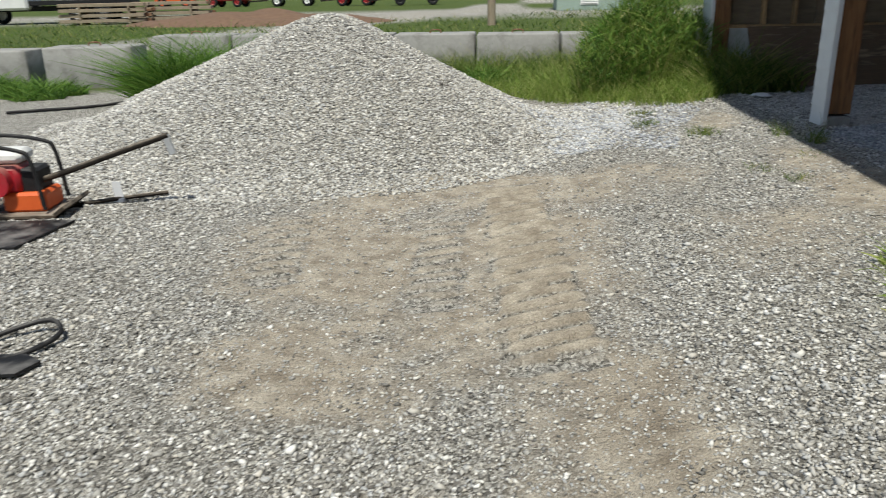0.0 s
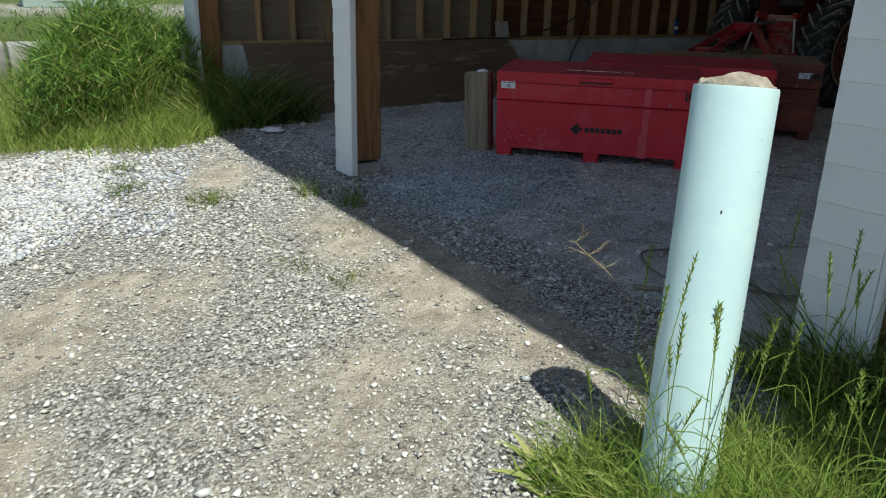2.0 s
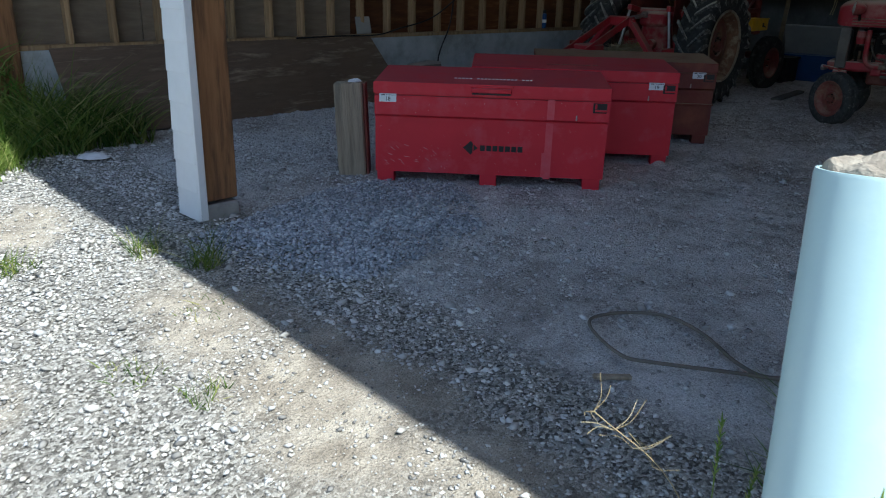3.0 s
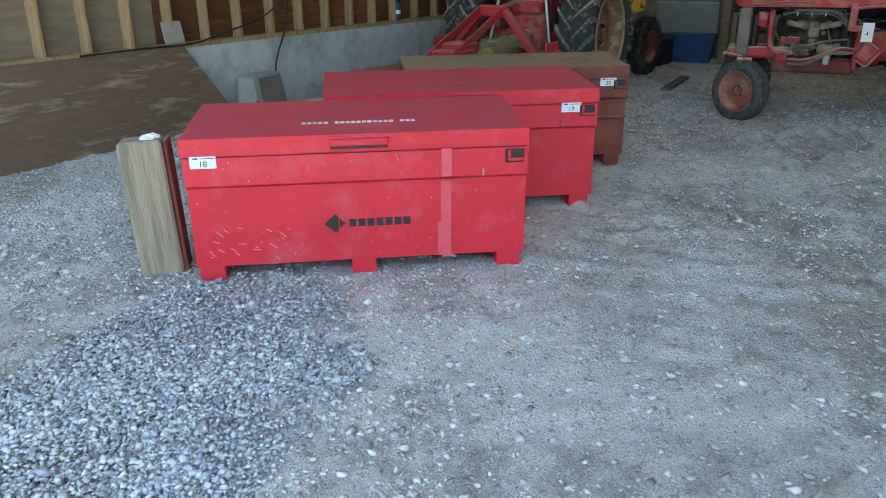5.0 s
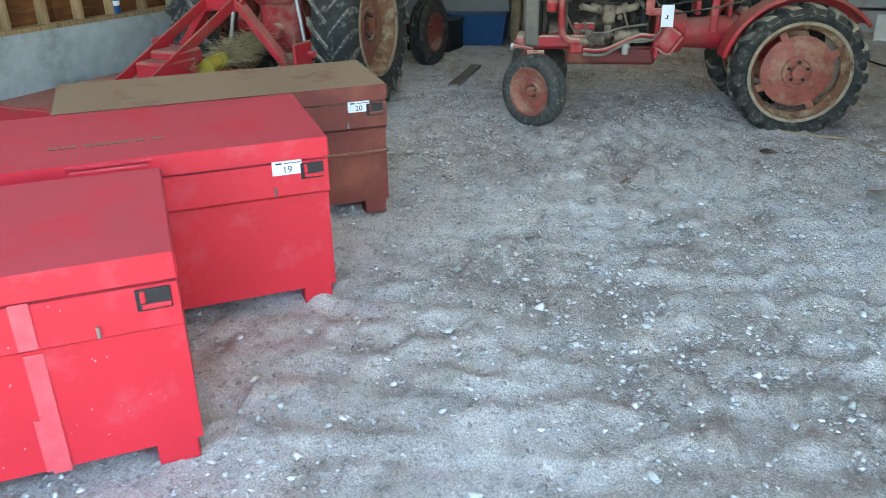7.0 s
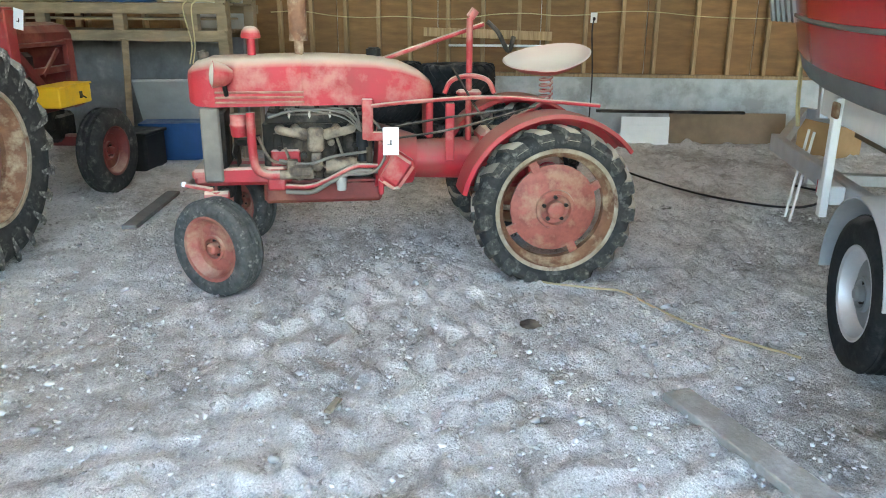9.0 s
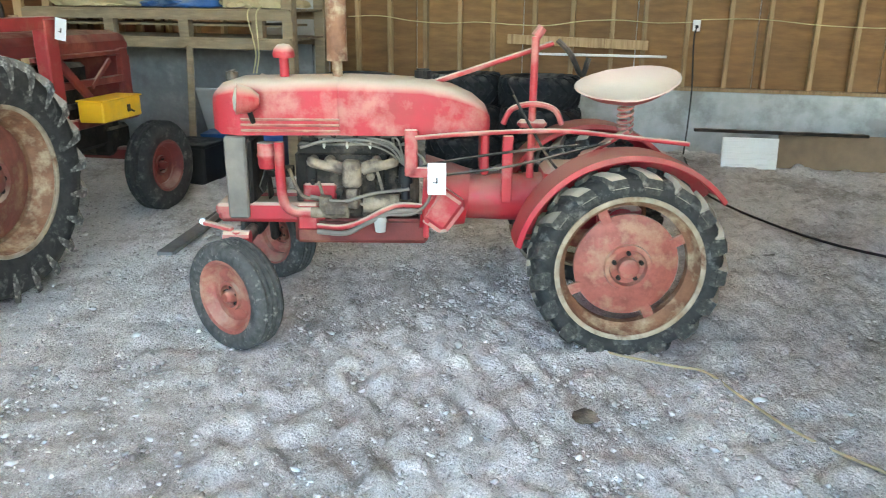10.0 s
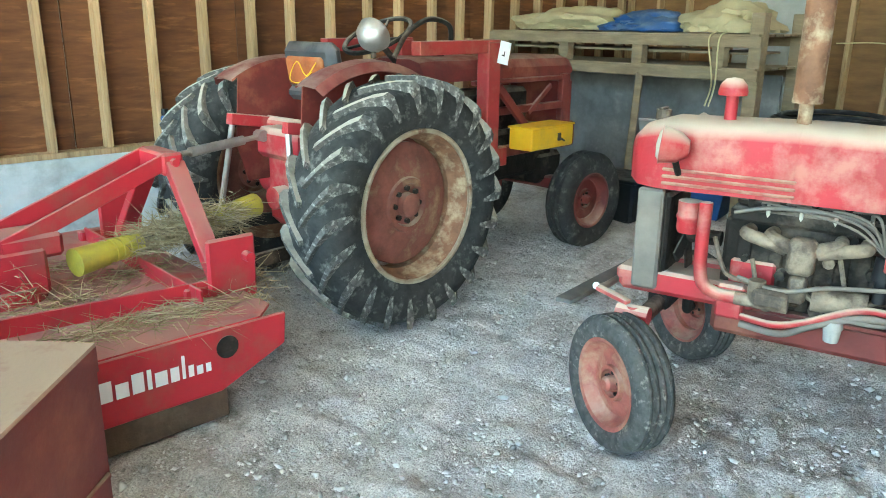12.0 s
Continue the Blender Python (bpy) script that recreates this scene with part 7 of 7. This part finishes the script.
def disc(cx, cy, rx, ry):
    def f(rng, n):
        a, r = rng.uniform(0, 2 * np.pi, n), np.sqrt(rng.uniform(0, 1, n))
        k = 1 + 0.25 * np.sin(3 * a + cx) + 0.15 * np.sin(7 * a)
        return np.stack([cx + rx * r * np.cos(a) * k, cy + ry * r * np.sin(a) * k, 1.15 - 0.6 * r], -1)
    return f


def verge(rng, n):
    u = rng.uniform(0, 1, n)
    xs, ys = np.array([-1.3, 0.1, 0.72, 1.25, 1.85, 2.3]), np.array([12.4, 10.2, 9.5, 9.1, 8.6, 8.9])
    t = u * 5
    i = np.clip(t.astype(int), 0, 4)
    fr = t - i
    x, y = xs[i] + (xs[i + 1] - xs[i]) * fr, ys[i] + (ys[i + 1] - ys[i]) * fr
    w = np.abs(rng.normal(0, 0.8, n))
    return np.stack([x + w * 0.35 + rng.normal(0, 0.08, n), y + w * 0.8 + rng.normal(0, 0.1, n), np.clip(0.45 + 0.55 * w, 0.4, 1.2)], -1)


grass_patch("long_grass", 2600, disc(1.75, 10.15, 0.95, 0.75), (0.7, 1.5), (0.006, 0.013), "tall green grass clump beside the shed corner", 31, bend=0.30, spread=0.13, segs=5)
grass_patch("long_grass", 6500, disc(1.72, 10.1, 0.90, 0.68), (0.14, 0.36), (0.008, 0.018), "leafy green stalks among the grass clump", 38, "leaf", bend=0.7, spread=0.75, segs=3, lift=1.15)
grass_patch("long_grass", 3500, disc(1.72, 10.1, 0.92, 0.72), (0.18, 0.42), (0.006, 0.013), "arching blades through the grass clump", 39, "weed", bend=0.8, spread=0.6, segs=3, lift=1.05)
grass_patch("long_grass", 1300, disc(2.75, 9.35, 0.55, 0.40), (0.45, 0.9), (0.008, 0.016), "shaded tall grass inside the shed corner", 32, bend=0.7, spread=0.35, segs=4)
grass_patch("verge_grass", 9000, verge, (0.25, 0.5), (0.004, 0.009), "rough green grass along the edge of the gravel", 33, "weed", bend=0.5)
grass_patch("verge_grass", 6000, disc(-0.6, 13.0, 2.8, 1.2), (0.3, 0.7), (0.006, 0.012), "rough grass in front of the concrete blocks", 34, bend=0.5)
grass_patch("weeds", 9000, disc(2.22, 3.12, 0.56, 0.42), (0.08, 0.36), (0.0015, 0.004), "green grass and weeds round the foot of the bollard", 35, "weed", bend=0.6, spread=0.5)
grass_patch("weeds", 1500, disc(2.95, 3.32, 0.26, 0.28), (0.2, 0.5), (0.005, 0.011), "shaded long grass round the clad post", 36, bend=0.6, spread=0.45)
for k, (x, y, n, h, r) in enumerate(((1.35, 7.6, 160, 0.12, 0.14), (1.75, 7.0, 160, 0.14, 0.16), (2.5, 6.35, 90, 0.28, 0.08), (2.35, 6.7, 60, 0.25, 0.08), (1.85, 5.6, 60, 0.08, 0.12), (2.0, 5.3, 60, 0.09, 0.1), (2.3, 5.9, 50, 0.07, 0.15), (1.4, 8.2, 150, 0.1, 0.15), (2.9, 6.2, 120, 0.05, 0.3))):
    grass_patch("grass_tuft", n, disc(x, y, r, r), (h * 0.6, h * 1.2), (0.003, 0.006), "small green grass tuft growing in the gravel", 40 + k, bend=0.6, spread=0.5)
for k, (x, y, n, r, h) in enumerate(((-7.2, 11.3, 1200, 0.7, 0.5), (-4.55, 10.35, 2600, 0.45, 1.35), (-4.2, 11.2, 1600, 0.45, 1.5), (-4.5, 13.2, 900, 0.5, 0.6), (-8.3, 11.9, 700, 0.5, 0.5), (-0.4, 11.7, 900, 0.5, 0.6))):
    grass_patch("weeds", n, disc(x, y, r, r * 0.7), (h * 0.5, h), (0.012, 0.03), "bushy green weeds by the concrete blocks", 60 + k, "leaf", 0.7, 0.6)
grass_patch("field_grass", 9000, lambda rng, n: np.stack([rng.uniform(-26, 20, n), 15.2 + 26 * rng.uniform(0, 1, n) ** 1.5, rng.uniform(0.6, 1.2, n)], -1), (0.12, 0.35), (0.02, 0.05), "rough meadow grass on the bank beyond the yard", 70, bend=0.6, spread=0.5)
# broad weed leaves and seeding stems at the bollard
grass_patch("weed_leaves", 2600, disc(2.15, 3.15, 0.52, 0.38), (0.06, 0.22), (0.015, 0.035), "broad green weed leaves round the bollard", 37, "weed", 0.8, 0.9, 4)


def seed_stem(x, y, tall, lean, az, seed, label="tall grass stem with a green seed head by the bollard"):
    rng = random.Random(seed)
    p = thing("grass_stem", pose(x, y, float(height(x, y)) - 0.01, 0, 0, az), label, "grass stem", "seeding grass")
    pts = [(lean * u * u, 0, tall * u) for u in (0, 0.25, 0.5, 0.75, 1.0)]
    part("stalk", made(tube, pts, 0.0012, 5, 3), M["weed"], p)
    bm = bmesh.new()
    for k in range(22):
        u = 0.84 + 0.16 * k / 22
        a = k * 2.4
        c = Vector((lean * u * u, 0, tall * u))
        d = Vector((math.cos(a) * 0.010, math.sin(a) * 0.010, 0.016))
        rod(bm, c, c + d * 0.8, 0.0022, 0.0006, 5)
    part("seed_head", bm, M["weed"], p)
    for k in range(3):
        z = tall * rng.uniform(0.1, 0.5)
        a = rng.uniform(0, 6.28)
        q = [(lean * (z / tall) ** 2, 0, z), (math.cos(a) * 0.08, math.sin(a) * 0.08, z + 0.10), (math.cos(a) * 0.17, math.sin(a) * 0.17, z + 0.09)]
        part("leaf_blade", made(tube, q, 0.0013, 4, 3), M["weed"], p)


rng = random.Random(9)
for k in range(60):
    a = rng.uniform(0, 6.28)
    r = rng.uniform(0.16, 0.55)
    seed_stem(2.22 + math.cos(a) * r * 1.1, 3.16 + math.sin(a) * r * 0.85, rng.uniform(0.34, 0.80), rng.uniform(0.03, 0.20), rng.uniform(0, 360), k)
solo("dry_weed", many((tube, [(2.24, 3.46, 0.16), (2.22, 3.52, 0.45), (2.16, 3.62, 0.72), (2.06, 3.74, 0.86)], 0.0012, 5), *[(tube, [(2.06 + 0.025 * (k % 4), 3.74 - 0.03 * (k % 4), 0.86 - 0.035 * (k % 4)), (2.06 + 0.025 * (k % 4) + 0.035 * math.cos(2.4 * k), 3.74 - 0.03 * (k % 4) + 0.03 * math.sin(2.4 * k), 0.875 - 0.035 * (k % 4)), (2.06 + 0.025 * (k % 4) + 0.075 * math.cos(2.4 * k + 0.3), 3.74 - 0.03 * (k % 4) + 0.06 * math.sin(2.4 * k + 0.3), 0.88 - 0.035 * (k % 4) + 0.012 * (k % 3))], 0.0007, 4) for k in range(14)]), M["dry"], "dry branching weed stalk leaning over the gravel", "weed")

# ---- far side of the yard ----
bm = bmesh.new()
bmesh.ops.create_grid(bm, x_segments=40, y_segments=24, size=1.0)
for v in bm.verts:
    r = math.hypot(v.co.x, v.co.y)
    k = max(0, 1 - r) ** 0.7
    v.co = Vector((v.co.x * 7.0, v.co.y * 4.0, -0.05 + 0.85 * k * (0.8 + 0.35 * noise.noise(v.co * 4))))
solo("soil_mound", bm, M["soil"], "low heap of reddish-brown soil beyond the yard", "soil mound", pose(-12.3, 38.5, 0), smooth=60)
pole = thing("utility_pole", pose(-0.67, 32.5, 0), "weathered grey wooden pole standing in the grass", "pole")
part("shaft", many((rod, (0, 0, -0.2), (0, 0, 7.5), 0.17, 0.13, 16)), M["grey_wood"], pole, "", 40)
part("crossarm", many((box, (0, 0, 6.9), (1.6, 0.1, 0.12), 0, 0.01)), M["grey_wood"], pole)
shed = thing("shed", pose(5.6, 52, 0), "pale green metal shed with a white louvre vent", "shed")
part("wall", many((box, (0, 0, 1.3), (5.2, 4.0, 2.6), 0, 0.02)), M["shed_green"], shed)
part("roof", many((box, (0, 0, 2.68), (5.6, 4.4, 0.14), 0, 0.02)), M["galv"], shed)
vent = part("vent", many((box, (-0.6, -2.03, 0.72), (1.1, 0.05, 0.75), 0, 0.005)), M["white"], shed, "white louvre vent")
for k in range(6):
    part("slat", many((box, (-0.6, -2.07, 0.44 + 0.11 * k), (1.0, 0.05, 0.035), 0, 0.002, 30)), M["white"], vent)


def lorry():
    T = thing("truck", pose(-25.6, 42.0, 0, 0, 0, 12), "dark flatbed truck parked on the far gravel", "truck")
    part("cab", many((box, (-1.2, 0, 1.7), (1.8, 2.2, 1.9), 0, 0.12)), M["white"], T, "white cab")
    part("bonnet", many((box, (-2.6, 0, 1.25), (1.3, 2.0, 1.0), 0, 0.1)), M["white"], T)
    part("windscreen", many((box, (-2.12, 0, 2.1), (0.06, 1.9, 0.7), 0, 0.01, 0, -12)), M["glass"], T)
    part("bed", many((box, (2.4, 0, 1.1), (5.2, 2.3, 0.25), 0, 0.02), (box, (1.2, 0, 0.8), (7.2, 0.9, 0.25), 0, 0.02)), M["black"], T)
    for x in (-2.5, 2.2, 3.5):
        for s in (-1, 1):
            wheel(T, "wheel", Matrix.Translation((x, s * 1.0, 0.5)) @ pose(0, 0, 0, -90 * s, 0, 0), 0.5, 0.3, 0.28, M["steel"], M["steel"], 0, 0.2, 0.24, "", 6)
    return T


lorry()


def lumber(x, y, rz, n, label):
    T = thing("lumber_stack", pose(x, y, 0, 0, 0, rz), label, "lumber stack", "stored lumber")
    rr = random.Random(n)
    for lv in range(4):
        part("bearer", many((box, (-1.2, 0, 0.06 + 0.26 * lv), (0.1, 1.6, 0.1)), (box, (1.2, 0, 0.06 + 0.26 * lv), (0.1, 1.6, 0.1))), M["grey_wood"], T)
        for k in range(4):
            part("beam", many((box, (rr.uniform(-0.2, 0.2), -0.6 + 0.4 * k, 0.19 + 0.26 * lv), (4.2, 0.3, 0.16), rr.uniform(-2, 2), 0.01)), M["rust"] if k % 2 else M["grey_wood"], T)


lumber(-20.8, 40.0, 14, 1, "stack of weathered timber and steel beams in grass")
lumber(-18.6, 43.0, 8, 2, "stack of rusty beams on bearers in the grass")


def machine(x, y, rz, paint, label, long=4.0):
    T = thing("farm_machine", pose(x, y, 0, 0, 0, rz), label, "farm machine", "parked machinery")
    part("body", many((box, (0, 0, 0.95), (long, 1.6, 0.7), 0, 0.08), (box, (long * 0.2, 0, 1.6), (long * 0.4, 1.2, 0.7), 0, 0.08)), paint, T)
    part("drawbar", many((bar, (-long * 0.5, 0, 0.6), (-long * 0.9, 0, 0.5), 0.15, 0.15)), M["iron"], T)
    part("boom", many((bar, (-long * 0.3, 0.3, 1.2), (long * 0.4, 0.3, 2.4), 0.16, 0.2)), paint, T)
    for px in (-long * 0.3, long * 0.3):
        for s in (-1, 1):
            wheel(T, "wheel", Matrix.Translation((px, s * 0.9, 0.5)) @ pose(0, 0, 0, -90 * s, 0, 0), 0.5, 0.28, 0.26, paint, paint, 0, 0.2, 0.22, "", 5)


for x, y, rz, key, label, long in ((-35, 82, 10, "orange", "orange farm machine parked far across the yard", 4.0), (-28.5, 80, -8, "red_mower", "red farm machine parked on the far gravel", 4.5), (-21.5, 79, 5, "white", "white trailer parked on the far gravel", 5.0), (-14.5, 76, -4, "red_mower", "red implement parked beside the far track", 4.0), (-8.5, 74, 7, "black", "dark trailer parked beside the far track", 5.0)):
    machine(x, y, rz, M[key], label, long)
